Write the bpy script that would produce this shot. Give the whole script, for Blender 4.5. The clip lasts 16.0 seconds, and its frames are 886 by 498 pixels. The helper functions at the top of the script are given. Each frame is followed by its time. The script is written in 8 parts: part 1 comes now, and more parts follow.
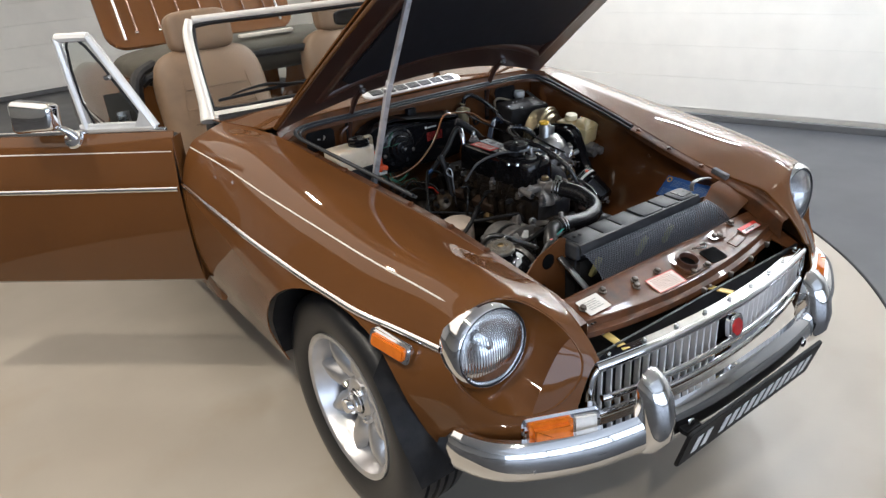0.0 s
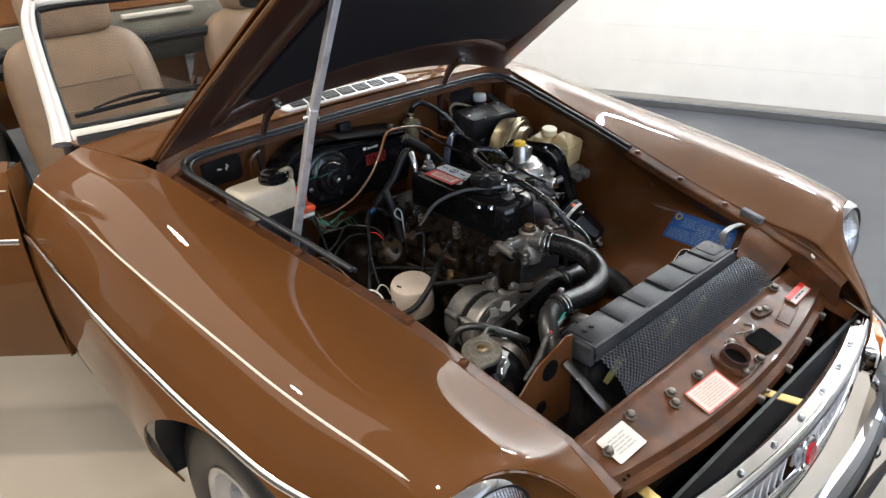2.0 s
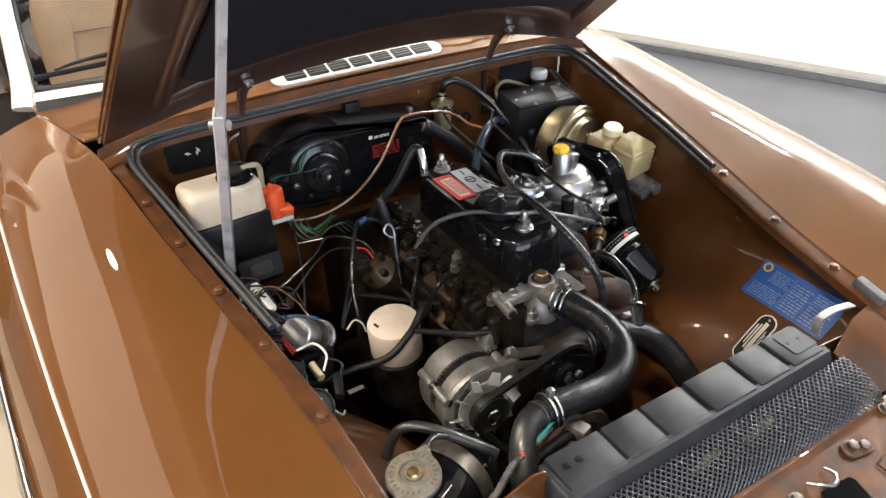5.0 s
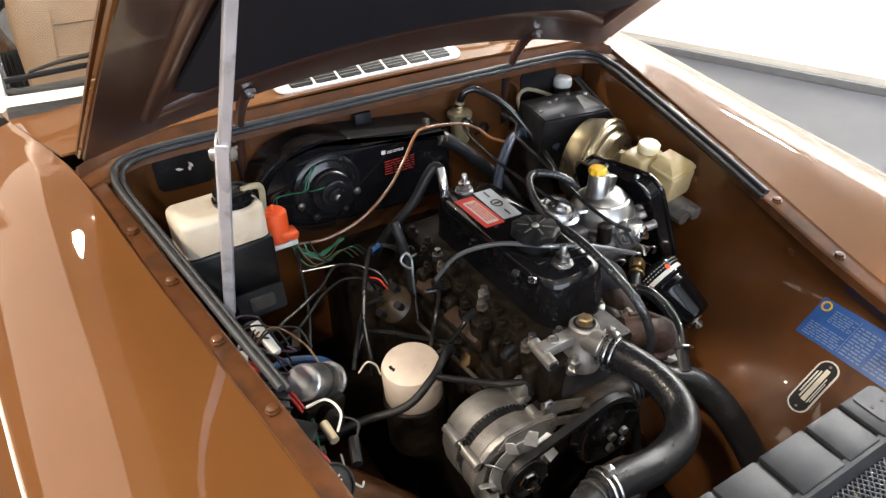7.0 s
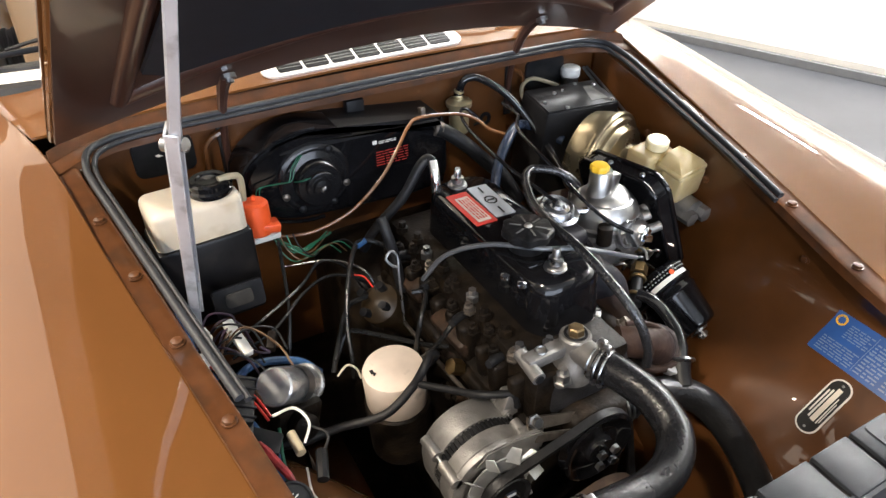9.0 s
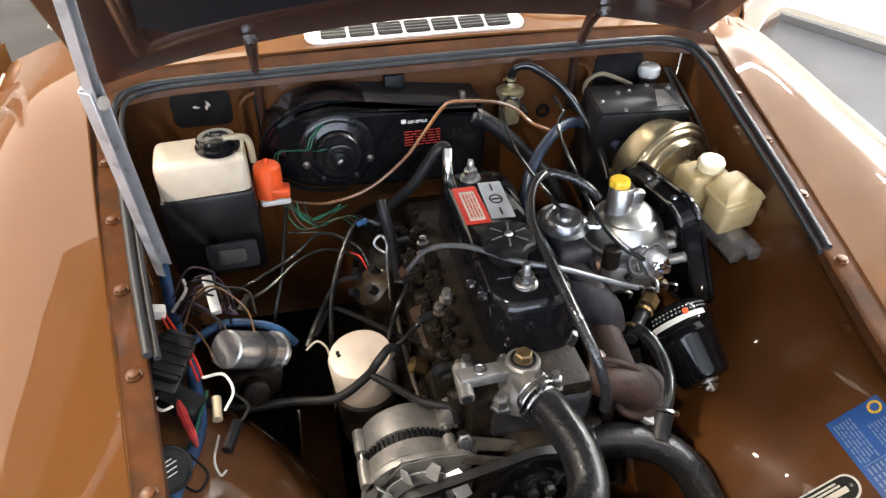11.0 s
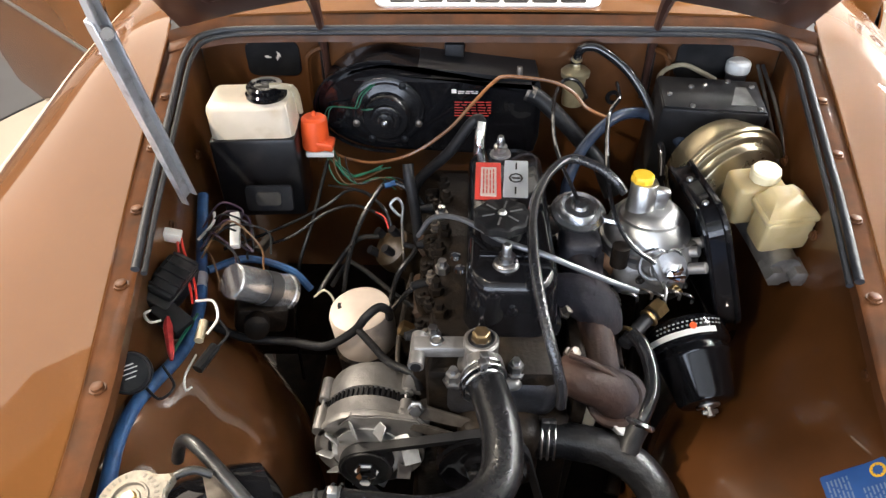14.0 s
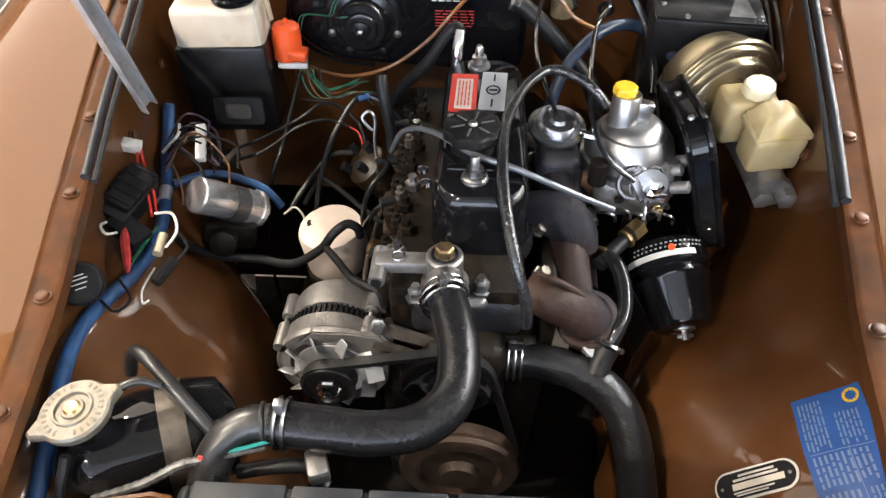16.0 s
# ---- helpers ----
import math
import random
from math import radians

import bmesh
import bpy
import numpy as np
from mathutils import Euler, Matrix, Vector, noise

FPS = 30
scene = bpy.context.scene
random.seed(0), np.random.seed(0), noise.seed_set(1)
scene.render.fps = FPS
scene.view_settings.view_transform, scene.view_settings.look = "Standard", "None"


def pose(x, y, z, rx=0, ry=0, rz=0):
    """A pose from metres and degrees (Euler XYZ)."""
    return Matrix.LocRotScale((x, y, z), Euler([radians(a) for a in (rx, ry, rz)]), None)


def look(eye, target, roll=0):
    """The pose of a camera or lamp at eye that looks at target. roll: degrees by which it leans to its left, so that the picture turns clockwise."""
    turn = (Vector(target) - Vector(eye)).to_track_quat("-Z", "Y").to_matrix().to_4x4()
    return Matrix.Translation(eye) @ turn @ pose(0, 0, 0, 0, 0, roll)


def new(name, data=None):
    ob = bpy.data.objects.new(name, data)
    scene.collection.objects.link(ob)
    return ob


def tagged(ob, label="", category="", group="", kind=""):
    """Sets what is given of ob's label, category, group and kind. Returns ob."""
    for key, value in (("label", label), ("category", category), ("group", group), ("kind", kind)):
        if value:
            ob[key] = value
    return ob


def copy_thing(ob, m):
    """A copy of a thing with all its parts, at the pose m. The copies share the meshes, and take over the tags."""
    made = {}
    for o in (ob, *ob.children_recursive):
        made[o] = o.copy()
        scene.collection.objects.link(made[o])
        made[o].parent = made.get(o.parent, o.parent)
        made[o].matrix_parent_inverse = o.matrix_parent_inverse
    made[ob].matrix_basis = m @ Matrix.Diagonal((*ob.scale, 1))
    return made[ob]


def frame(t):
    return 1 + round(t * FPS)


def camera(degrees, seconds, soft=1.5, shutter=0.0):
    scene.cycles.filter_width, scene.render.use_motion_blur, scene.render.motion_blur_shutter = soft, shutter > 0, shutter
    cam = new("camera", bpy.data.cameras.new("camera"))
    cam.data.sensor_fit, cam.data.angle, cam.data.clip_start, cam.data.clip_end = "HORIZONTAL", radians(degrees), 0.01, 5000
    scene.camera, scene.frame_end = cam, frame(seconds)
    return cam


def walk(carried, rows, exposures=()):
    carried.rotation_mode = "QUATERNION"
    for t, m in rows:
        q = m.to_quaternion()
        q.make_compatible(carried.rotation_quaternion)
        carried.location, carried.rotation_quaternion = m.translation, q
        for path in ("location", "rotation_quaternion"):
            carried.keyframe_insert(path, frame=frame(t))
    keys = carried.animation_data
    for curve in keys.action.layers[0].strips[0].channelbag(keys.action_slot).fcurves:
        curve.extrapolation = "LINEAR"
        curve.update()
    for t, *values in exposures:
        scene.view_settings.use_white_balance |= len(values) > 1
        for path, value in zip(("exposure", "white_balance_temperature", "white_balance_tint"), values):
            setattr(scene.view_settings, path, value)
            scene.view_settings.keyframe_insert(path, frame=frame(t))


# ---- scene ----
cam = camera(66.1, 16.0, soft=1.4)
# seconds, eye, yaw, pitch, roll
PATH = [
    (0, (-1.2564, -1.2873, 1.3668), -34.849, -25.252, -4.097),
    (0.5, (-1.1589, -1.1876, 1.3618), -35.726, -25.057, -2.983),
    (1, (-1.0986, -1.0575, 1.3579), -38.402, -26.723, -1.619),
    (1.5, (-1.0312, -0.9115, 1.3557), -40.192, -27.688, -1.956),
    (2, (-0.9557, -0.8328, 1.3492), -40.831, -28.067, -2.597),
    (2.5, (-0.8655, -0.8150, 1.3470), -36.795, -28.120, -2.856),
    (3, (-0.7669, -0.8170, 1.3489), -33.642, -29.308, -4.385),
    (3.5, (-0.6922, -0.8190, 1.3553), -29.933, -29.977, -5.137),
    (6, (-0.5236, -0.5563, 1.3120), -30.054, -33.833, -1.591),
    (6.5, (-0.5251, -0.5345, 1.3161), -30.333, -33.062, -1.606),
    (7, (-0.5311, -0.5199, 1.3120), -30.670, -33.369, -1.201),
    (7.5, (-0.5296, -0.5139, 1.3110), -31.142, -33.522, -0.672),
    (8, (-0.5254, -0.5023, 1.3069), -31.143, -33.784, -0.536),
    (8.5, (-0.5097, -0.4957, 1.2996), -31.469, -35.037, -0.856),
    (9, (-0.4621, -0.4887, 1.2922), -28.881, -34.480, -0.667),
    (11.5, (-0.2074, -0.5268, 1.2875), -12.045, -36.869, -0.210),
    (12, (-0.2272, -0.5189, 1.2769), -12.911, -36.649, 0.465),
    (12.5, (-0.1762, -0.5341, 1.2716), -10.414, -38.126, 0.828),
    (13, (-0.1093, -0.5468, 1.2697), -6.075, -38.553, 0.677),
    (13.5, (-0.0655, -0.5459, 1.2689), -1.590, -38.198, 0.275),
    (14, (-0.0247, -0.5495, 1.2763), 2.754, -38.183, -0.790),
    (14.5, (0.0134, -0.5484, 1.2743), 3.339, -37.971, -1.423),
    (15, (0.0226, -0.5438, 1.2616), 3.180, -39.399, -1.520),
    (15.5, (0.0233, -0.5391, 1.2466), 3.307, -41.556, -0.569),
    (16, (0.0238, -0.5347, 1.2336), 3.764, -43.630, -0.568),
]
walk(cam, [(t, Matrix.Translation(e) @ pose(0, 0, 0, 90 + p, 0, w) @ pose(0, 0, 0, 0, 0, r)) for t, e, w, p, r in PATH],
     exposures=[(0, -0.12, 5250, 10), (2, 0.12, 5350, 10), (3.5, 0.5, 5600, 9), (7, 0.95, 5620, 11), (12, 1.22, 5560, 11), (16, 1.28, 5560, 12)])

# ---- light ----
world = bpy.data.worlds.new("world")
scene.world = world
world.use_nodes = True
world.node_tree.nodes["Background"].inputs[0].default_value = (0.9, 0.95, 1.0, 1)
world.node_tree.nodes["Background"].inputs[1].default_value = 0.3


def area_lamp(name, at, target, size, size_y, watts, colour, shape="RECTANGLE"):
    d = bpy.data.lights.new(name, "AREA")
    d.shape, d.size, d.size_y, d.energy, d.color = shape, size, size_y, watts, colour
    o = new(name, d)
    o.matrix_world = look(at, target)
    return o


# daylight through the shop front, warm ceiling spots, added unseen fills overhead and on the side wall
for k in range(6):
    area_lamp("shop_window_light", (-6.3 + 1.55 * k, -6.7, 1.6), (-6.3 + 1.55 * k, 0, 1.45), 1.45, 2.7, 33, (0.95, 0.97, 1.0))
# broad fills added under the ceiling, no fixtures known there
area_lamp("added_ceiling_fill", (-3.0, 3.0, 3.17), (-3.0, 3.0, 0), 4.6, 5.2, 105, (1.0, 0.79, 0.55))
area_lamp("added_ceiling_fill", (2.2, 3.0, 3.17), (2.2, 3.0, 0), 2.6, 4.2, 12, (1.0, 0.90, 0.76))
area_lamp("added_ceiling_fill", (-0.6, -4.3, 3.17), (-0.6, -4.3, 0), 6.5, 3.2, 20, (0.92, 0.96, 1.0))
for x, y, p in ((-1.7, -2.2, 42), (-1.8, -0.6, 42), (-1.9, 1.2, 46), (-0.2, 2.6, 14), (1.6, -0.9, 2), (1.5, 1.6, 3)):
    area_lamp("ceiling_spot", (x, y, 3.12), (x, y, 0), 0.16, 0.16, p, (1.0, 0.80, 0.55), "DISK")
# unseen fills added to whiten the side wall
for k in range(4):
    area_lamp("added_wall_fill", (2.55 + 0.36 * (k - 1), 1.3 - 1.06 * (k - 1), 3.05), (3.35 + 0.36 * (k - 1), 1.6 - 1.06 * (k - 1), 1.0), 0.5, 0.12, 70, (1.0, 0.93, 0.82))

# ---- tools ----
def mesh_of(bm, name):
    me = bpy.data.meshes.new(name)
    bm.to_mesh(me)
    bm.free()
    return me


def part(name, bm, material, parent=None, label="", smooth=True):
    me = mesh_of(bm, name)
    if smooth:
        me.shade_smooth()
        me.set_sharp_from_angle(angle=radians(38))
    me.materials.append(material)
    ob = new(name, me)
    if parent is not None:
        ob.parent = parent
    if label:
        tagged(ob, label)
    return ob


def thing(name, label, category, group="", kind="", at=(0, 0, 0)):
    ob = new(name)
    ob.location = at
    ob.empty_display_size = 0.05
    return tagged(ob, label, category, group, kind)


def B():
    return bmesh.new()


def put(bm, geom, m):
    bmesh.ops.transform(bm, matrix=m, verts=geom)


def add_box(bm, size, m=Matrix(), bevel=0.0, seg=2):
    r = bmesh.ops.create_cube(bm, size=1.0)
    vs = r["verts"]
    bmesh.ops.scale(bm, vec=size, verts=vs)
    if bevel:
        es = list({e for v in vs for e in v.link_edges})
        g = bmesh.ops.bevel(bm, geom=es, offset=bevel, segments=seg, profile=0.5, affect="EDGES")
        vs = [v for v in g["verts"]] + [v for v in vs if v.is_valid]
        vs = list(set(vs))
    put(bm, vs, m)
    return bm


def box(size, m=Matrix(), bevel=0.0, seg=2):
    return add_box(B(), size, m, bevel, seg)


def add_lathe(bm, prof, m=Matrix(), n=32, caps=True):
    """prof: (radius, height) up the z axis."""
    rings = []
    for r, h in prof:
        rings.append([bm.verts.new(m @ Vector((r * math.cos(2 * math.pi * k / n), r * math.sin(2 * math.pi * k / n), h))) for k in range(n)])
    for a, b in zip(rings, rings[1:]):
        for k in range(n):
            bm.faces.new((a[k], a[(k + 1) % n], b[(k + 1) % n], b[k]))
    if caps:
        if prof[0][0] > 1e-5:
            bm.faces.new(rings[0][::-1])
        if prof[-1][0] > 1e-5:
            bm.faces.new(rings[-1])
    return bm


def lathe(prof, m=Matrix(), n=32, caps=True):
    return add_lathe(B(), prof, m, n, caps)


def axis(at, towards):
    """A pose at a point whose z axis points to another point."""
    return Matrix.Translation(at) @ (Vector(towards) - Vector(at)).to_track_quat("Z", "Y").to_matrix().to_4x4()


def spline(pts, per=8, closed=False):
    """Catmull-Rom through the points."""
    P = [Vector(p) for p in pts]
    n = len(P)
    out = []
    for i in range(n if closed else n - 1):
        if closed:
            a, b, c, d = P[(i - 1) % n], P[i], P[(i + 1) % n], P[(i + 2) % n]
        else:
            b, c = P[i], P[i + 1]
            a = P[i - 1] if i else b + (b - c)
            d = P[i + 2] if i + 2 < n else c + (c - b)
        for k in range(per):
            t = k / per
            out.append(0.5 * (2 * b + (c - a) * t + (2 * a - 5 * b + 4 * c - d) * t * t + (3 * b - a - 3 * c + d) * t ** 3))
    if not closed:
        out.append(P[-1])
    return out


def add_tube(bm, pts, r, n=10, per=8, caps=True, wave=0.0, pitch=4):
    """A round tube along a smooth line; r: a radius or one for each point."""
    line = spline(pts, per)
    m = len(line)
    rad = [r] * m if not isinstance(r, (list, tuple)) else [float(np.interp(i / per, range(len(r)), r)) for i in range(m)]
    up = None
    rings = []
    for i, p in enumerate(line):
        d = (line[min(i + 1, m - 1)] - line[max(i - 1, 0)]).normalized()
        if up is None:
            up = d.orthogonal().normalized()
        up = (up - d * up.dot(d)).normalized()
        s = d.cross(up)
        q = rad[i] * (1 + (wave if (i // max(1, pitch // 2)) % 2 else 0.0))
        rings.append([bm.verts.new(p + q * (math.cos(2 * math.pi * k / n) * up + math.sin(2 * math.pi * k / n) * s)) for k in range(n)])
    for a, b in zip(rings, rings[1:]):
        for k in range(n):
            bm.faces.new((a[k], a[(k + 1) % n], b[(k + 1) % n], b[k]))
    if caps:
        bm.faces.new(rings[0][::-1])
        bm.faces.new(rings[-1])
    return bm


def tube(pts, r, n=10, per=8, caps=True, wave=0.0, pitch=4):
    return add_tube(B(), pts, r, n, per, caps, wave, pitch)


def add_grid(bm, rows):
    V = [[bm.verts.new(p) for p in row] for row in rows]
    for a, b in zip(V, V[1:]):
        for k in range(len(a) - 1):
            bm.faces.new((a[k], a[k + 1], b[k + 1], b[k]))
    return V


def thicken(bm, d):
    """Gives a sheet a thickness d on its back."""
    bmesh.ops.recalc_face_normals(bm, faces=bm.faces)
    bmesh.ops.solidify(bm, geom=bm.faces[:], thickness=d)
    return bm


def loft(stations, per_y=4, per_p=4):
    """A skin through stations: each (y, [(x, z), ...])."""
    lines = [spline([(x, y, z) for x, z in prof], per_p) for y, prof in stations]
    cols = [spline(c, per_y) for c in zip(*lines)]
    return [list(r) for r in zip(*cols)]


def extrude_poly(pts, depth, m=Matrix(), bevel=0.0):
    """A flat outline in xy, made depth thick along z (from 0 up)."""
    bm = B()
    lo = [bm.verts.new((x, y, 0)) for x, y in pts]
    hi = [bm.verts.new((x, y, depth)) for x, y in pts]
    n = len(pts)
    bm.faces.new(lo[::-1])
    top = bm.faces.new(hi)
    for k in range(n):
        bm.faces.new((lo[k], lo[(k + 1) % n], hi[(k + 1) % n], hi[k]))
    bmesh.ops.recalc_face_normals(bm, faces=bm.faces)
    if bevel:
        bmesh.ops.bevel(bm, geom=[e for e in top.edges], offset=bevel, segments=2, affect="EDGES")
    put(bm, bm.verts, m)
    return bm


def mirrored(bm):
    """The same on the other side of the car."""
    put(bm, bm.verts, Matrix.Diagonal((-1, 1, 1, 1)))
    bmesh.ops.reverse_faces(bm, faces=bm.faces)
    return bm


def cut(bm, cutter):
    """Takes one closed solid away from another."""
    a, b = new("a", mesh_of(bm, "a")), new("b", mesh_of(cutter, "b"))
    mod = a.modifiers.new("cut", "BOOLEAN")
    mod.operation, mod.object, mod.solver = "DIFFERENCE", b, "EXACT"
    out = B()
    out.from_mesh(a.evaluated_get(bpy.context.evaluated_depsgraph_get()).data)
    for o in (a, b):
        me = o.data
        bpy.data.objects.remove(o)
        bpy.data.meshes.remove(me)
    return out


def torus(r1, r2, m=Matrix(), n=40, k=10):
    bm = B()
    rings = []
    for i in range(n):
        a = 2 * math.pi * i / n
        rings.append([bm.verts.new(m @ Vector(((r1 + r2 * math.cos(b)) * math.cos(a), (r1 + r2 * math.cos(b)) * math.sin(a), r2 * math.sin(b)))) for b in (2 * math.pi * j / k for j in range(k))])
    for i in range(n):
        for j in range(k):
            bm.faces.new((rings[i][j], rings[(i + 1) % n][j], rings[(i + 1) % n][(j + 1) % k], rings[i][(j + 1) % k]))
    return bm

# ---- materials ----
def material(name, colour, rough=0.5, metal=0.0, vary=0.0, scale=30.0, bump=0.0, bump_scale=200.0, coat=0.0, dirt=0.0, dirt_colour=(0.12, 0.1, 0.08), dirt_scale=9.0, spec=0.5, rough_vary=0.0):
    """A surface with two scales of variation: grain and stains."""
    m = bpy.data.materials.new(name)
    m.use_nodes = True
    nt = m.node_tree
    b = nt.nodes["Principled BSDF"]
    b.inputs["Base Color"].default_value = (*colour, 1)
    b.inputs["Roughness"].default_value = rough
    b.inputs["Metallic"].default_value = metal
    b.inputs["Coat Weight"].default_value = coat
    b.inputs["Coat Roughness"].default_value = 0.015
    b.inputs["Specular IOR Level"].default_value = spec
    co = nt.nodes.new("ShaderNodeTexCoord")

    def noise_node(s, detail=4.0):
        n = nt.nodes.new("ShaderNodeTexNoise")
        n.inputs["Scale"].default_value, n.inputs["Detail"].default_value = s, detail
        nt.links.new(co.outputs["Object"], n.inputs["Vector"])
        return n.outputs["Fac"]

    def mix(fac, a, c):
        x = nt.nodes.new("ShaderNodeMix")
        x.data_type = "RGBA"
        nt.links.new(fac, x.inputs[0])
        for i, v in ((6, a), (7, c)):
            if isinstance(v, tuple):
                x.inputs[i].default_value = (*v, 1)
            else:
                nt.links.new(v, x.inputs[i])
        return x.outputs[2]

    def ramp(fac, lo, hi):
        r = nt.nodes.new("ShaderNodeMapRange")
        r.inputs[1].default_value, r.inputs[2].default_value = lo, hi
        nt.links.new(fac, r.inputs[0])
        return r.outputs[0]

    col = None
    if vary:
        col = mix(ramp(noise_node(scale), 0.3, 0.7), tuple(c * (1 - vary) for c in colour), tuple(min(1, c * (1 + vary)) for c in colour))
    if dirt:
        f = ramp(noise_node(dirt_scale, 8.0), 0.62 - 0.35 * dirt, 0.75)
        col = mix(f, col if col is not None else colour, dirt_colour)
    if col is not None:
        nt.links.new(col, b.inputs["Base Color"])
    if rough_vary:
        r = nt.nodes.new("ShaderNodeMapRange")
        r.inputs[1].default_value, r.inputs[2].default_value = 0.3, 0.7
        r.inputs[3].default_value, r.inputs[4].default_value = max(0.02, rough - rough_vary), min(1, rough + rough_vary)
        nt.links.new(noise_node(scale * 0.6), r.inputs[0])
        nt.links.new(r.outputs[0], b.inputs["Roughness"])
    if bump:
        bu = nt.nodes.new("ShaderNodeBump")
        bu.inputs["Strength"].default_value, bu.inputs["Distance"].default_value = bump, 0.002
        nt.links.new(noise_node(bump_scale), bu.inputs["Height"])
        nt.links.new(bu.outputs[0], b.inputs["Normal"])
    return m


def glass(name, colour=(0.95, 0.97, 0.96), rough=0.0, alpha=0.12):
    """Thin clear glass: a gloss over see-through."""
    m = bpy.data.materials.new(name)
    m.use_nodes = True
    nt = m.node_tree
    nt.nodes.remove(nt.nodes["Principled BSDF"])
    t, g, f, x = (nt.nodes.new("ShaderNode" + k) for k in ("BsdfTransparent", "BsdfGlossy", "Fresnel", "MixShader"))
    t.inputs[0].default_value = (*colour, 1)
    g.inputs["Roughness"].default_value = rough
    f.inputs[0].default_value = 1.5
    nt.links.new(f.outputs[0], x.inputs[0])
    nt.links.new(t.outputs[0], x.inputs[1])
    nt.links.new(g.outputs[0], x.inputs[2])
    nt.links.new(x.outputs[0], nt.nodes["Material Output"].inputs[0])
    return m


PAINT = material("brown_paint", (0.120, 0.0485, 0.0120), 0.6, 0.0, vary=0.05, scale=5, coat=1.0, spec=0.05)
BAY = material("brown_bay_paint", (0.098, 0.037, 0.009), 0.5, vary=0.15, scale=14, coat=0.8, spec=0.2, dirt=0.25, dirt_colour=(0.035, 0.022, 0.014), dirt_scale=7, rough_vary=0.1)
GUTTER = material("worn_brown_paint", (0.092, 0.035, 0.011), 0.45, vary=0.2, scale=40, dirt=0.45, dirt_colour=(0.045, 0.024, 0.013), dirt_scale=22, coat=0.4, spec=0.25, rough_vary=0.1)
CHROME = material("chrome", (0.90, 0.90, 0.91), 0.06, 1.0, rough_vary=0.03, scale=20)
# lit copy of the chrome: bright reflections put into a pale, less metallic base
LITCHROME = material("lit_chrome_trim", (0.82, 0.82, 0.81), 0.25, 0.45, vary=0.06, scale=30)
STEEL = material("dull_steel", (0.40, 0.40, 0.40), 0.32, 1.0, vary=0.2, scale=60, rough_vary=0.12)
ALLOY = material("cast_alloy", (0.30, 0.29, 0.28), 0.46, 0.75, vary=0.25, scale=50, bump=0.25, bump_scale=400, dirt=0.3, dirt_colour=(0.2, 0.19, 0.17), dirt_scale=25)
WHEEL = material("silver_wheel", (0.62, 0.62, 0.63), 0.3, 0.85, vary=0.06, scale=30, coat=0.4)
BLACK = material("gloss_black", (0.006, 0.006, 0.007), 0.07, coat=0.0, spec=0.4, rough_vary=0.05, scale=25, dirt=0.05, dirt_colour=(0.03, 0.028, 0.026), dirt_scale=14)
SATIN = material("satin_black", (0.010, 0.010, 0.011), 0.42, spec=0.2, vary=0.3, scale=40, dirt=0.35, dirt_colour=(0.022, 0.021, 0.02), dirt_scale=18, bump=0.1)
RUBBER = material("rubber", (0.013, 0.013, 0.014), 0.42, spec=0.3, vary=0.3, scale=60, bump=0.12, bump_scale=300)
SEAL = material("rubber_seal", (0.022, 0.024, 0.028), 0.5, vary=0.25, scale=80)
TYRE = material("tyre", (0.013, 0.0135, 0.015), 0.42, vary=0.2, scale=50)
GRIME = material("oily_iron", (0.010, 0.0075, 0.0055), 0.48, 0.1, spec=0.17, vary=0.5, scale=45, bump=0.5, bump_scale=180, dirt=0.3, dirt_colour=(0.028, 0.019, 0.011), dirt_scale=30)
FLOOR = material("turntable_floor", (0.36, 0.32, 0.26), 0.35, vary=0.06, scale=2.5, dirt=0.15, dirt_colour=(0.34, 0.29, 0.22), dirt_scale=3, rough_vary=0.08)
DARKFLOOR = material("grey_floor", (0.05, 0.051, 0.055), 0.35, vary=0.1, scale=3, rough_vary=0.08)
WALL = material("white_wall", (0.8, 0.77, 0.7), 0.7, vary=0.04, scale=5, bump=0.3, bump_scale=60)
# unseen front wall, its tone raised so the chrome reflects something bright
SHOPFRONT = material("shop_front_grey", (0.62, 0.61, 0.59), 0.6, vary=0.1, scale=3, bump=0.2, bump_scale=60)
# unseen side wall, kept grey to cut bounced light
SIDEWALL = material("grey_wall", (0.30, 0.29, 0.27), 0.7, vary=0.06, scale=4, bump=0.2, bump_scale=60)
GREYTRIM = material("grey_skirting", (0.10, 0.10, 0.10), 0.5, vary=0.1, scale=20)
CEIL = material("ceiling_paint", (0.75, 0.72, 0.66), 0.8, vary=0.04, scale=4)
LEATHER = material("tan_leather", (0.215, 0.142, 0.085), 0.5, vary=0.12, scale=12, bump=0.3, bump_scale=350)
CARPET = material("dark_trim", (0.03, 0.028, 0.026), 0.8, vary=0.2, scale=50)
FELT = material("bonnet_liner", (0.009, 0.009, 0.013), 0.7, vary=0.2, scale=40)
CREAM = material("cream_stripe", (0.75, 0.7, 0.62), 0.35)
GLASS = glass("clear_glass")

# ---- room ----
TT = (0.0, 1.15)


def floor_ring():
    bm = B()
    n = 96
    r1 = 2.07
    a = [bm.verts.new((TT[0] + r1 * math.cos(2 * math.pi * k / n), TT[1] + r1 * math.sin(2 * math.pi * k / n), 0)) for k in range(n)]
    b = [bm.verts.new((TT[0] + 14 * math.cos(2 * math.pi * k / n), TT[1] + 14 * math.sin(2 * math.pi * k / n), 0)) for k in range(n)]
    for k in range(n):
        bm.faces.new((a[k], b[k], b[(k + 1) % n], a[(k + 1) % n]))
    return thicken(bm, 0.05)


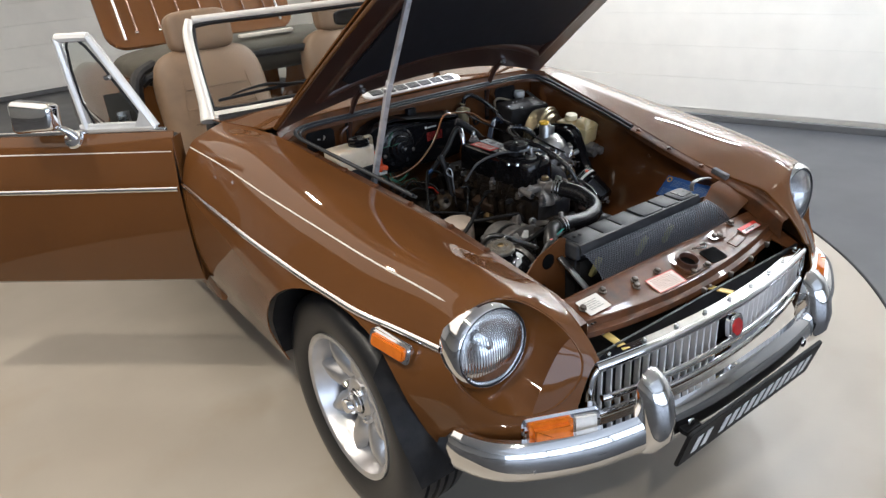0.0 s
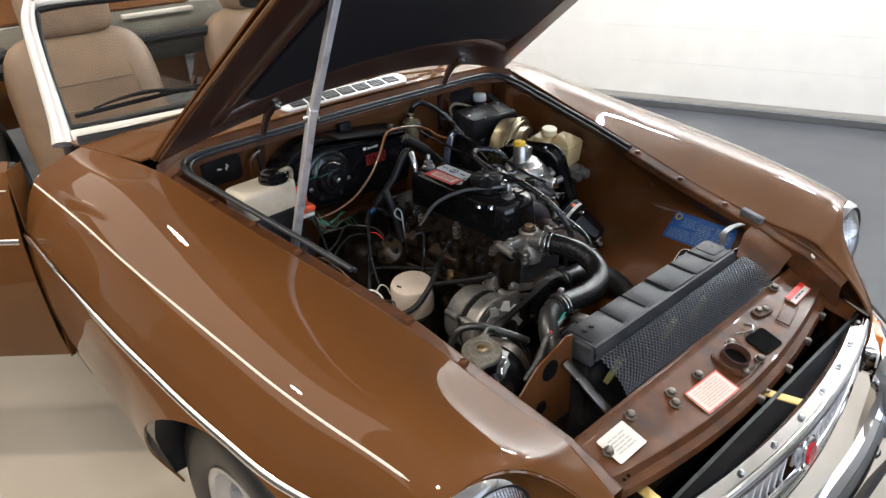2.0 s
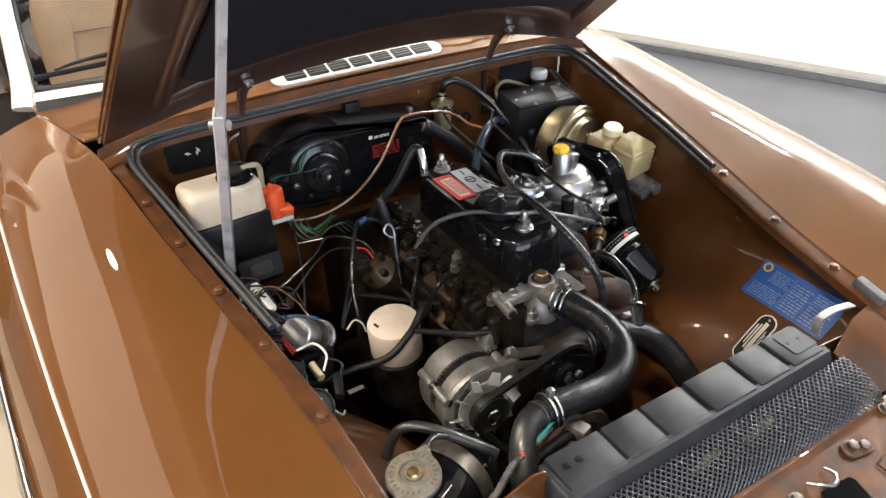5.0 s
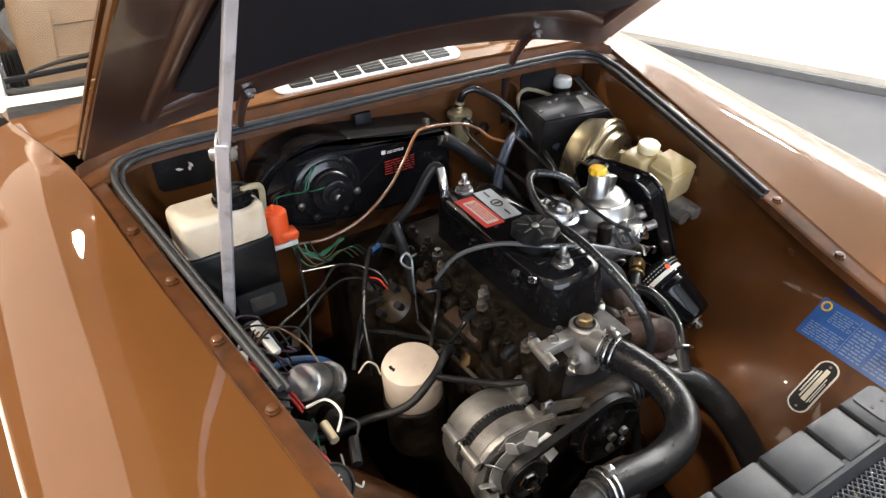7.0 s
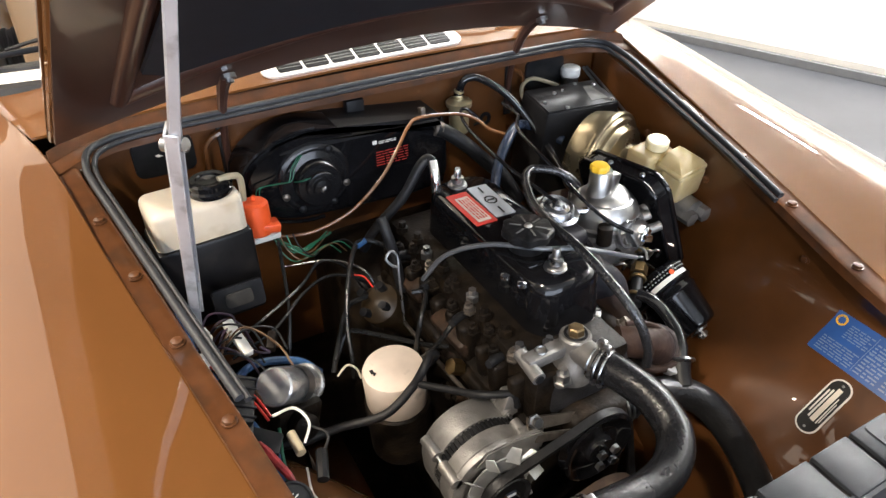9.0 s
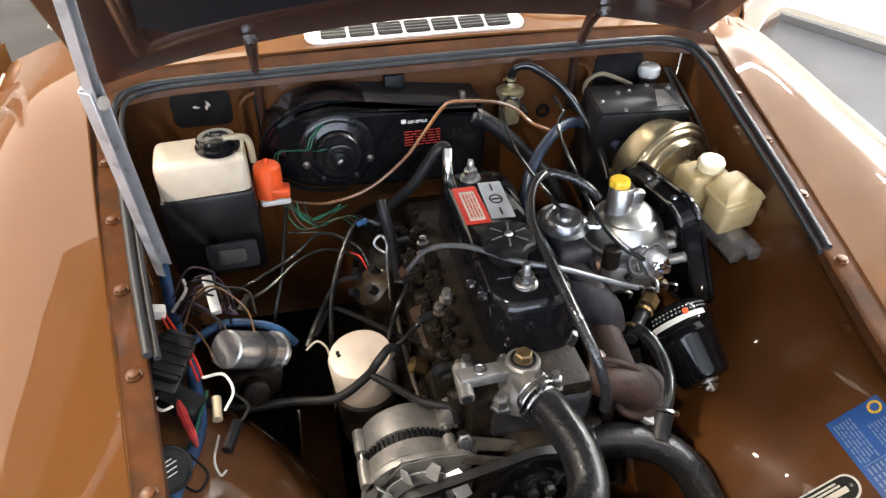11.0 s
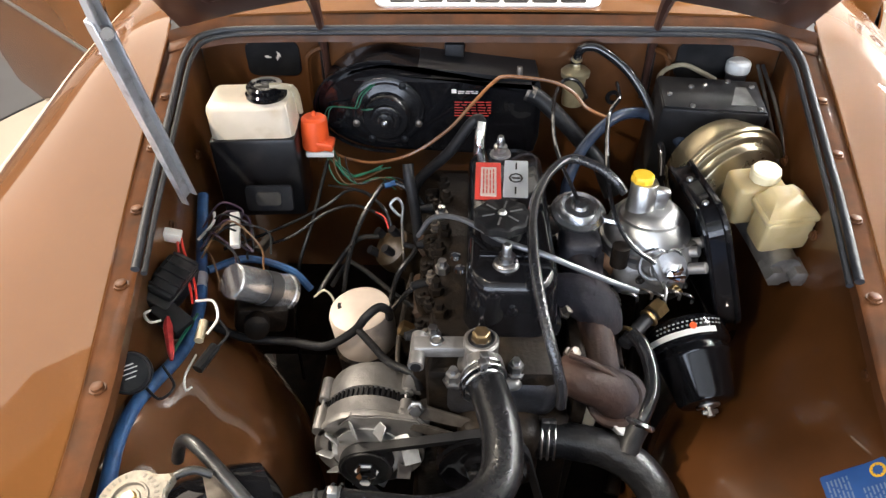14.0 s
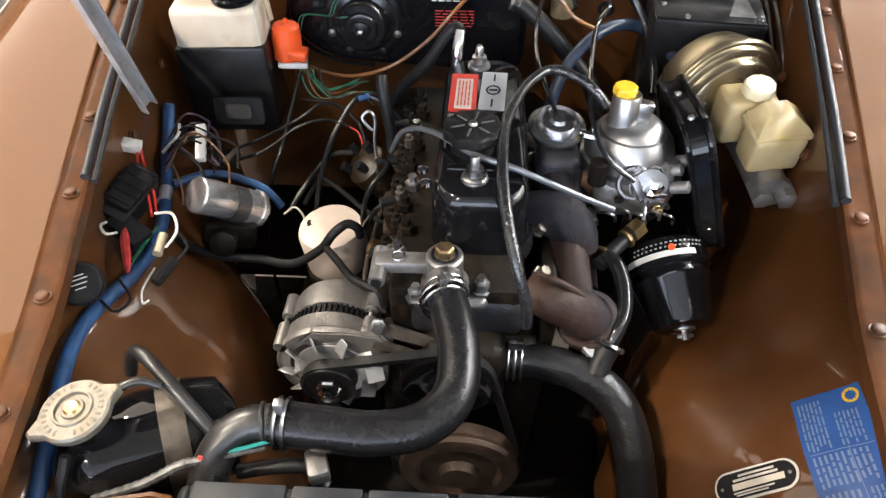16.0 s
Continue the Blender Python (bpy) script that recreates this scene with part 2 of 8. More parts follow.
tagged(part("floor", floor_ring(), DARKFLOOR), "dark grey polished showroom floor round the turntable", "floor", kind="structure")
tagged(part("turntable", lathe([(2.05, -0.06), (2.058, -0.004), (2.05, 0.0)], Matrix.Translation((*TT, 0)), 128), FLOOR), "round beige-grey turntable floor under the car", "turntable", kind="structure")
tagged(part("turntable_rim", torus(2.064, 0.006, Matrix.Translation((*TT, -0.004)), 160, 8), SATIN), "thin black joint round the turntable", "trim", kind="structure")


def wall_between(name, p, q, height=3.2, thick=0.2, boards=False, mat=None, lab="white painted brick showroom wall"):
    p, q = Vector((*p, 0)), Vector((*q, 0))
    d = (q - p).normalized()
    m = Matrix.Translation((p + q) / 2) @ Matrix.Rotation(math.atan2(d.y, d.x), 4, "Z")
    w = part(name, box(((q - p).length, thick, height), m @ Matrix.Translation((0, thick / 2, height / 2))), mat or WALL, smooth=False)
    tagged(w, lab, "wall", kind="structure")
    if boards:
        ln = (q - p).length
        for k in range(14):
            part("board", box((ln - 0.01, 0.012, 0.2150 if name != "wall_east" else 0.2167), m @ Matrix.Translation((0, -0.0062, 0.075 + 0.217 * k + 0.1085)), 0.0012, 1), WALL, w)
    s = part("baseboard", box(((q - p).length, 0.03, 0.045), m @ Matrix.Translation((0, -0.0275, 0.0225)), 0.004), GREYTRIM, smooth=False)
    tagged(s, "dark grey skirting along the wall", "skirting", kind="structure")
    return w


RW = (Vector((3.42, 0.46)) - Vector((3.09, 1.43))).normalized()
RP = Vector((3.09, 1.43))
wall_between("wall_east", RP - RW * 6.2, RP + RW * 9, boards=True)
wall_between("wall_north", (-9, 6.7), (2.5, 7.6), boards=True)
tagged(part("ceiling", box((24, 24, 0.1), pose(0, 0, 3.25)), CEIL), "plain pale showroom ceiling", "ceiling", kind="structure")
# two unseen walls added to close the room and shape its light
wall_between("wall_west", (-7, -9), (-7, 8), mat=SIDEWALL, lab="unseen grey side wall toned to limit bounced light")
wall_between("wall_south", (9, -7), (-9, -7), mat=SHOPFRONT, lab="unseen pale grey front wall toned for reflections, behind the window lamps")

# ---- car body ----
from mathutils.bvhtree import BVHTree

car = thing("roadster_car", "brown two-seat roadster with bonnet and doors open on the turntable", "car")

# profile points from the bonnet gutter outwards and down to the sill, station by station from the nose back
WING = [
    (-0.545, [(0.385, 0.580), (0.402, 0.572), (0.420, 0.548), (0.437, 0.510), (0.45, 0.47), (0.44, 0.43), (0.40, 0.36)]),
    (-0.52, [(0.386, 0.612), (0.414, 0.607), (0.446, 0.580), (0.487, 0.525), (0.513, 0.475), (0.50, 0.43), (0.45, 0.35)]),
    (-0.48, [(0.389, 0.648), (0.430, 0.651), (0.482, 0.632), (0.540, 0.568), (0.577, 0.500), (0.565, 0.43), (0.51, 0.335)]),
    (-0.44, [(0.393, 0.673), (0.462, 0.690), (0.534, 0.674), (0.590, 0.602), (0.620, 0.522), (0.608, 0.435), (0.56, 0.33)]),
    (-0.405, [(0.397, 0.690), (0.51, 0.722), (0.592, 0.705), (0.635, 0.63), (0.655, 0.54), (0.64, 0.44), (0.60, 0.33)]),
    (-0.30, [(0.404, 0.700), (0.53, 0.745), (0.615, 0.725), (0.662, 0.637), (0.70, 0.55), (0.70, 0.45), (0.66, 0.33)]),
    (-0.15, [(0.414, 0.726), (0.55, 0.762), (0.645, 0.745), (0.705, 0.648), (0.745, 0.56), (0.745, 0.44), (0.70, 0.335)]),
    (0.05, [(0.447, 0.767), (0.575, 0.79), (0.665, 0.765), (0.728, 0.662), (0.76, 0.57), (0.757, 0.44), (0.71, 0.315)]),
    (0.30, [(0.492, 0.814), (0.60, 0.825), (0.685, 0.785), (0.748, 0.68), (0.765, 0.58), (0.757, 0.44), (0.71, 0.300)]),
    (0.55, [(0.535, 0.860), (0.62, 0.857), (0.70, 0.81), (0.758, 0.695), (0.767, 0.58), (0.757, 0.44), (0.71, 0.295)]),
    (0.785, [(0.600, 0.872), (0.66, 0.852), (0.715, 0.82), (0.762, 0.712), (0.769, 0.58), (0.757, 0.44), (0.71, 0.290)]),
]


LAMP = axis((0.553, -0.395, 0.623), (0.558, -0.6, 0.635))
LAMP_Z = -0.004
FLARE = (math.sin(radians(24)), math.cos(radians(24)))


def arch_cutter(y0, ry=0.325, rz=0.349, x0=0.60, front=0.8):
    """A wheel arch: an oval whose front half is squarer by the power given."""
    bm = B()
    n = 56
    oval = []
    for k in range(n):
        c, h = math.cos(2 * math.pi * k / n), math.sin(2 * math.pi * k / n)
        if c < 0:
            c, h = -abs(c) ** front, math.copysign(abs(h) ** front, h)
        oval.append((y0 + ry * c, 0.30 + rz * h))
    ring = [[bm.verts.new((x, y, z)) for y, z in oval] for x in (x0, 0.9)]
    for k in range(n):
        bm.faces.new((ring[0][k], ring[0][(k + 1) % n], ring[1][(k + 1) % n], ring[1][k]))
    bm.faces.new(ring[0][::-1])
    bm.faces.new(ring[1])
    bmesh.ops.recalc_face_normals(bm, faces=bm.faces)
    return bm


def wing_at(y, u):
    """A point of the wing's skin: y along the car, u from 0 (gutter) to 6 (sill)."""
    ys = [s[0] for s in WING]
    i = min(int(u), 5)
    f = u - i
    xs = [np.interp(y, ys, [s[1][k][0] for s in WING]) for k in range(7)]
    zs = [np.interp(y, ys, [s[1][k][1] for s in WING]) for k in range(7)]
    a, b, c, d = (max(0, min(6, i + k)) for k in (-1, 0, 1, 2))

    def cr(v):
        return 0.5 * (2 * v[b] + (v[c] - v[a]) * f + (2 * v[a] - 5 * v[b] + 4 * v[c] - v[d]) * f * f + (3 * v[b] - v[a] - 3 * v[c] + v[d]) * f ** 3)

    return cr(xs), cr(zs)


def wing():
    bm = B()
    add_grid(bm, loft(WING, 6, 6))
    thicken(bm, 0.004)
    hole = lathe([(0.086, -0.04), (0.088, LAMP_Z), (0.088 + 0.11 * FLARE[0], LAMP_Z + 0.11 * FLARE[1]), (0.088 + 0.11 * FLARE[0], 0.104)], LAMP, 64)
    bmesh.ops.recalc_face_normals(hole, faces=hole.faces)
    return cut(cut(bm, arch_cutter(-0.035)), hole)


def lamp_bowl():
    """The flared bowl from the lamp's rim out to the wing's skin."""
    bm = B()
    add_grid(bm, loft(WING, 6, 6))
    tree = BVHTree.FromBMesh(bm)
    bm.free()
    rows = []
    for k in range(97):
        a = 2 * math.pi * k / 96
        p = LAMP @ Vector((0.087 * math.cos(a), 0.087 * math.sin(a), LAMP_Z))
        d = (LAMP.to_3x3() @ Vector((FLARE[0] * math.cos(a), FLARE[0] * math.sin(a), FLARE[1]))).normalized()
        hit = tree.ray_cast(p, d, 0.16)
        ln = hit[3] if hit[0] is not None else 0.004
        rows.append([p + d * ln * q - LAMP.to_3x3() @ Vector((0, 0, 0.004 * math.sin(math.pi * q) * min(1.0, ln / 0.05))) for q in np.linspace(0, 1, 8)])
    bm = B()
    add_grid(bm, rows)
    return thicken(bm, 0.003)


def ribbon(pts, w, d):
    """A half-round bead w high and d proud along points on the side of the car (x is outwards)."""
    bm = B()
    line = spline(pts, 8)
    rows = []
    for p in line:
        rows.append([p + Vector((d * math.sin(a), 0, -w / 2 * math.cos(a))) for a in (math.pi * k / 6 for k in range(7))])
    add_grid(bm, rows)
    thicken(bm, 0.002)
    return bm


for side in (1, -1):
    f = (lambda b: b) if side == 1 else mirrored
    w = part("front_wing", f(wing()), PAINT, car, "glossy brown wing")
    part("headlamp_bowl", f(lamp_bowl()), PAINT, w, "glossy brown bowl round the headlamp")
    pts = [(wing_at(y, 3)[0] + 0.001, y, 0.6355 + 0.069 * (y + 0.37)) for y in np.linspace(-0.375, 0.775, 12)]
    part("side_moulding", f(ribbon(pts, 0.017, 0.007)), CHROME, w, "bright chrome side moulding")
    pts = [(wing_at(y, 2.0)[0] + 0.0015, y, wing_at(y, 2.0)[1]) for y in np.linspace(-0.37, 0.775, 14)]
    part("coach_line", f(tube(pts, 0.0022, 6, 4)), CREAM, w, "thin pale coach line")
    # wheel house behind the arch, dark inside
    bm = B()
    rows = [[Vector((x + 0.05 * (x > 0.6 and math.sin(a) < 0.75) * min(1.0, 0.4 + 1.5 * math.sin(a)), -0.035 + 0.338 * math.cos(a), 0.30 + 0.352 * math.sin(a))) for a in (math.pi * (0.02 + 0.96 * k / 24) for k in range(25))] for x in (0.47, 0.56, 0.69)]
    add_grid(bm, rows)
    part("wheel_house", f(bm), SATIN, w, "dark underseal inside the wheel arch")

# scuttle between bonnet and windscreen
def scuttle():
    bm = B()
    rows = []
    for j in range(9):
        y = 0.592 + 0.30 * j / 8
        hw = float(np.interp(y, [0.59, 0.785, 0.9], [0.543, 0.602, 0.625]))
        rows.append([Vector((hw * u, y + 0.0 * u * u, 0.872 + 0.016 * (1 - u ** 2) - 0.0 * j + (0.004 if 0.15 < abs(u) < 0.9 else 0.0) * math.sin(j / 8 * math.pi))) for u in np.linspace(-1, 1, 25)])
    add_grid(bm, rows)
    return thicken(bm, 0.004)


scut = part("scuttle", scuttle(), PAINT, car, "glossy brown scuttle panel")
# chrome air intake grille on the scuttle
n_slots = 7
out = []
for k in range(24):
    a = 2 * math.pi * k / 24
    cx = 0.168 if math.cos(a) > 0 else -0.168
    out.append((cx + 0.024 * math.cos(a), 0.024 * math.sin(a)))
vent = part("scuttle_vent", extrude_poly(out, 0.006, pose(0, 0.625, 0.893, 16), 0.002), LITCHROME, scut, "chrome scuttle air intake grille")
DULLMESH = material("vent_wire", (0.20, 0.20, 0.20), 0.5, 0.5)
rounded_slot = [(-0.0212, -0.014), (-0.018, -0.0172), (0.018, -0.0172), (0.0212, -0.014), (0.0212, 0.014), (0.018, 0.0172), (-0.018, 0.0172), (-0.0212, 0.014)]
for k in range(n_slots):
    part("vent_slot", extrude_poly(rounded_slot, 0.003, pose(0, 0.625, 0.893, 16) @ Matrix.Translation((-0.144 + 0.048 * k, 0, 0.0045)), 0.0005), SATIN, vent)
    for j in range(3):
        part("vent_mesh", box((0.040, 0.0012, 0.001), pose(0, 0.625, 0.893, 16) @ Matrix.Translation((-0.144 + 0.048 * k, -0.0085 + 0.0085 * j, 0.0079))), DULLMESH, vent, smooth=False)

# bonnet, hinged at the rear and propped up
HINGE = Matrix.Translation((0, 0.582, 0.874)) @ Matrix.Rotation(radians(-36.5), 4, "X")


def sheet(half0, half1, v0, v1, lift, t, crown=0.03, bend=0.03, r=0.0):
    """A slice of the bonnet: half widths at its rear and front, run v0 to v1 along its length of 1.06 m."""
    bm = B()
    rows = []
    for j in range(17):
        q = j / 16
        v = v0 + (v1 - v0) * q
        half = half0 + (half1 - half0) * q
        if r:
            e = min(q * (v1 - v0) * 1.06, (1 - q) * (v1 - v0) * 1.06)
            half -= max(0.0, r - math.sqrt(max(0.0, r * r - max(0.0, r - e) ** 2)))
        rows.append([HINGE @ Vector((u * half, -1.06 * v * (1 - 0.03 * u * u) - 0.116 * (1 - (u * half / 0.525) ** 2) * (1 - v), lift + crown * (1 - (u * half / 0.52) ** 2) - bend * v * v)) for u in np.linspace(-1, 1, 25)])
    add_grid(bm, rows)
    return thicken(bm, t)


bonnet = part("bonnet", sheet(0.525, 0.405, 0.0, 1.0, 0.0, 0.004), PAINT, car, "brown bonnet propped open")
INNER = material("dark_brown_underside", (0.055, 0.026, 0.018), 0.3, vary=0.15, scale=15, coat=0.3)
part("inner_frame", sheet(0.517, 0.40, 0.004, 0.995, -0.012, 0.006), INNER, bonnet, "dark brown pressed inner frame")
part("liner", sheet(0.40, 0.31, 0.17, 0.86, -0.026, 0.006, r=0.04), FELT, bonnet, "black sound-deadening liner")
# rolled edge round the bonnet's underside, pressed ribs
for s in (1, -1):
    part("edge_flange", tube([HINGE @ Vector((s * (0.518 - 0.118 * v), -1.06 * v * 0.97, -0.006 - 0.03 * v * v)) for v in np.linspace(0, 1, 9)], 0.0055, 8, 3), PAINT, bonnet)
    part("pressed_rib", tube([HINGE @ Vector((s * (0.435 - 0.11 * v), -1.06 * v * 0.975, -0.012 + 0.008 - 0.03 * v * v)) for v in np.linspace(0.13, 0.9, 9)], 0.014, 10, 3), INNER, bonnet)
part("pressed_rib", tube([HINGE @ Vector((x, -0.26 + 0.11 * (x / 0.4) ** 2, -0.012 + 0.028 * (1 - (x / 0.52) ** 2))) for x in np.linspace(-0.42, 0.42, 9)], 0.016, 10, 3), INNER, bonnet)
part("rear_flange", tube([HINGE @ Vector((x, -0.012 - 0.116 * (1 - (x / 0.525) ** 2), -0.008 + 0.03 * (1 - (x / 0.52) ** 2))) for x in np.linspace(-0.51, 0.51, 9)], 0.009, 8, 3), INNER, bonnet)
for s in (1, -1):
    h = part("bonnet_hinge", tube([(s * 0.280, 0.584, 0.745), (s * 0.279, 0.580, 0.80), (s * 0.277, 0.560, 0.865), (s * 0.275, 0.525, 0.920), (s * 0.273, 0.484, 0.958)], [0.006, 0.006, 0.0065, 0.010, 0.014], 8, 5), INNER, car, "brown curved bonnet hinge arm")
    part("bolt", lathe([(0.011, 0), (0.011, 0.006), (0.006, 0.007), (0.006, 0.012)], axis((s * 0.273, 0.480, 0.952), (s * 0.273, 0.462, 0.925)), 8), STEEL, h)

# folding bonnet prop, lower and upper channel
PROP0, PROP1 = Vector((-0.415, 0.226, 0.748)), Vector((-0.402, 0.120, 1.024))
PROP2 = Vector((-0.372, 0.022, 1.272))


def channel(a, b, w, d):
    m = axis(a, b) @ pose(0, 0, 0, 0, 0, 62)
    ln = (Vector(b) - Vector(a)).length
    bm = B()
    for size, at in (((w, 0.0025, ln), (0, d / 2, ln / 2)), ((0.0025, d, ln), (w / 2, 0, ln / 2)), ((0.0025, d, ln), (-w / 2, 0, ln / 2))):
        add_box(bm, size, m @ Matrix.Translation(at), 0.0008, 1)
    return bm


ZINC = material("zinc_plate", (0.62, 0.63, 0.66), 0.34, 0.55, vary=0.12, scale=30, dirt=0.2, dirt_colour=(0.3, 0.3, 0.3), dirt_scale=40)
prop = part("bonnet_prop", channel(PROP0, PROP1 + (PROP1 - PROP0).normalized() * 0.02, 0.019, 0.012), ZINC, car, "grey folding steel bonnet prop")
part("upper_arm", channel(PROP1 - (PROP1 - PROP0).normalized() * 0.015, PROP2, 0.0145, 0.010), ZINC, prop)
part("pivot", lathe([(0.007, -0.012), (0.007, 0.012)], axis(PROP1, PROP1 + Vector((0.7, -0.7, 0.1))), 10), STEEL, prop)

# headlamps
LENS = glass("headlamp_glass", (0.93, 0.95, 0.97), 0.04)
LENS.node_tree.nodes["Fresnel"].inputs[0].default_value = 1.5
REFL = material("lamp_reflector", (0.90, 0.90, 0.90), 0.22, 0.9)
for s in (1, -1):
    m = axis((s * 0.553, -0.395, 0.623), (s * 0.558, -0.6, 0.635))
    lamp = part("headlamp", lathe([(0.094, -0.02), (0.096, 0.0), (0.094, 0.016), (0.089, 0.027), (0.083, 0.031), (0.079, 0.029), (0.079, 0.020)], m, 56, False), CHROME, car, "round headlamp with chrome rim")
    part("reflector", lathe([(0.081, 0.026), (0.074, 0.010), (0.056, -0.010), (0.03, -0.022), (0.0, -0.026)], m, 40, False), REFL, lamp)
    bm = B()
    add_grid(bm, [[Vector((x, y * math.sqrt(max(0.0, 0.0795 ** 2 - x * x)), 0.024 + 4.1 * (0.0795 ** 2 - x * x - (y * math.sqrt(max(0.0, 0.0795 ** 2 - x * x))) ** 2) + 0.0007 * math.cos(1150 * x))) for y in np.linspace(-1, 1, 25)] for x in np.linspace(-0.0794, 0.0794, 180)])
    lens_m = part("lens", bm, LENS, lamp, "clear ribbed glass lens")
    lens_m.matrix_basis = m
    part("bulb_shield", lathe([(0.0, 0.022), (0.010, 0.018), (0.012, -0.02)], m, 16, False), REFL, lamp)
    part("gasket", torus(0.0815, 0.0028, m @ Matrix.Translation((0, 0, 0.0285)), 48, 8), RUBBER, lamp)

AMBER = material("amber_lens", (0.85, 0.22, 0.01), 0.12, vary=0.1, scale=60, coat=0.8)
AMBER.node_tree.nodes["Principled BSDF"].inputs["Transmission Weight"].default_value = 0.25
CLEAR = material("clear_lens", (0.8, 0.8, 0.78), 0.1, vary=0.1, scale=60, coat=0.8)


def rounded(w, h, r, n=5):
    out = []
    for cx, cy, a0 in ((w / 2 - r, h / 2 - r, 0), (-w / 2 + r, h / 2 - r, 90), (-w / 2 + r, -h / 2 + r, 180), (w / 2 - r, -h / 2 + r, 270)):
        out += [(cx + r * math.cos(radians(a0 + 90 * k / n)), cy + r * math.sin(radians(a0 + 90 * k / n))) for k in range(n + 1)]
    return out


for s in (1, -1):
    # side marker on the wing
    m = axis((s * 0.668, -0.268, 0.612), (s * 1.0, -0.375, 0.64)) @ pose(0, 0, 0, 0, 0, 0)
    e1, e3 = Vector((s * 0.10, 0.34, 0.06)).normalized(), Vector((s * 0.94, -0.28, 0.18)).normalized()
    e2 = e3.cross(e1).normalized()
    e1 = e2.cross(e3)
    m = Matrix.Translation((s * 0.692, -0.272, 0.617)) @ Matrix((e1, e2, e3)).transposed().to_4x4()
    mk = part("side_marker", extrude_poly(rounded(0.108, 0.042, 0.012), 0.014, m @ Matrix.Translation((0, 0, -0.004)), 0.004), CHROME, car, "chrome-framed amber side marker lamp")
    part("marker_lens", extrude_poly(rounded(0.088, 0.030, 0.008), 0.009, m @ Matrix.Translation((0, 0, 0.008)), 0.004), AMBER, mk, "amber lens")
    # front indicator lamp above the bumper
    e3 = Vector((s * 0.42, -0.90, 0.05)).normalized()
    e1 = Vector((0, 0, 1)).cross(e3).normalized()
    e2 = e3.cross(e1)
    m = Matrix.Translation((s * 0.475, -0.528, 0.462)) @ Matrix((e1, e2, e3)).transposed().to_4x4()
    ind = part("indicator_lamp", extrude_poly(rounded(0.165, 0.066, 0.014), 0.022, m @ Matrix.Translation((0, 0, -0.008)), 0.005), CHROME, car, "chrome-framed front indicator and side lamp")
    part("amber_lens", extrude_poly(rounded(0.090, 0.062, 0.008), 0.026, m @ Matrix.Translation((s * 0.026, -0.004, 0.008)), 0.011), AMBER, ind, "amber lens")
    part("clear_lens", extrude_poly(rounded(0.056, 0.050, 0.008), 0.012, m @ Matrix.Translation((-s * 0.048, 0, 0.008)), 0.006), CLEAR, ind, "clear lens")

# nose panel under the slam panel and the grille
def nose_y(x):
    return -0.585 + 0.055 * (abs(x) / 0.40) ** 2


GB = 0.44
GT = 0.556
grille = part("grille", tube([(x, nose_y(x) - 0.004, GT + 0.012 * (1 - (x / 0.40) ** 2)) for x in np.linspace(-0.385, 0.385, 13)], 0.011, 10, 4), CHROME, car, "chrome radiator grille with vertical slats")
bm = B()
rows = []
for x in np.linspace(-0.385, 0.385, 25):
    zt = GT + 0.012 * (1 - (x / 0.40) ** 2)
    rows.append([Vector((x, nose_y(x) + 0.024, zt + 0.008)), Vector((x, nose_y(x) + 0.016, zt + 0.014)), Vector((x, nose_y(x) - 0.002, zt + 0.012)), Vector((x, nose_y(x) - 0.014, zt)), Vector((x, nose_y(x) - 0.008, zt - 0.012))])
add_grid(bm, rows)
part("top_rail", thicken(bm, 0.003), CHROME, grille, "bright chrome top rail")
part("bottom_rail", tube([(x, nose_y(x) - 0.004, GB) for x in np.linspace(-0.385, 0.385, 13)], 0.010, 10, 4), CHROME, grille)
part("middle_bar", tube([(x, nose_y(x) - 0.010, 0.482) for x in np.linspace(-0.375, 0.375, 13)], 0.0085, 10, 4), CHROME, grille)
for s in (1, -1):
    part("end_rail", tube([(s * 0.372, nose_y(0.38) - 0.004, GT + 0.004), (s * 0.392, nose_y(0.39) - 0.002, GT - 0.018), (s * 0.397, nose_y(0.39), 0.50), (s * 0.392, nose_y(0.39), GB + 0.012), (s * 0.372, nose_y(0.38), GB)], 0.010, 10, 5), CHROME, grille)
slat = box((0.0035, 0.020, 0.118), Matrix(), 0.001, 1)
slat_mesh = mesh_of(slat, "slat")
slat_mesh.materials.append(material("bright_slat", (0.85, 0.85, 0.86), 0.35, 0.35))
for k in range(33):
    x = -0.368 + 0.736 * k / 32
    if abs(x) < 0.028:
        continue
    o = new("slat", slat_mesh)
    o.parent = grille
    o.matrix_basis = pose(x, nose_y(x) + 0.006, 0.497, 0, 0, 18 * (1 if x > 0 else -1))
part("back_panel", box((0.76, 0.006, 0.15), pose(0, -0.525, 0.50)), SATIN, grille)
for k in range(9):
    x = -0.35 + 0.7 * k / 8
    part("rivet", lathe([(0.0055, 0), (0.004, 0.003), (0.0, 0.004)], axis((x, nose_y(x) + 0.006, GT + 0.0275 - 0.012 * (x / 0.4) ** 2), (x, nose_y(x) + 0.006, 0.8)), 10), STEEL, grille)
RED = material("red_enamel", (0.45, 0.02, 0.02), 0.2, coat=0.8)
part("badge", extrude_poly(rounded(0.050, 0.060, 0.018), 0.014, axis((0, -0.592, 0.520), (0, -0.9, 0.56)) @ pose(0, 0, 0, 0, 0, 0), 0.004), CHROME, grille, "chrome badge holder")
part("badge_field", extrude_poly([(0.017 * math.cos(math.pi * k / 4 + math.pi / 8), 0.021 * math.sin(math.pi * k / 4 + math.pi / 8)) for k in range(8)], 0.003, axis((0, -0.606, 0.522), (0, -0.9, 0.56)), 0.001), RED, grille, "red eight-sided badge")

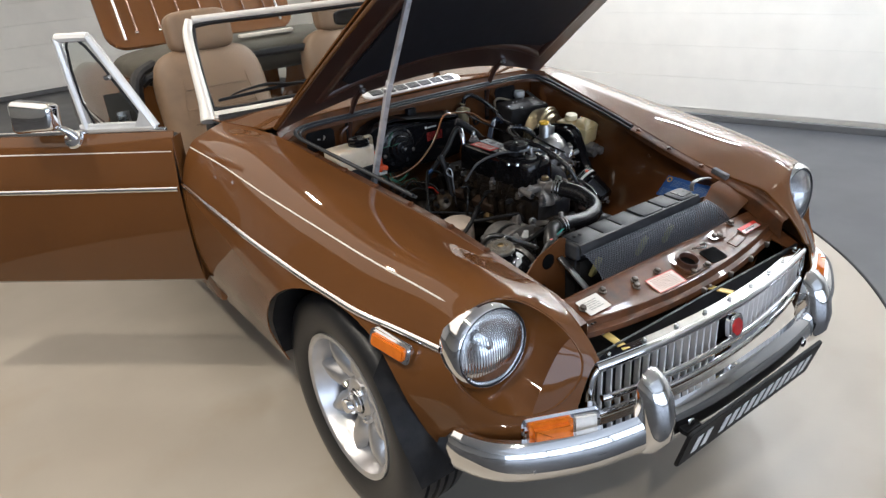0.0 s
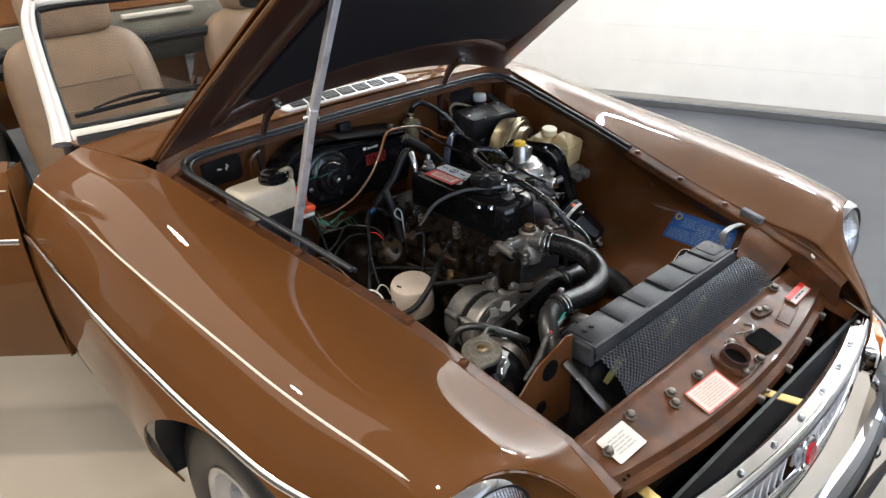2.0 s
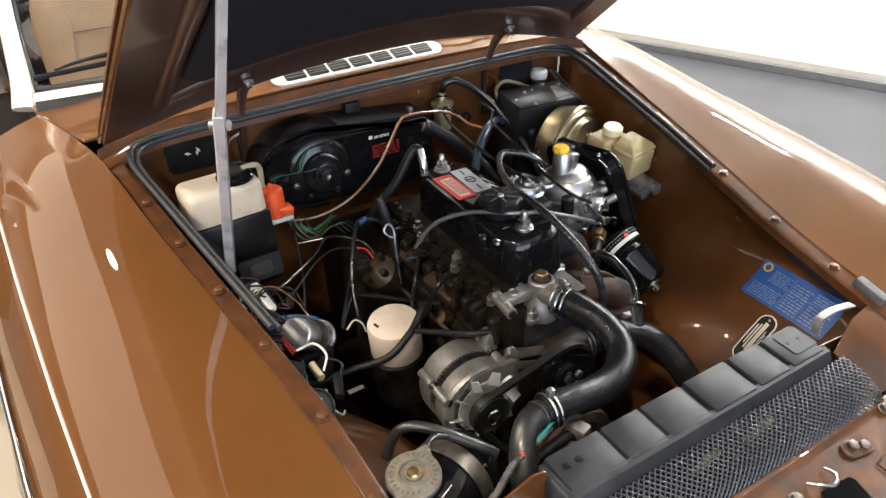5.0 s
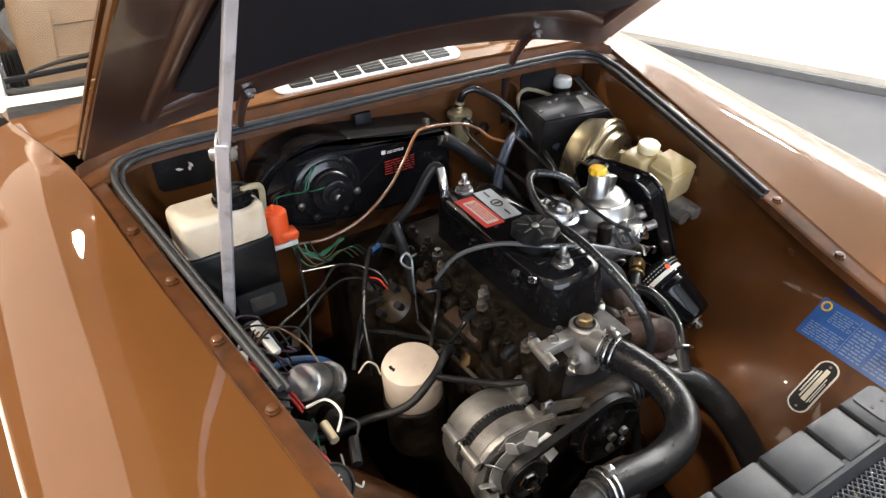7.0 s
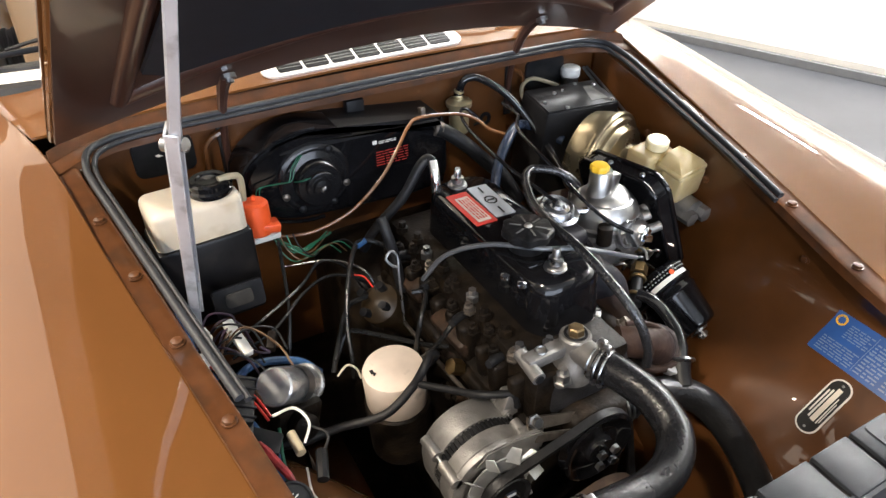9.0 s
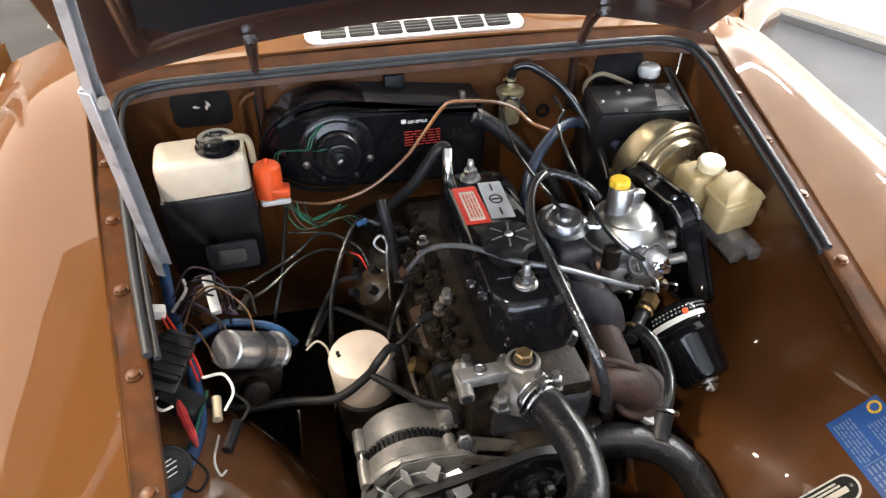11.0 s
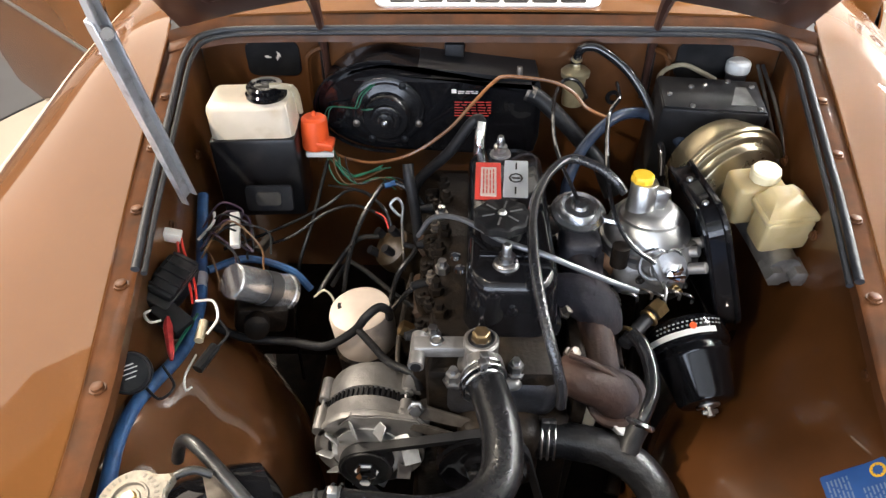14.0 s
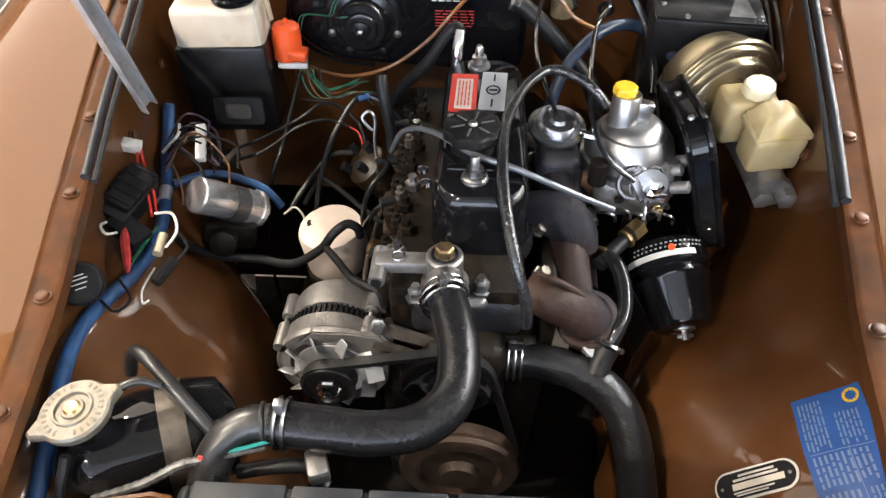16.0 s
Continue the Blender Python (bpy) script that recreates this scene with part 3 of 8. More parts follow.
# front apron below the grille
bm = B()
rows = []
for x in np.linspace(-0.58, 0.58, 31):
    y = -0.575 + 0.22 * (abs(x) / 0.6) ** 3
    rows.append([Vector((x, y + 0.02, 0.445)), Vector((x, y + 0.005, 0.42)), Vector((x, y + 0.03, 0.36)), Vector((x, y + 0.09, 0.29)), Vector((x, y + 0.16, 0.25))])
add_grid(bm, rows)
part("front_apron", thicken(bm, 0.004), PAINT, car)

# bumper
BUMP = [(-0.655, -0.375), (-0.645, -0.43), (-0.605, -0.50), (-0.52, -0.558), (-0.40, -0.605), (-0.2, -0.641), (0.0, -0.648), (0.2, -0.641), (0.40, -0.605), (0.52, -0.558), (0.605, -0.50), (0.645, -0.43), (0.655, -0.375)]
line = spline([(x, y, 0.415) for x, y in BUMP], 6)
bm = B()
rows = []
for i, p in enumerate(line):
    d = (line[min(i + 1, len(line) - 1)] - line[max(i - 1, 0)]).normalized()
    o = Vector((d.y, -d.x, 0))
    e = min(i, len(line) - 1 - i) / 3
    k = min(1.0, 0.55 + 0.45 * e)
    rows.append([p + o * a + Vector((0, 0, b * k)) for a, b in ((-0.016, 0.046), (-0.004, 0.047), (0.010, 0.036), (0.017, 0.014), (0.017, -0.014), (0.010, -0.036), (-0.004, -0.047), (-0.016, -0.046))])
add_grid(bm, rows)
bumper = part("front_bumper", thicken(bm, 0.003), CHROME, car, "curved chrome front bumper")
for s in (1, -1):
    for x in (0.22, 0.56):
        y = float(np.interp(x, [0.2, 0.40, 0.52, 0.605], [-0.641, -0.605, -0.558, -0.50]))
        part("bumper_bolt", lathe([(0.011, 0), (0.009, 0.005), (0.0, 0.008)], axis((s * x, y - 0.016, 0.405), (s * x, y - 0.2, 0.405)), 14), CHROME, bumper)
    # overrider: rounded tall horn
    bm = B()
    rows = []
    prof = [(0.362, 0.0, 0.022), (0.37, 0.030, 0.026), (0.41, 0.050, 0.030), (0.455, 0.052, 0.031), (0.50, 0.044, 0.029), (0.532, 0.030, 0.025), (0.55, 0.010, 0.016), (0.555, -0.008, 0.004)]
    for z, d, w in prof:
        rows.append([Vector((s * 0.306 + 1.3 * w * math.cos(a) ** 1, -0.632 + 0.028 - 1.25 * max(d, 0.0) * abs(math.sin(a)) ** 0.75 - (0.02 if d < 0 else 0) * 0, z)) for a in (math.pi * k / 14 for k in range(15))])
    add_grid(bm, rows)
    part("overrider", thicken(bm, 0.003), CHROME, bumper, "chrome overrider")

# dealer plate under the bumper
PLATE = material("plate_black", (0.008, 0.008, 0.009), 0.55, vary=0.1, scale=30, spec=0.3)
PLATEWHITE = material("plate_white", (0.75, 0.75, 0.75), 0.4)
e3 = Vector((0, -0.93, -0.25)).normalized()
pm = Matrix.Translation((0.0, -0.662, 0.358)) @ Matrix((Vector((1, 0, 0)), e3.cross(Vector((1, 0, 0))), e3)).transposed().to_4x4()
part("display_plate", extrude_poly(rounded(0.52, 0.108, 0.008), 0.008, pm, 0.002), PLATE, bumper, "black display plate with white bars")


for k in range(14):
    if k != 2:
        part("plate_bar", box((0.020, 0.054, 0.0012), pm @ Matrix.Translation((-0.215 + 0.033 * k, 0, 0.0092)), 0.0004, 1), PLATEWHITE, bumper, smooth=False)
part("plate_bracket", box((0.05, 0.05, 0.012), pose(-0.22, -0.640, 0.39), 0.003), SATIN, bumper)


# wheels
def wheel():
    w = thing("wheel", "", "")
    w.parent = car
    X = Matrix.Rotation(radians(90), 4, "Y")

    def dx(prof, n=64):
        return lathe(prof, X, n, False)

    part("tyre", dx([(0.188, 0.055), (0.196, 0.066), (0.215, 0.074), (0.250, 0.080), (0.275, 0.078), (0.290, 0.069), (0.2955, 0.060), (0.298, 0.046), (0.299, 0.032), (0.292, 0.030), (0.292, 0.024), (0.2995, 0.022), (0.300, 0.008), (0.293, 0.006), (0.293, -0.006), (0.300, -0.008), (0.2995, -0.022), (0.292, -0.024), (0.292, -0.03), (0.2995, -0.032), (0.299, -0.050), (0.292, -0.052), (0.292, -0.058), (0.2985, -0.060), (0.297, -0.074), (0.29, -0.090), (0.25, -0.100), (0.19, -0.080), (0.18, -0.06)], 96), TYRE, w, "black road tyre")
    part("rim", dx([(0.196, 0.062), (0.195, 0.070), (0.188, 0.071), (0.181, 0.066), (0.177, 0.052), (0.168, 0.035), (0.155, 0.008), (0.152, -0.03), (0.17, -0.06), (0.188, -0.066)]), WHEEL, w, "silver alloy rim")
    part("brake_disc", dx([(0.13, -0.02), (0.13, -0.012), (0.03, -0.012)]), GRIME, w)
    part("hub", dx([(0.070, -0.01), (0.070, 0.016), (0.058, 0.030), (0.036, 0.034), (0.034, 0.034)]), WHEEL, w, "silver wheel centre")
    for k in range(8):
        a = 2 * math.pi * (k + 0.5) / 8
        rot = Matrix.Rotation(a, 4, "X")
        bm = B()
        rows = []
        for q in np.linspace(0, 1, 9):
            r = 0.050 + 0.122 * q
            hw = 0.019 + 0.016 * math.sin(math.pi * min(1, q * 1.1)) ** 0.8 * (1 - 0.35 * q)
            xo = 0.022 + 0.018 * math.sin(math.pi * q * 0.85) + 0.012 * q
            rows.append([rot @ Vector((xo - 0.026 * abs(v) ** 2.2, hw * v, r)) for v in np.linspace(-1, 1, 9)])
        add_grid(bm, rows)
        part("spoke", thicken(bm, 0.012), WHEEL, w)
    for k in range(4):
        a = 2 * math.pi * (k + 0.5) / 4
        part("wheel_nut", lathe([(0.0115, 0.02), (0.0115, 0.040), (0.007, 0.045)], Matrix.Rotation(a, 4, "X") @ Matrix.Translation((0, 0, 0.054)) @ X, 6), CHROME, w)
    part("centre_cap", lathe([(0.030, 0.03), (0.030, 0.040), (0.023, 0.046), (0.021, 0.066), (0.018, 0.070), (0.0, 0.071)], X, 8), CHROME, w, "chrome centre cap")
    return w


w0 = wheel()
TURNS = [(-0.622, 0.0, 12, 180), (0.622, 0.0, 40, 0), (-0.622, 2.31, 5, 180), (0.622, 2.31, 70, 0)]
wheels = [w0] + [copy_thing(w0, Matrix()) for _ in TURNS[1:]]
for o, (x, y, a, flip) in zip(wheels, TURNS):
    o.matrix_basis = pose(x, y, 0.300, 0, 0, flip) @ pose(0, 0, 0, a)
    o["label"] = "silver eight-spoke alloy wheel"


# ---- doors, screen, cabin, rear ----
def door(side):
    """Built closed along +y from the hinge, then swung open."""
    f = (lambda b: b) if side == 1 else mirrored
    L = 0.93
    PR = [(0.0, 0.870), (0.0, 0.868), (0.018, 0.845), (0.030, 0.812), (0.045, 0.705), (0.046, 0.60), (0.038, 0.47), (0.022, 0.385), (0.004, 0.371)]
    bm = B()
    rows = []
    for j in range(13):
        y = 0.006 + L * j / 12
        dip = -0.02 * math.sin(math.pi * min(1, j / 12)) * 0.0
        rows.append([Vector((x - 0.03, y, z + dip)) for x, z in PR])
    add_grid(bm, rows)
    skin = thicken(bm, 0.004)
    d = part("door", f(skin), PAINT, car, "brown door swung wide open")
    part("door_inner", f(box((0.035, L - 0.01, 0.485), pose(-0.05, 0.006 + L / 2, 0.615), 0.008)), CARPET, d, "black trimmed inner side")
    part("door_end", f(box((0.06, 0.004, 0.48), pose(-0.035, 0.006, 0.615), 0.001)), PAINT, d)
    part("side_moulding", f(ribbon([(0.0155, y, 0.701 + 0.004 * (y / L)) for y in np.linspace(0.012, L, 6)], 0.017, 0.007)), CHROME, d, "bright chrome side moulding")
    part("coach_line", f(tube([(0.001, y, 0.815 + 0.008 * y / L) for y in np.linspace(0.012, L, 6)], 0.0025, 6, 4)), CREAM, d, "thin pale coach line")
    part("waist_strip", f(box((0.014, L - 0.02, 0.010), pose(-0.034, 0.02 + L / 2, 0.876), 0.003)), CHROME, d)
    # quarter light frame
    q = [(0.062, 0.884), (0.278, 0.884), (0.297, 1.150), (0.20, 1.150)]
    fr = B()
    ring = q + q[:1]
    for a, b in zip(ring, ring[1:]):
        add_tube(fr, [(-0.036, *a), (-0.036, (a[0] + b[0]) / 2, (a[1] + b[1]) / 2), (-0.036, *b)], 0.0135, 8, 2)
    part("waist_rail", f(box((0.020, 0.24, 0.016), pose(-0.036, 0.18, 0.892), 0.004)), LITCHROME, d)
    fq = part("quarter_light", f(fr), LITCHROME, d, "chrome quarter light frame")
    part("sill_plate", f(box((0.018, 0.21, 0.018), pose(-0.036, 0.168, 0.886), 0.004)), CHROME, fq)
    part("seal", f(tube([(-0.034, 0.095, 0.90), (-0.034, 0.252, 0.90), (-0.034, 0.272, 1.125), (-0.034, 0.214, 1.125), (-0.034, 0.10, 0.915)], 0.004, 6, 3)), RUBBER, fq)
    part("corner_gusset", f(extrude_poly([(0.062, 0.886), (0.125, 0.886), (0.105, 0.915), (0.093, 0.945)], 0.006, Matrix(((0, 0, 1, -0.030), (1, 0, 0, 0), (0, 1, 0, 0), (0, 0, 0, 1))), 0.001)), LITCHROME, fq)
    g = part("pane", f(extrude_poly([(0.085, 0.895), (0.262, 0.895), (0.282, 1.135), (0.206, 1.135)], 0.004, Matrix(((0, 0, 1, -0.038), (1, 0, 0, 0), (0, 1, 0, 0), (0, 0, 0, 1))))), GLASS, fq)
    g.visible_shadow = False
    part("catch", f(box((0.018, 0.02, 0.014), pose(-0.024, 0.165, 1.035), 0.004)), CHROME, fq)
    part("frame_top", f(box((0.022, 0.03, 0.012), pose(-0.036, 0.292, 1.146), 0.004)), CHROME, fq)
    # mirror
    base = part("door_mirror", f(tube([(-0.018, 0.315, 0.862), (-0.006, 0.325, 0.885), (0.004, 0.35, 0.905), (0.01, 0.385, 0.93)], [0.018, 0.012, 0.008, 0.008], 10, 6)), CHROME, d, "chrome door mirror on a stalk")
    part("mirror_foot", f(lathe([(0.030, 0), (0.026, 0.008), (0.008, 0.014)], axis((-0.016, 0.32, 0.858), (0.02, 0.32, 0.885)), 18)), CHROME, base)
    hd = B()
    add_box(hd, (0.055, 0.15, 0.095), pose(0.02, 0.395, 0.940, 0, 0, 8), 0.018, 3)
    hd_m = pose(0.02, 0.395, 0.940, 0, 0, 8)
    hd_i = hd_m.inverted()
    for v in hd.verts:
        c = hd_i @ v.co
        k = 0.80 + 0.26 * (c.y / 0.15 + 0.5)
        v.co = hd_m @ Vector((c.x, c.y - 0.10 * c.z, c.z * k))
    part("mirror_head", f(hd), CHROME, base)
    return d


RD, LD = door(1), door(-1)
RD.matrix_basis = pose(0.758, 0.79, 0, 0, 0, -43)
LD.matrix_basis = pose(-0.758, 0.785, 0, 0, 0, 48)

# windscreen: raked frame, glass, wipers
WS0, WS1 = Vector((0, 0.862, 0.872)), Vector((0, 1.035, 1.150))


def ws(u, v):
    """A point of the screen: u across (metres), v up from 0 to 1."""
    p = WS0.lerp(WS1, v)
    return Vector((u, p.y + 0.05 * (1 - (u / 0.62) ** 2) * -1, p.z))


CREAMALLOY = material("anodised_frame", (0.78, 0.75, 0.70), 0.35, 0.25, vary=0.05, scale=20)
screen = part("windscreen_frame", tube([ws(u, 0.0) for u in np.linspace(-0.60, 0.60, 9)], 0.019, 10, 4), CREAMALLOY, car, "pale alloy windscreen frame")
part("top_rail", tube([ws(u, 1.0) for u in np.linspace(-0.555, 0.555, 9)], 0.013, 10, 4), CREAMALLOY, screen)
for s in (1, -1):
    part("pillar", tube([ws(s * 0.622, -0.03), ws(s * 0.612, 0.15), ws(s * 0.60, 0.5), ws(s * 0.585, 0.85), ws(s * 0.565, 1.0)], [0.024, 0.020, 0.017, 0.016, 0.014], 10, 5), CREAMALLOY, screen)
    part("seal", tube([ws(s * 0.0, 0.07), ws(s * 0.4, 0.07), ws(s * 0.575, 0.075), ws(s * 0.592, 0.16), ws(s * 0.585, 0.5), ws(s * 0.565, 0.86), ws(s * 0.53, 0.95), ws(s * 0.3, 0.955), ws(s * 0.0, 0.955)], 0.007, 8, 5), RUBBER, screen)
bm = B()
add_grid(bm, [[ws(u * (0.60 - 0.04 * v), v) for u in np.linspace(-1, 1, 17)] for v in np.linspace(0.05, 0.97, 5)])
g = part("windscreen_glass", bm, GLASS, screen)
g.visible_shadow = False
part("base_seal", tube([(u, 0.815 - 0.05 * (1 - (u / 0.62) ** 2), 0.872) for u in np.linspace(-0.60, 0.60, 9)], 0.016, 8, 4), RUBBER, screen)
for x in (-0.50, -0.06, 0.30):
    wp = part("wiper", tube([(x + 0.26, 0.765, 0.905), (x + 0.20, 0.785, 0.938), (x + 0.10, 0.806, 0.948)], [0.008, 0.005, 0.004], 8, 5), SATIN, car, "black windscreen wiper")
    part("blade", box((0.30, 0.006, 0.010), pose(x + 0.06, 0.814, 0.936, 0, -2, -1), 0.002), SATIN, wp)
    part("blade_bridge", tube([(x - 0.05, 0.808, 0.941), (x + 0.0, 0.803, 0.951), (x + 0.06, 0.801, 0.955), (x + 0.12, 0.803, 0.949), (x + 0.17, 0.808, 0.934)], [0.0025, 0.0035, 0.005, 0.0035, 0.0025], 8, 5), SATIN, wp)
    part("wiper_hub", lathe([(0.013, -0.012), (0.012, 0.004), (0.008, 0.008), (0.0, 0.009)], axis((x + 0.262, 0.763, 0.900), (x + 0.262, 0.70, 0.96)), 16), SATIN, wp)


def blob(size, m, e1=0.5, e2=0.5, nu=36, nv=20):
    """A padded rounded block (superellipsoid)."""
    def sp(v, e):
        return math.copysign(abs(v) ** e, v)
    bm = B()
    rows = []
    for j in range(nv + 1):
        b = -math.pi / 2 + math.pi * j / nv
        rows.append([m @ Vector((size[0] / 2 * sp(math.cos(b), e1) * sp(math.cos(a), e2), size[1] / 2 * sp(math.cos(b), e1) * sp(math.sin(a), e2), size[2] / 2 * sp(math.sin(b), e1))) for a in (2 * math.pi * k / nu for k in range(nu + 1))])
    add_grid(bm, rows)
    bmesh.ops.remove_doubles(bm, verts=bm.verts, dist=0.0004)
    bmesh.ops.recalc_face_normals(bm, faces=bm.faces)
    return bm


STITCH = material("dark_stitching", (0.10, 0.062, 0.036), 0.6)
for s in (1, -1):
    seat = part("seat", blob((0.47, 0.50, 0.16), pose(s * 0.335, 1.36, 0.42, 6), 0.5, 0.45), LEATHER, car, "tan leather bucket seat")
    part("seat_back", blob((0.47, 0.15, 0.60), pose(s * 0.335, 1.63, 0.69, -17), 0.45, 0.6), LEATHER, seat)
    part("headrest", blob((0.27, 0.095, 0.165), pose(s * 0.335, 1.70, 1.045, -10), 0.45, 0.45), LEATHER, seat)
    part("piping", tube([(s * 0.335 - 0.16, 1.555, 0.60), (s * 0.335 - 0.15, 1.572, 0.74), (s * 0.335 - 0.13, 1.60, 0.87)], 0.0018, 6, 4), LEATHER, seat)
    part("piping", tube([(s * 0.335 + 0.16, 1.555, 0.60), (s * 0.335 + 0.15, 1.572, 0.74), (s * 0.335 + 0.13, 1.60, 0.87)], 0.0018, 6, 4), LEATHER, seat)
    part("seam", tube([(s * 0.335 - 0.15, 1.562, 0.76), (s * 0.335, 1.555, 0.755), (s * 0.335 + 0.15, 1.562, 0.76)], 0.0025, 6, 4), LEATHER, seat)
    for q, z in ((0.0, 0.835), (0.0, 0.70), (0.0, 0.625)):
        part("seam", tube([(s * 0.335 - 0.13, 1.592 - 0.30 * (0.835 - z) + 0.004, z - 0.004), (s * 0.335, 1.574 - 0.30 * (0.835 - z), z), (s * 0.335 + 0.13, 1.592 - 0.30 * (0.835 - z) + 0.004, z - 0.004)], 0.002, 6, 4), STITCH, seat)
    part("headrest_post", tube([(s * 0.335, 1.67, 0.93), (s * 0.335, 1.695, 1.0)], 0.012, 8, 2), SATIN, seat)
part("cabin_floor", box((1.36, 1.05, 0.02), pose(0, 1.37, 0.24)), CARPET, car)
part("sill", box((0.10, 0.95, 0.16), pose(-0.68, 1.26, 0.35), 0.03), PAINT, car)
part("sill", box((0.10, 0.95, 0.16), pose(0.68, 1.26, 0.35), 0.03), PAINT, car)
part("dashboard", box((1.22, 0.10, 0.20), pose(0, 0.93, 0.78, 12), 0.04, 3), CARPET, car)
part("steering_wheel", torus(0.19, 0.012, pose(0.335, 1.14, 0.80, 62), 40, 8), SATIN, car, "black steering wheel")
part("interior_mirror", blob((0.17, 0.03, 0.055), pose(0.03, 1.02, 1.095), 0.5, 0.5, 20, 10), SATIN, screen)
part("cockpit_bulkhead", box((1.2, 0.02, 0.5), pose(0, 0.80, 0.55)), CARPET, car)

# rear wings, deck, folded hood, open boot lid with rack
REAR = [
    (1.72, [(0.60, 0.872), (0.66, 0.868), (0.715, 0.835), (0.762, 0.74), (0.769, 0.60), (0.757, 0.42), (0.71, 0.21)]),
    (2.0, [(0.58, 0.875), (0.65, 0.875), (0.71, 0.84), (0.760, 0.75), (0.770, 0.60), (0.757, 0.42), (0.71, 0.22)]),
    (2.5, [(0.55, 0.86), (0.63, 0.87), (0.69, 0.83), (0.74, 0.75), (0.755, 0.60), (0.74, 0.44), (0.69, 0.28)]),
    (3.0, [(0.53, 0.80), (0.60, 0.82), (0.66, 0.78), (0.70, 0.71), (0.71, 0.58), (0.69, 0.45), (0.64, 0.34)]),
    (3.15, [(0.50, 0.72), (0.56, 0.73), (0.61, 0.71), (0.64, 0.66), (0.65, 0.57), (0.62, 0.46), (0.58, 0.38)]),
]
for s in (1, -1):
    f = (lambda b: b) if s == 1 else mirrored
    bm = B()
    add_grid(bm, loft(REAR, 5, 5))
    thicken(bm, 0.004)
    rw = part("rear_wing", f(cut(bm, arch_cutter(2.31, 0.31, 0.33, front=1.0))), PAINT, car, "glossy brown rear wing")
    part("shut_face", f(box((0.13, 0.008, 0.60), pose(0.69, 1.722, 0.55), 0.003)), CARPET, rw, "black trimmed door shut face")
    part("trim_roll", f(tube([(0.64, 1.70, 0.50), (0.635, 1.70, 0.72), (0.62, 1.715, 0.86), (0.58, 1.73, 0.90)], [0.018, 0.020, 0.022, 0.018], 10, 6)), CARPET, rw, "black padded trim")
    part("lock_plate", f(box((0.05, 0.006, 0.11), pose(0.70, 1.714, 0.72), 0.003)), STEEL, rw, "steel door lock striker plate")
    part("side_moulding", f(ribbon([(0.763, 1.73, 0.712), (0.762, 2.0, 0.72), (0.745, 2.5, 0.72), (0.70, 3.0, 0.70)], 0.017, 0.007)), CHROME, rw)
bm = B()
add_grid(bm, [[Vector((u * (0.60 - 0.04 * (y - 1.9)), y, 0.878 - 0.05 * max(0, y - 2.2))) for u in np.linspace(-1, 1, 9)] for y in (2.1, 2.3, 2.45)])
part("rear_deck", thicken(bm, 0.004), PAINT, car)
part("tail_panel", box((1.15, 0.02, 0.42), pose(0, 3.12, 0.56), 0.008), PAINT, car)
HOOD = material("olive_hood_cloth", (0.075, 0.068, 0.05), 0.7, vary=0.15, scale=20, bump=0.3, bump_scale=300)
hood = part("folded_hood", blob((1.24, 0.52, 0.17), pose(0, 2.0, 0.885, -3), 0.55, 0.45), HOOD, car, "folded olive-grey soft top behind the seats")
part("hood_edge", tube([(-0.60, 1.72, 0.865), (-0.5, 1.70, 0.90), (0, 1.69, 0.915), (0.5, 1.70, 0.90), (0.60, 1.72, 0.865)], 0.018, 8, 5), SATIN, hood)
part("hood_clip", box((0.26, 0.03, 0.014), pose(0.0, 1.80, 0.985), 0.004), CREAM, hood)
part("hood_strut", tube([(-0.66, 1.66, 0.80), (-0.62, 1.70, 0.90), (-0.50, 1.82, 0.93)], 0.02, 8, 5), CARPET, hood)
BL = Matrix.Translation((0, 2.62, 0.885)) @ Matrix.Rotation(radians(62), 4, "X")
RACK = material("rack_tube", (0.22, 0.13, 0.09), 0.25, 0.5, vary=0.2, scale=30)
lid = part("boot_lid", extrude_poly(rounded(1.04, 0.66, 0.10, 8), 0.02, BL @ Matrix.Translation((0, 0.34, 0)), 0.006), PAINT, car, "raised brown boot lid with luggage rack")
for k in range(7):
    x = -0.36 + 0.12 * k
    part("rack_bar", tube([BL @ Vector((x, 0.09, 0.032)), BL @ Vector((x, 0.3, 0.036)), BL @ Vector((x, 0.56, 0.032))], 0.006, 8, 3), RACK, lid, "brown-tinted luggage rack bar")
    part("rack_foot", box((0.014, 0.014, 0.012), BL @ Matrix.Translation((x, 0.09, 0.024)), 0.002), CHROME, lid)
for s in (1, -1):
    part("rack_rail", tube([BL @ Vector((s * 0.43, 0.05, 0.034)), BL @ Vector((s * 0.43, 0.3, 0.045)), BL @ Vector((s * 0.43, 0.6, 0.034))], 0.008, 8, 3), CHROME, lid)

# ---- bonnet gutter and bay panels ----
def gutter_x(y):
    return float(np.interp(y, [-0.49, -0.42, -0.10, 0.03, 0.148, 0.50, 0.57], [0.374, 0.380, 0.404, 0.426, 0.448, 0.508, 0.515]))


def gutter_z(y):
    return float(np.interp(y, [-0.49, -0.42, -0.10, 0.03, 0.148, 0.50, 0.57], [0.630, 0.665, 0.732, 0.758, 0.780, 0.838, 0.846]))


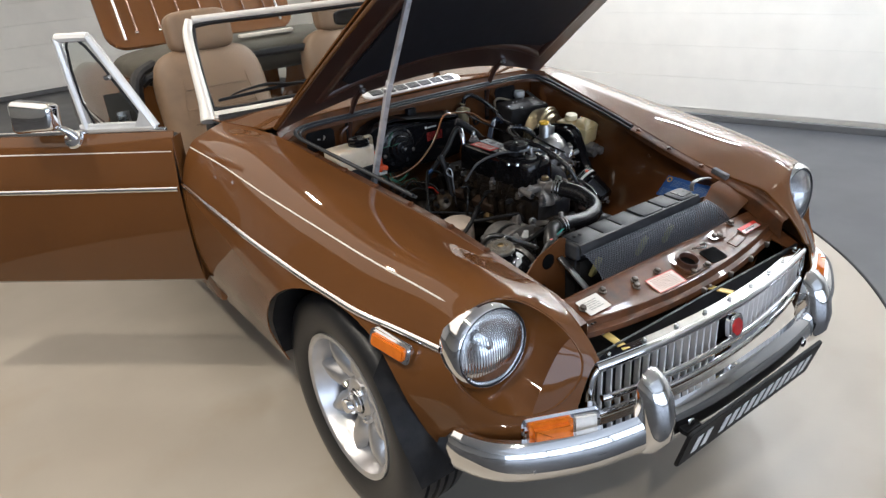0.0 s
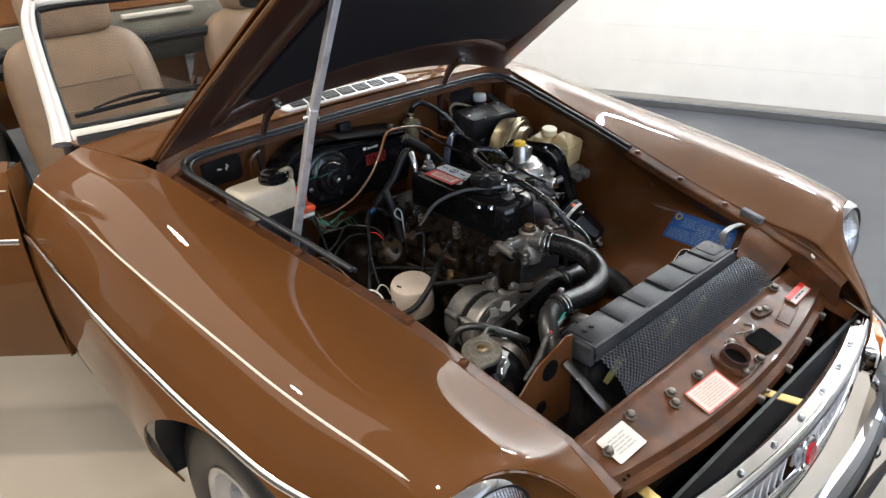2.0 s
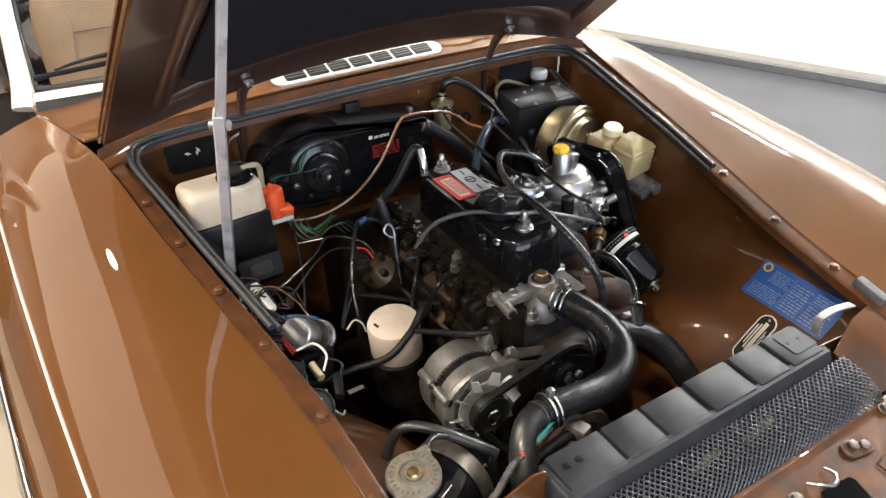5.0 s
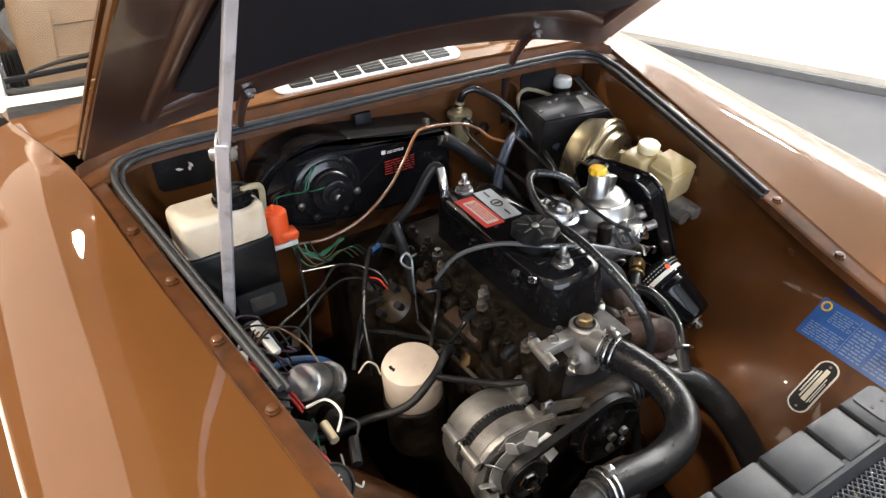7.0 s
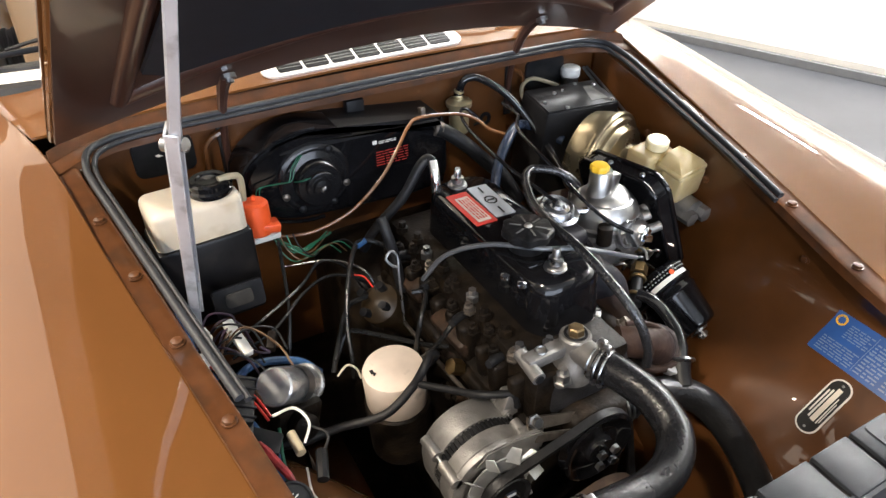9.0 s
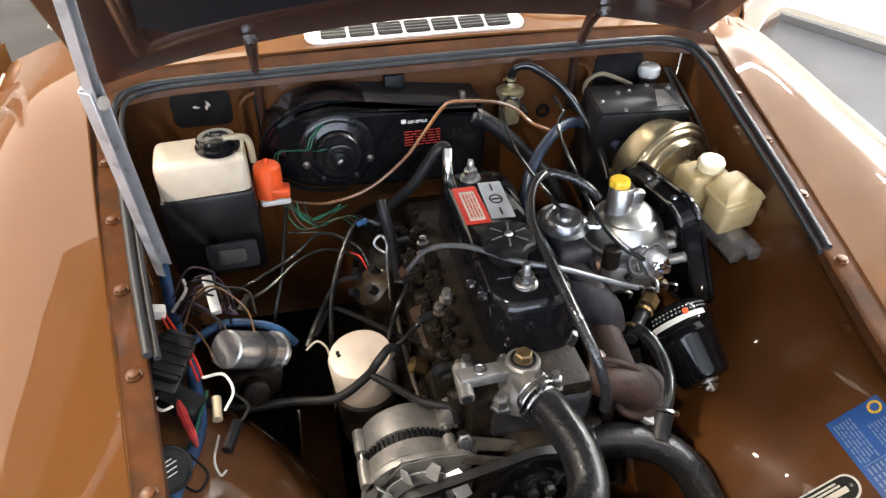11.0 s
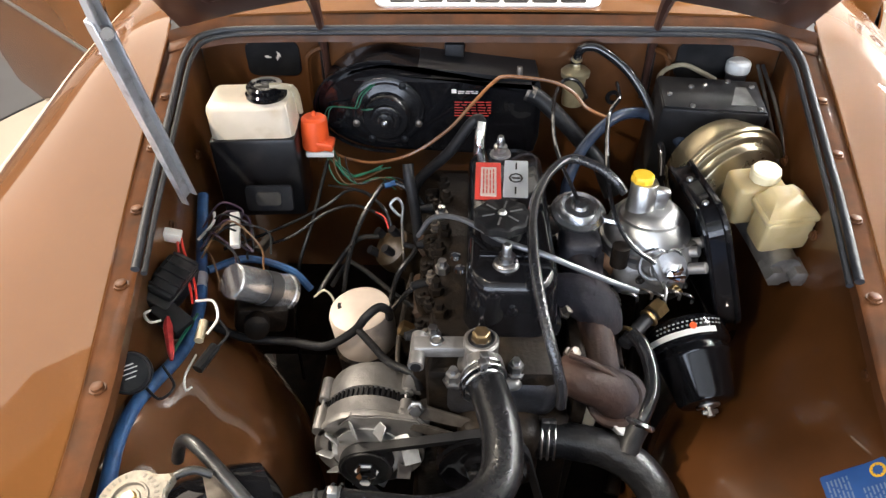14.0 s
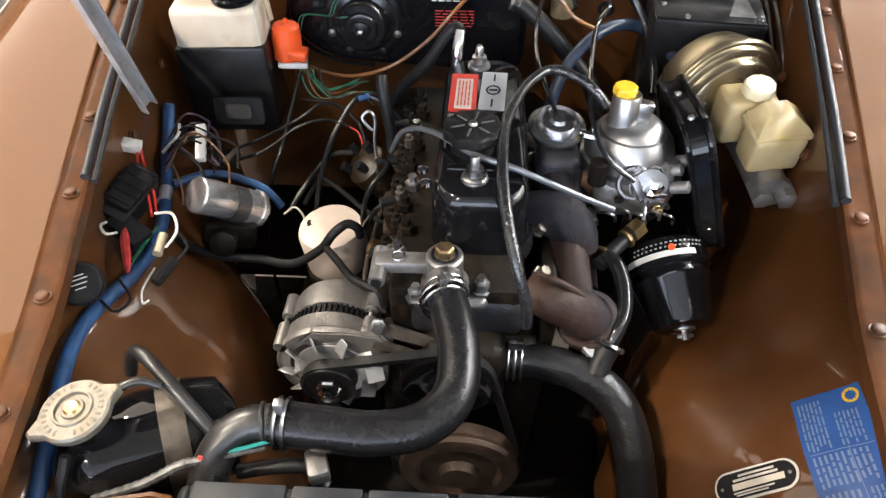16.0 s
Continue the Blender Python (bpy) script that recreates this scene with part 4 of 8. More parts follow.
wing_edge = [row[0] for row in loft(WING, 6, 6)]
for s in (1, -1):
    f = (lambda b: b) if s == 1 else mirrored
    bm = B()
    rows = []
    for y in np.linspace(-0.49, 0.58, 27):
        x, z = gutter_x(y), gutter_z(y)
        wx = float(np.interp(y, [p.y for p in wing_edge], [p.x for p in wing_edge]))
        wz = float(np.interp(y, [p.y for p in wing_edge], [p.z for p in wing_edge]))
        drop = 0.016 + 0.030 * min(1.0, max(0.0, (-0.33 - y) / 0.05)) + 0.034 * min(1.0, max(0.0, (y - 0.12) / 0.2))
        rows.append([Vector((wx + 0.001, y, wz - 0.0065)), Vector((wx - 0.001, y, 0.5 * (wz - 0.0065 + z))), Vector((wx - 0.003, y, z + 0.002)), Vector((wx - 0.006, y, z)), Vector((x - 0.008, y, z)), Vector((x - 0.012, y, z - 0.003)), Vector((x - 0.013, y, z - drop))])
    add_grid(bm, rows)
    gut = part("bonnet_gutter", f(thicken(bm, 0.002)), GUTTER, car, "worn brown bonnet gutter")
    part("wing_lip", f(tube([p + Vector((0.001, 0, -0.0035)) for p in wing_edge if -0.50 < p.y < 0.60], 0.0036, 8, 1)), PAINT, gut, "rolled brown wing edge")
    for y in (-0.22, -0.102, 0.029, 0.148, 0.27, 0.39):
        part("bolt", f(lathe([(0.009, 0), (0.009, 0.0015), (0.0068, 0.0015), (0.0068, 0.005), (0.005, 0.006)], pose(gutter_x(y), y, gutter_z(y) + 0.002), 8)), GUTTER, gut)
    # inner wing, bulging in over the wheel
    INW = [
        (-0.44, [(0.385, 0.655), (0.380, 0.60), (0.370, 0.55), (0.35, 0.50), (0.33, 0.44), (0.31, 0.38), (0.30, 0.30)]),
        (-0.30, [(0.400, 0.680), (0.405, 0.620), (0.375, 0.580), (0.335, 0.545), (0.285, 0.505), (0.240, 0.43), (0.22, 0.30)]),
        (-0.17, [(0.408, 0.712), (0.425, 0.650), (0.387, 0.614), (0.345, 0.574), (0.303, 0.524), (0.245, 0.44), (0.21, 0.30)]),
        (-0.095, [(0.412, 0.725), (0.430, 0.650), (0.392, 0.608), (0.345, 0.570), (0.288, 0.535), (0.238, 0.46), (0.212, 0.30)]),
        (-0.02, [(0.418, 0.740), (0.426, 0.665), (0.392, 0.607), (0.335, 0.574), (0.272, 0.538), (0.232, 0.46), (0.215, 0.30)]),
        (0.14, [(0.434, 0.768), (0.436, 0.69), (0.424, 0.62), (0.390, 0.56), (0.335, 0.50), (0.29, 0.42), (0.27, 0.30)]),
        (0.32, [(0.463, 0.801), (0.458, 0.70), (0.452, 0.60), (0.445, 0.52), (0.43, 0.44), (0.41, 0.36), (0.39, 0.28)]),
        (0.585, [(0.503, 0.838), (0.496, 0.72), (0.49, 0.62), (0.485, 0.52), (0.48, 0.44), (0.47, 0.36), (0.46, 0.28)]),
    ]
    bm = B()
    skin = loft(INW, 8, 6)
    for row in skin:
        for p in row:
            p += Vector((-0.7, 0, 0.7)) * sum(h * math.exp(-((p.y - y0) ** 2 + (p.z - z0) ** 2) / (2 * w * w)) for y0, z0, w, h in ((0.105, 0.590, 0.024, 0.008), (-0.085, 0.552, 0.020, 0.007), (-0.045, 0.527, 0.014, -0.004)))
    add_grid(bm, skin)
    # unseen panel added behind the wing to keep stray light out of the bay
    part("light_leak_blocker", f(box((0.20, 0.004, 0.42), pose(0.590, 0.606, 0.56))), BAY, car)
    iw = part("inner_wing", f(thicken(bm, 0.003)), BAY, car, "glossy brown inner wing")
    if s == 1:
        wing_right = iw
    else:
        wing_left = iw

# rear edge of the aperture
bm = B()
rows = []
for x in np.linspace(-0.53, 0.53, 25):
    dy = -0.05 * max(0.0, (abs(x) - 0.42) / 0.11) ** 2
    y = 0.575 + dy
    dz = -0.012 * (abs(x) / 0.53) ** 6
    rows.append([Vector((x, y + 0.022, 0.878 + dz)), Vector((x, y + 0.012, 0.861 + dz)), Vector((x, y - 0.012, 0.857 + dz)), Vector((x, y - 0.017, 0.854 + dz)), Vector((x, y - 0.018, 0.845 + dz))])
add_grid(bm, rows)
rg = part("rear_gutter", thicken(bm, 0.002), GUTTER, car, "brown gutter under the bonnet's rear edge")
# one rubber seal runs along both sides and round the rear corners
half = [(gutter_x(y) - 0.018, y, gutter_z(y) + 0.015) for y in np.linspace(0.04, 0.46, 8)] + [(0.486, 0.500, 0.852), (0.479, 0.532, 0.859), (0.455, 0.552, 0.862), (0.40, 0.557, 0.866), (0.20, 0.557, 0.868)]
loop = half + [(0, 0.557, 0.869)] + [(-x, y, z) for x, y, z in reversed(half)]
part("rubber_seal", tube(loop, 0.0052, 10, 5), SEAL, rg, "black rubber bonnet seal")
part("seal_lip", tube([(x * 0.979, y - 0.007 * (y > 0.53), z - 0.006 * (y < 0.53) - 0.005 * (y >= 0.53)) for x, y, z in loop], 0.0040, 8, 5), SEAL, rg)

# bulkhead with recessed ends
bm = B()
rows = []
for x in np.linspace(-0.50, 0.50, 41):
    y = 0.588 if abs(x) < 0.30 else 0.598
    rows.append([Vector((x, y, 0.856)), Vector((x, y, 0.72)), Vector((x, y + 0.01, 0.60)), Vector((x, y + 0.03, 0.45)), Vector((x, y + 0.03, 0.25))])
add_grid(bm, rows)
bulk = part("bulkhead", thicken(bm, 0.004), BAY, car, "brown bulkhead behind the engine")
for s in (1, -1):
    part("hinge_slot", box((0.017, 0.006, 0.105), pose(s * 0.281, 0.584, 0.785), 0.003), SATIN, bulk)
    part("blanking_plate", extrude_poly(rounded(0.095, 0.062, 0.014), 0.004, axis((s * 0.375, 0.594, 0.800), (s * 0.375, 0.2, 0.80)), 0.001), SATIN, bulk, "black blanking plate")
    part("panel_flange", tube([(s * 0.315, 0.578, 0.60), (s * 0.313, 0.578, 0.78), (s * 0.305, 0.578, 0.815), (s * 0.28, 0.578, 0.828)], 0.005, 6, 5), BAY, bulk)
for dx, dz, a in ((0.009, 0.001, 75), (0.011, 0.006, 120), (-0.007, 0.001, -15)):
    part("paint_flake", extrude_poly([(-0.007, -0.001), (-0.001, -0.003), (0.006, 0.0), (0.001, 0.0012), (-0.002, 0.0025)], 0.001, axis((-0.375 + dx, 0.5885, 0.804 + dz), (-0.375 + dx, 0.2, 0.804 + dz)) @ pose(0, 0, 0, 0, 0, a)), CREAM, bulk, smooth=False)
part("bulkhead_bolt", lathe([(0.013, 0), (0.013, 0.004), (0.008, 0.005), (0.008, 0.010)], axis((-0.054, 0.578, 0.838), (-0.054, 0.4, 0.86)), 12), STEEL, bulk)
part("bolt_bracket", box((0.034, 0.02, 0.045), pose(-0.054, 0.568, 0.818), 0.004), SATIN, bulk)
part("grommet", torus(0.010, 0.004, axis((0.228, 0.582, 0.735), (0.228, 0.4, 0.74)), 16, 6), SATIN, bulk)
part("bay_floor_tray", box((0.34, 0.30, 0.01), pose(-0.30, 0.45, 0.34, -8)), GRIME, bulk)
part("bay_floor_tray", box((0.30, 0.30, 0.01), pose(0.32, 0.45, 0.34, -8)), GRIME, bulk)
part("gearbox_tunnel", box((0.30, 0.30, 0.42), pose(0.0, 0.56, 0.36), 0.05, 3), GRIME, bulk)
part("crossmember", box((0.86, 0.10, 0.09), pose(0, 0.0, 0.20), 0.02), GRIME, car, "grimy steel front crossmember")
part("chassis_rail", box((0.07, 0.95, 0.10), pose(-0.26, 0.05, 0.27), 0.012), BAY, car)
part("chassis_rail", box((0.07, 0.95, 0.10), pose(0.26, 0.05, 0.27), 0.012), BAY, car)
part("splash_panel", box((0.44, 0.70, 0.006), pose(-0.30, 0.12, 0.17, 0, 0)), GRIME, car, "dark splash panel under the engine")
part("splash_panel", box((0.20, 0.95, 0.006), pose(0.37, 0.10, 0.17, 0, 0)), GRIME, car)
part("splash_panel", box((0.40, 0.56, 0.006), pose(0.08, -0.05, 0.17, 0, 0)), GRIME, car)
part("oil_sump", box((0.22, 0.40, 0.16), pose(0.0, 0.22, 0.22), 0.03, 3), GRIME, car, "oily black sump")

# slam panel across the front


def on_slam(x, y, up=0.0):
    """A point on the slam panel's top, y being metres along the car."""
    return Vector((x, y, 0.620 + 0.27 * (y + 0.405) + up))


bm = B()
rows = []
for x in np.linspace(-0.40, 0.40, 41):
    fy = -0.486 + 0.036 * (x / 0.35) ** 2
    fz = on_slam(x, fy).z
    rows.append([Vector((x, -0.381, 0.596)), Vector((x, -0.383, 0.622)), Vector((x, -0.386, 0.6265)), Vector((x, -0.392, 0.6270)), Vector((x, -0.398, 0.622))]
                + [on_slam(x, -0.402 + (fy + 0.410) * q) for q in (0.0, 0.25, 0.5, 0.75, 1.0)]
                + [Vector((x, fy - 0.003, fz + 0.0030)), Vector((x, fy - 0.007, fz + 0.0015)), Vector((x, fy - 0.010, fz - 0.014)), Vector((x, fy - 0.021, fz - 0.019)), Vector((x, fy - 0.024, fz - 0.030)), Vector((x, fy - 0.018, fz - 0.034))])
add_grid(bm, rows)
slam = part("slam_panel", thicken(bm, 0.003), GUTTER, car, "scuffed brown slam panel over the grille")
DULL = material("dull_bolt", (0.16, 0.14, 0.12), 0.45, 0.8, vary=0.3, scale=70)
PAPER = material("sticker_paper", (0.72, 0.66, 0.60), 0.45)
PINK = material("faded_red_print", (0.62, 0.12, 0.08), 0.45)
REDST = material("red_sticker", (0.6, 0.035, 0.02), 0.35)
WHITEST = material("white_sticker", (0.72, 0.70, 0.66), 0.4)
BARS = material("faded_print", (0.60, 0.40, 0.34), 0.5)
# near-black that paints in the shade inside holes and gaps
VOID = material("opening_shade", (0.002, 0.002, 0.002), 0.9, spec=0.1)
DARKBARS = material("dark_print", (0.10, 0.09, 0.09), 0.5)


def decal(name, w, h, m, mat, parent, lab, lines=0, bar=None, margin=0.1, border=None, lw=0.45):
    o = part(name, extrude_poly(rounded(w, h, min(w, h) * 0.06), 0.0008, m), mat, parent, lab, smooth=False)
    if border is not None:
        for size, at in (((w, h * 0.05), (0, h * 0.47)), ((w, h * 0.05), (0, -h * 0.47)), ((h * 0.05, h), (w / 2 - h * 0.025, 0)), ((h * 0.05, h), (-w / 2 + h * 0.025, 0))):
            part("border", box((*size, 0.0006), m @ Matrix.Translation((*at, 0.0014))), border, parent, smooth=False)
    rnd = random.Random(name)
    bm = B()
    for k in range(lines):
        y = h / 2 - h * margin - (h * (1 - 2 * margin)) * (k + 0.5) / lines
        x = -w / 2 + w * margin
        while x < w / 2 - w * margin - 0.003:
            ln = min(rnd.uniform(0.006, 0.016), w / 2 - w * margin - x)
            add_box(bm, (ln, h * (1 - 2 * margin) / lines * lw, 0.0006), m @ Matrix.Translation((x + ln / 2, y, 0.0016)))
            x += ln + 0.003
    if lines:
        part("print", bm, bar, parent, smooth=False)
    else:
        bm.free()
    return o


def frame3(at, ex, up):
    """A pose whose x runs along ex and whose z is near up."""
    ex = Vector(ex).normalized()
    ez = Vector(up)
    ez = (ez - ex * ez.dot(ex)).normalized()
    return Matrix.Translation(at) @ Matrix((ex, ez.cross(ex), ez)).transposed().to_4x4()


UPS = (0, -0.26, 1)
decal("caution_sticker", 0.090, 0.048, frame3(on_slam(-0.073, -0.463, 0.0035), (1, -0.05, 0), UPS), PAPER, slam, "faded red and white paper sticker", 8, BARS, 0.12, PINK, 0.32)
decal("data_sticker", 0.065, 0.047, frame3(on_slam(-0.279, -0.432, 0.0035), (1, 0.0, 0), UPS), WHITEST, slam, "white paper sticker", 5, material("faded_grey_print", (0.40, 0.39, 0.38), 0.5), 0.2, None, 0.3)
decal("warning_sticker", 0.076, 0.024, frame3(on_slam(0.302, -0.435, 0.0035), (1, 0.05, 0), UPS), WHITEST, slam, "red and white sticker", 2, DARKBARS, 0.2, REDST)
part("sticker_band", box((0.076, 0.010, 0.0006), frame3(on_slam(0.302, -0.430, 0.006), (1, 0.05, 0), UPS)), REDST, slam, smooth=False)
part("latch_cup", lathe([(0.036, 0.002), (0.034, 0.006), (0.031, 0.008), (0.030, 0.022), (0.032, 0.025), (0.029, 0.026), (0.027, 0.022), (0.025, -0.004), (0.0, -0.006)], frame3(on_slam(0.022, -0.448), (1, 0, 0), UPS) @ Matrix.Diagonal((0.78, 0.78, 0.85, 1)), 28, False), INNER, slam, "round steel bonnet latch cup")
part("cup_well", lathe([(0.0205, 0.010), (0.0, 0.0095)], frame3(on_slam(0.022, -0.448), (1, 0, 0), UPS), 24), VOID, slam)
part("latch_base", extrude_poly(rounded(0.062, 0.062, 0.018), 0.005, frame3(on_slam(0.022, -0.447, 0.001), (1, 0, 0), UPS), 0.002), GUTTER, slam)
part("latch_hole", extrude_poly(rounded(0.056, 0.046, 0.008), 0.002, frame3(on_slam(0.116, -0.457, 0.0018), (1, -0.1, 0), UPS)), VOID, slam, "rectangular opening in the panel")
part("safety_catch", tube([on_slam(0.085, -0.418, 0.004), on_slam(0.092, -0.432, 0.014), on_slam(0.105, -0.440, 0.016), on_slam(0.120, -0.432, 0.014), on_slam(0.122, -0.416, 0.004)], 0.0025, 6, 4), STEEL, slam)
for x, y in ((-0.228, -0.411), (-0.135, -0.424), (-0.148, -0.440), (-0.063, -0.430), (0.055, -0.425), (0.012, -0.475), (0.181, -0.413), (0.195, -0.420), (0.274, -0.399), (0.066, -0.475), (-0.31, -0.43)):
    part("bolt", lathe([(0.010, 0), (0.010, 0.002), (0.007, 0.003), (0.007, 0.009), (0.005, 0.010)], frame3(on_slam(x, y, 0.002), (1, 0, 0), UPS), 6), DULL, slam)
UPM = frame3(on_slam(0.232, -0.448, 0.0012), (0.97, 0.20, 0), UPS)
for w, h, x, y in ((0.078, 0.0022, 0, 0.012), (0.078, 0.0022, 0, -0.012), (0.0022, 0.024, -0.039, 0), (0.0022, 0.024, 0.039, 0)):
    part("pressed_edge", box((w, h, 0.003), UPM @ Matrix.Translation((x, y, 0)), 0.001), GUTTER, slam)
part("stamped_rib", tube([on_slam(-0.035, -0.478, 0.0005), on_slam(0.022, -0.482, 0.002), on_slam(0.075, -0.474, 0.0005)], 0.0035, 8, 5), GUTTER, slam)
for x in (0.005, 0.115, 0.215, 0.310):
    part("edge_clip", box((0.010, 0.012, 0.014), pose(x, -0.512 + 0.036 * (x / 0.35) ** 2, on_slam(x, -0.486 + 0.036 * (x / 0.35) ** 2).z - 0.024, 10, 0, 12), 0.002), DULL, slam, "dull steel clip")
for x in (-0.325, -0.315):
    part("small_hole", lathe([(0.003, 0), (0.0, 0.0004)], frame3(on_slam(x, -0.470, 0.0006), (1, 0, 0), UPS), 10), VOID, slam)
part("slotted_bracket", extrude_poly(rounded(0.05, 0.022, 0.01), 0.004, frame3(on_slam(0.188, -0.418, 0.003), (1, -0.2, 0), UPS), 0.001), GUTTER, slam)
YELLOW = material("yellow_zinc", (0.55, 0.42, 0.14), 0.4, 0.4, vary=0.15, scale=30)
for x in (-0.30, 0.035):
    part("grille_stay", box((0.019, 0.078, 0.003), pose(x + (0.006 if x > 0 else 0.0), -0.541 + 0.03 * (x < 0), 0.5715, -2, 0, -12 if x < 0 else 14), 0.001), YELLOW, slam, "yellow plated stay")
    part("stay_screw", lathe([(0.006, 0), (0.005, 0.003), (0.0, 0.004)], pose(x - 0.002, -0.508 + 0.03 * (x < 0), 0.574), 10), DULL, slam)
for sx in (1, -1):
    bm = B()
    add_grid(bm, [[Vector((sx * 0.345, -0.452, 0.600)), Vector((sx * 0.375, -0.440, 0.606)), Vector((sx * 0.396, -0.425, 0.612))], [Vector((sx * 0.350, -0.478, 0.580)), Vector((sx * 0.378, -0.475, 0.584)), Vector((sx * 0.398, -0.470, 0.590))], [Vector((sx * 0.362, -0.520, 0.562)), Vector((sx * 0.384, -0.520, 0.564)), Vector((sx * 0.400, -0.518, 0.568))]])
    part("corner_plate", thicken(bm, 0.003), GUTTER, slam, "brown corner plate")
# near-black sheet added for the shade in the void below the panel
part("shade_backing", box((0.72, 0.01, 0.17), pose(0, -0.480, 0.44)), VOID, slam)

# ---- radiator, shroud and mesh ----
rad = part("radiator", box((0.45, 0.055, 0.36), pose(0.015, -0.285, 0.48), 0.006), SATIN, car, "black radiator with top cover and mesh guard")
COVER = material("grey_black_cover", (0.024, 0.026, 0.030), 0.42, spec=0.22, vary=0.25, scale=30, dirt=0.45, dirt_colour=(0.042, 0.044, 0.048), dirt_scale=22)
for xa, xb in ((-0.205, -0.126), (-0.121, -0.062), (-0.057, 0.009), (0.017, 0.091), (0.099, 0.156), (0.164, 0.224)):
    zc = 0.6945 if xa < -0.05 else 0.6965
    part("cover_section", box((xb - xa, 0.056, 0.010), pose((xa + xb) / 2, -0.2955, zc, 3), 0.0022), COVER, rad, "dusty black cover section")
part("cover_base", box((0.434, 0.055, 0.014), pose(0.008, -0.2955, 0.6895, 3), 0.004), SATIN, rad)
bm = B()
add_grid(bm, [[Vector((x, -0.318, 0.6985)), Vector((x, -0.328, 0.6965)), Vector((x, -0.334, 0.684)), Vector((x, -0.332, 0.672))] for x in np.linspace(-0.212, 0.232, 12)])
part("cover_lip", thicken(bm, 0.003), COVER, rad)
part("cover_end", box((0.016, 0.058, 0.042), pose(-0.210, -0.297, 0.677), 0.008, 3), COVER, rad)
part("clip_plate", extrude_poly(rounded(0.046, 0.042, 0.006), 0.002, pose(0.204, -0.292, 0.7012, 3), 0.001), COVER, rad)
for x in (0.192, 0.213):
    part("cover_slot", extrude_poly(rounded(0.008, 0.004, 0.0018), 0.0006, pose(x, -0.291, 0.7032, 3, 0, 20)), SATIN, rad)
for x in (-0.19, -0.172):
    part("cover_screw", lathe([(0.005, 0), (0.004, 0.003), (0, 0.0035)], pose(x, -0.290, 0.6995), 8), SATIN, rad)
MESHM = material("mesh_wire", (0.10, 0.104, 0.115), 0.35, 0.6)
bm = B()
A0, A1 = Vector((-0.205, -0.333, 0.676)), Vector((0.262, -0.333, 0.676))
C0, C1 = Vector((-0.190, -0.388, 0.600)), Vector((0.288, -0.392, 0.622))


def mesh_pt(u, v):
    p = A0.lerp(A1, u).lerp(C0.lerp(C1, u), v)
    return p + Vector((0, -0.010, 0.006)) * math.sin(math.pi * v)


NU, NV = 54, 11
for d in (1, -1):
    for k in range(-NV if d == 1 else 0, NU if d == 1 else NU + NV):
        pts = []
        for j in range(NV + 1):
            i = k + d * j
            if 0 <= i <= NU:
                pts.append(mesh_pt(i / NU, j / NV))
        if len(pts) > 1:
            add_tube(bm, pts, 0.00125, 4, 1)
part("mesh_guard", bm, MESHM, rad, "dark expanded-metal mesh guard")
part("core", box((0.44, 0.012, 0.30), pose(0.015, -0.316, 0.50)), SATIN, rad)
OCHRE = material("ochre_foam", (0.28, 0.26, 0.10), 0.7, vary=0.2, scale=50)
for x in (-0.165, 0.0, 0.10):
    part("foam_strip", box((0.022, 0.01, 0.05), pose(x, -0.335, 0.63, 20, 0, 10), 0.002), OCHRE, rad)
# support panel with a hole, stay strip, tie rod
GREYSTRAP = material("grey_strap", (0.20, 0.19, 0.19), 0.45, 0.5, vary=0.2, scale=60)
outl = [(-0.075, -0.11), (-0.06, -0.005), (-0.02, 0.03), (0.05, 0.055), (0.066, 0.05), (0.066, -0.11)]
sp = part("support_panel", extrude_poly(outl, 0.004, Matrix(((1, 0, 0, -0.283), (0, 0, 1, -0.288), (0, 1, 0, 0.655), (0, 0, 0, 1))), 0.001), BAY, car, "brown radiator support panel")
part("panel_hole", lathe([(0.019, 0), (0.016, 0.002), (0.0, 0.002)], axis((-0.272, -0.2885, 0.664), (-0.272, -0.5, 0.664)), 24), VOID, sp)
part("panel_hole", lathe([(0.013, 0), (0.011, 0.002), (0.0, 0.002)], axis((-0.292, -0.2885, 0.600), (-0.292, -0.5, 0.60)), 20), VOID, sp)
part("stay_strip", box((0.018, 0.11, 0.004), pose(-0.232, -0.335, 0.632, 38, 0, 10), 0.001), STEEL, rad, "grey steel stay strip")
strap_line = spline([(0.249, -0.294, 0.694), (0.252, -0.290, 0.706), (0.262, -0.288, 0.714), (0.292, -0.288, 0.716), (0.332, -0.291, 0.710)], 5)
bm = B()
add_grid(bm, [[p + Vector((0, d, 0)) for d in (-0.0055, -0.004, 0.004, 0.0055)] for p in strap_line])
part("stay_strap", thicken(bm, 0.003), GREYSTRAP, rad, "grey flat steel stay")
outr = [(-0.060, -0.11), (-0.060, 0.010), (-0.05, 0.020), (0.03, 0.012), (0.085, 0.032), (0.110, 0.020), (0.110, -0.11)]
part("side_panel", extrude_poly(outr, 0.003, Matrix(((1, 0, 0, 0.300), (0, 0, 1, -0.300), (0, 1, 0, 0.650), (0, 0, 0, 1))), 0.001), BAY, rad, "brown panel beside the radiator")
bm = B()
add_grid(bm, [[Vector((0.268, -0.318, 0.668)), Vector((0.276, -0.345, 0.652)), Vector((0.292, -0.378, 0.622))],
              [Vector((0.318, -0.302, 0.684)), Vector((0.322, -0.338, 0.664)), Vector((0.326, -0.384, 0.632))],
              [Vector((0.328, -0.300, 0.692)), Vector((0.332, -0.338, 0.672)), Vector((0.336, -0.384, 0.640))],
              [Vector((0.384, -0.292, 0.690)), Vector((0.380, -0.338, 0.678)), Vector((0.374, -0.388, 0.660))]])
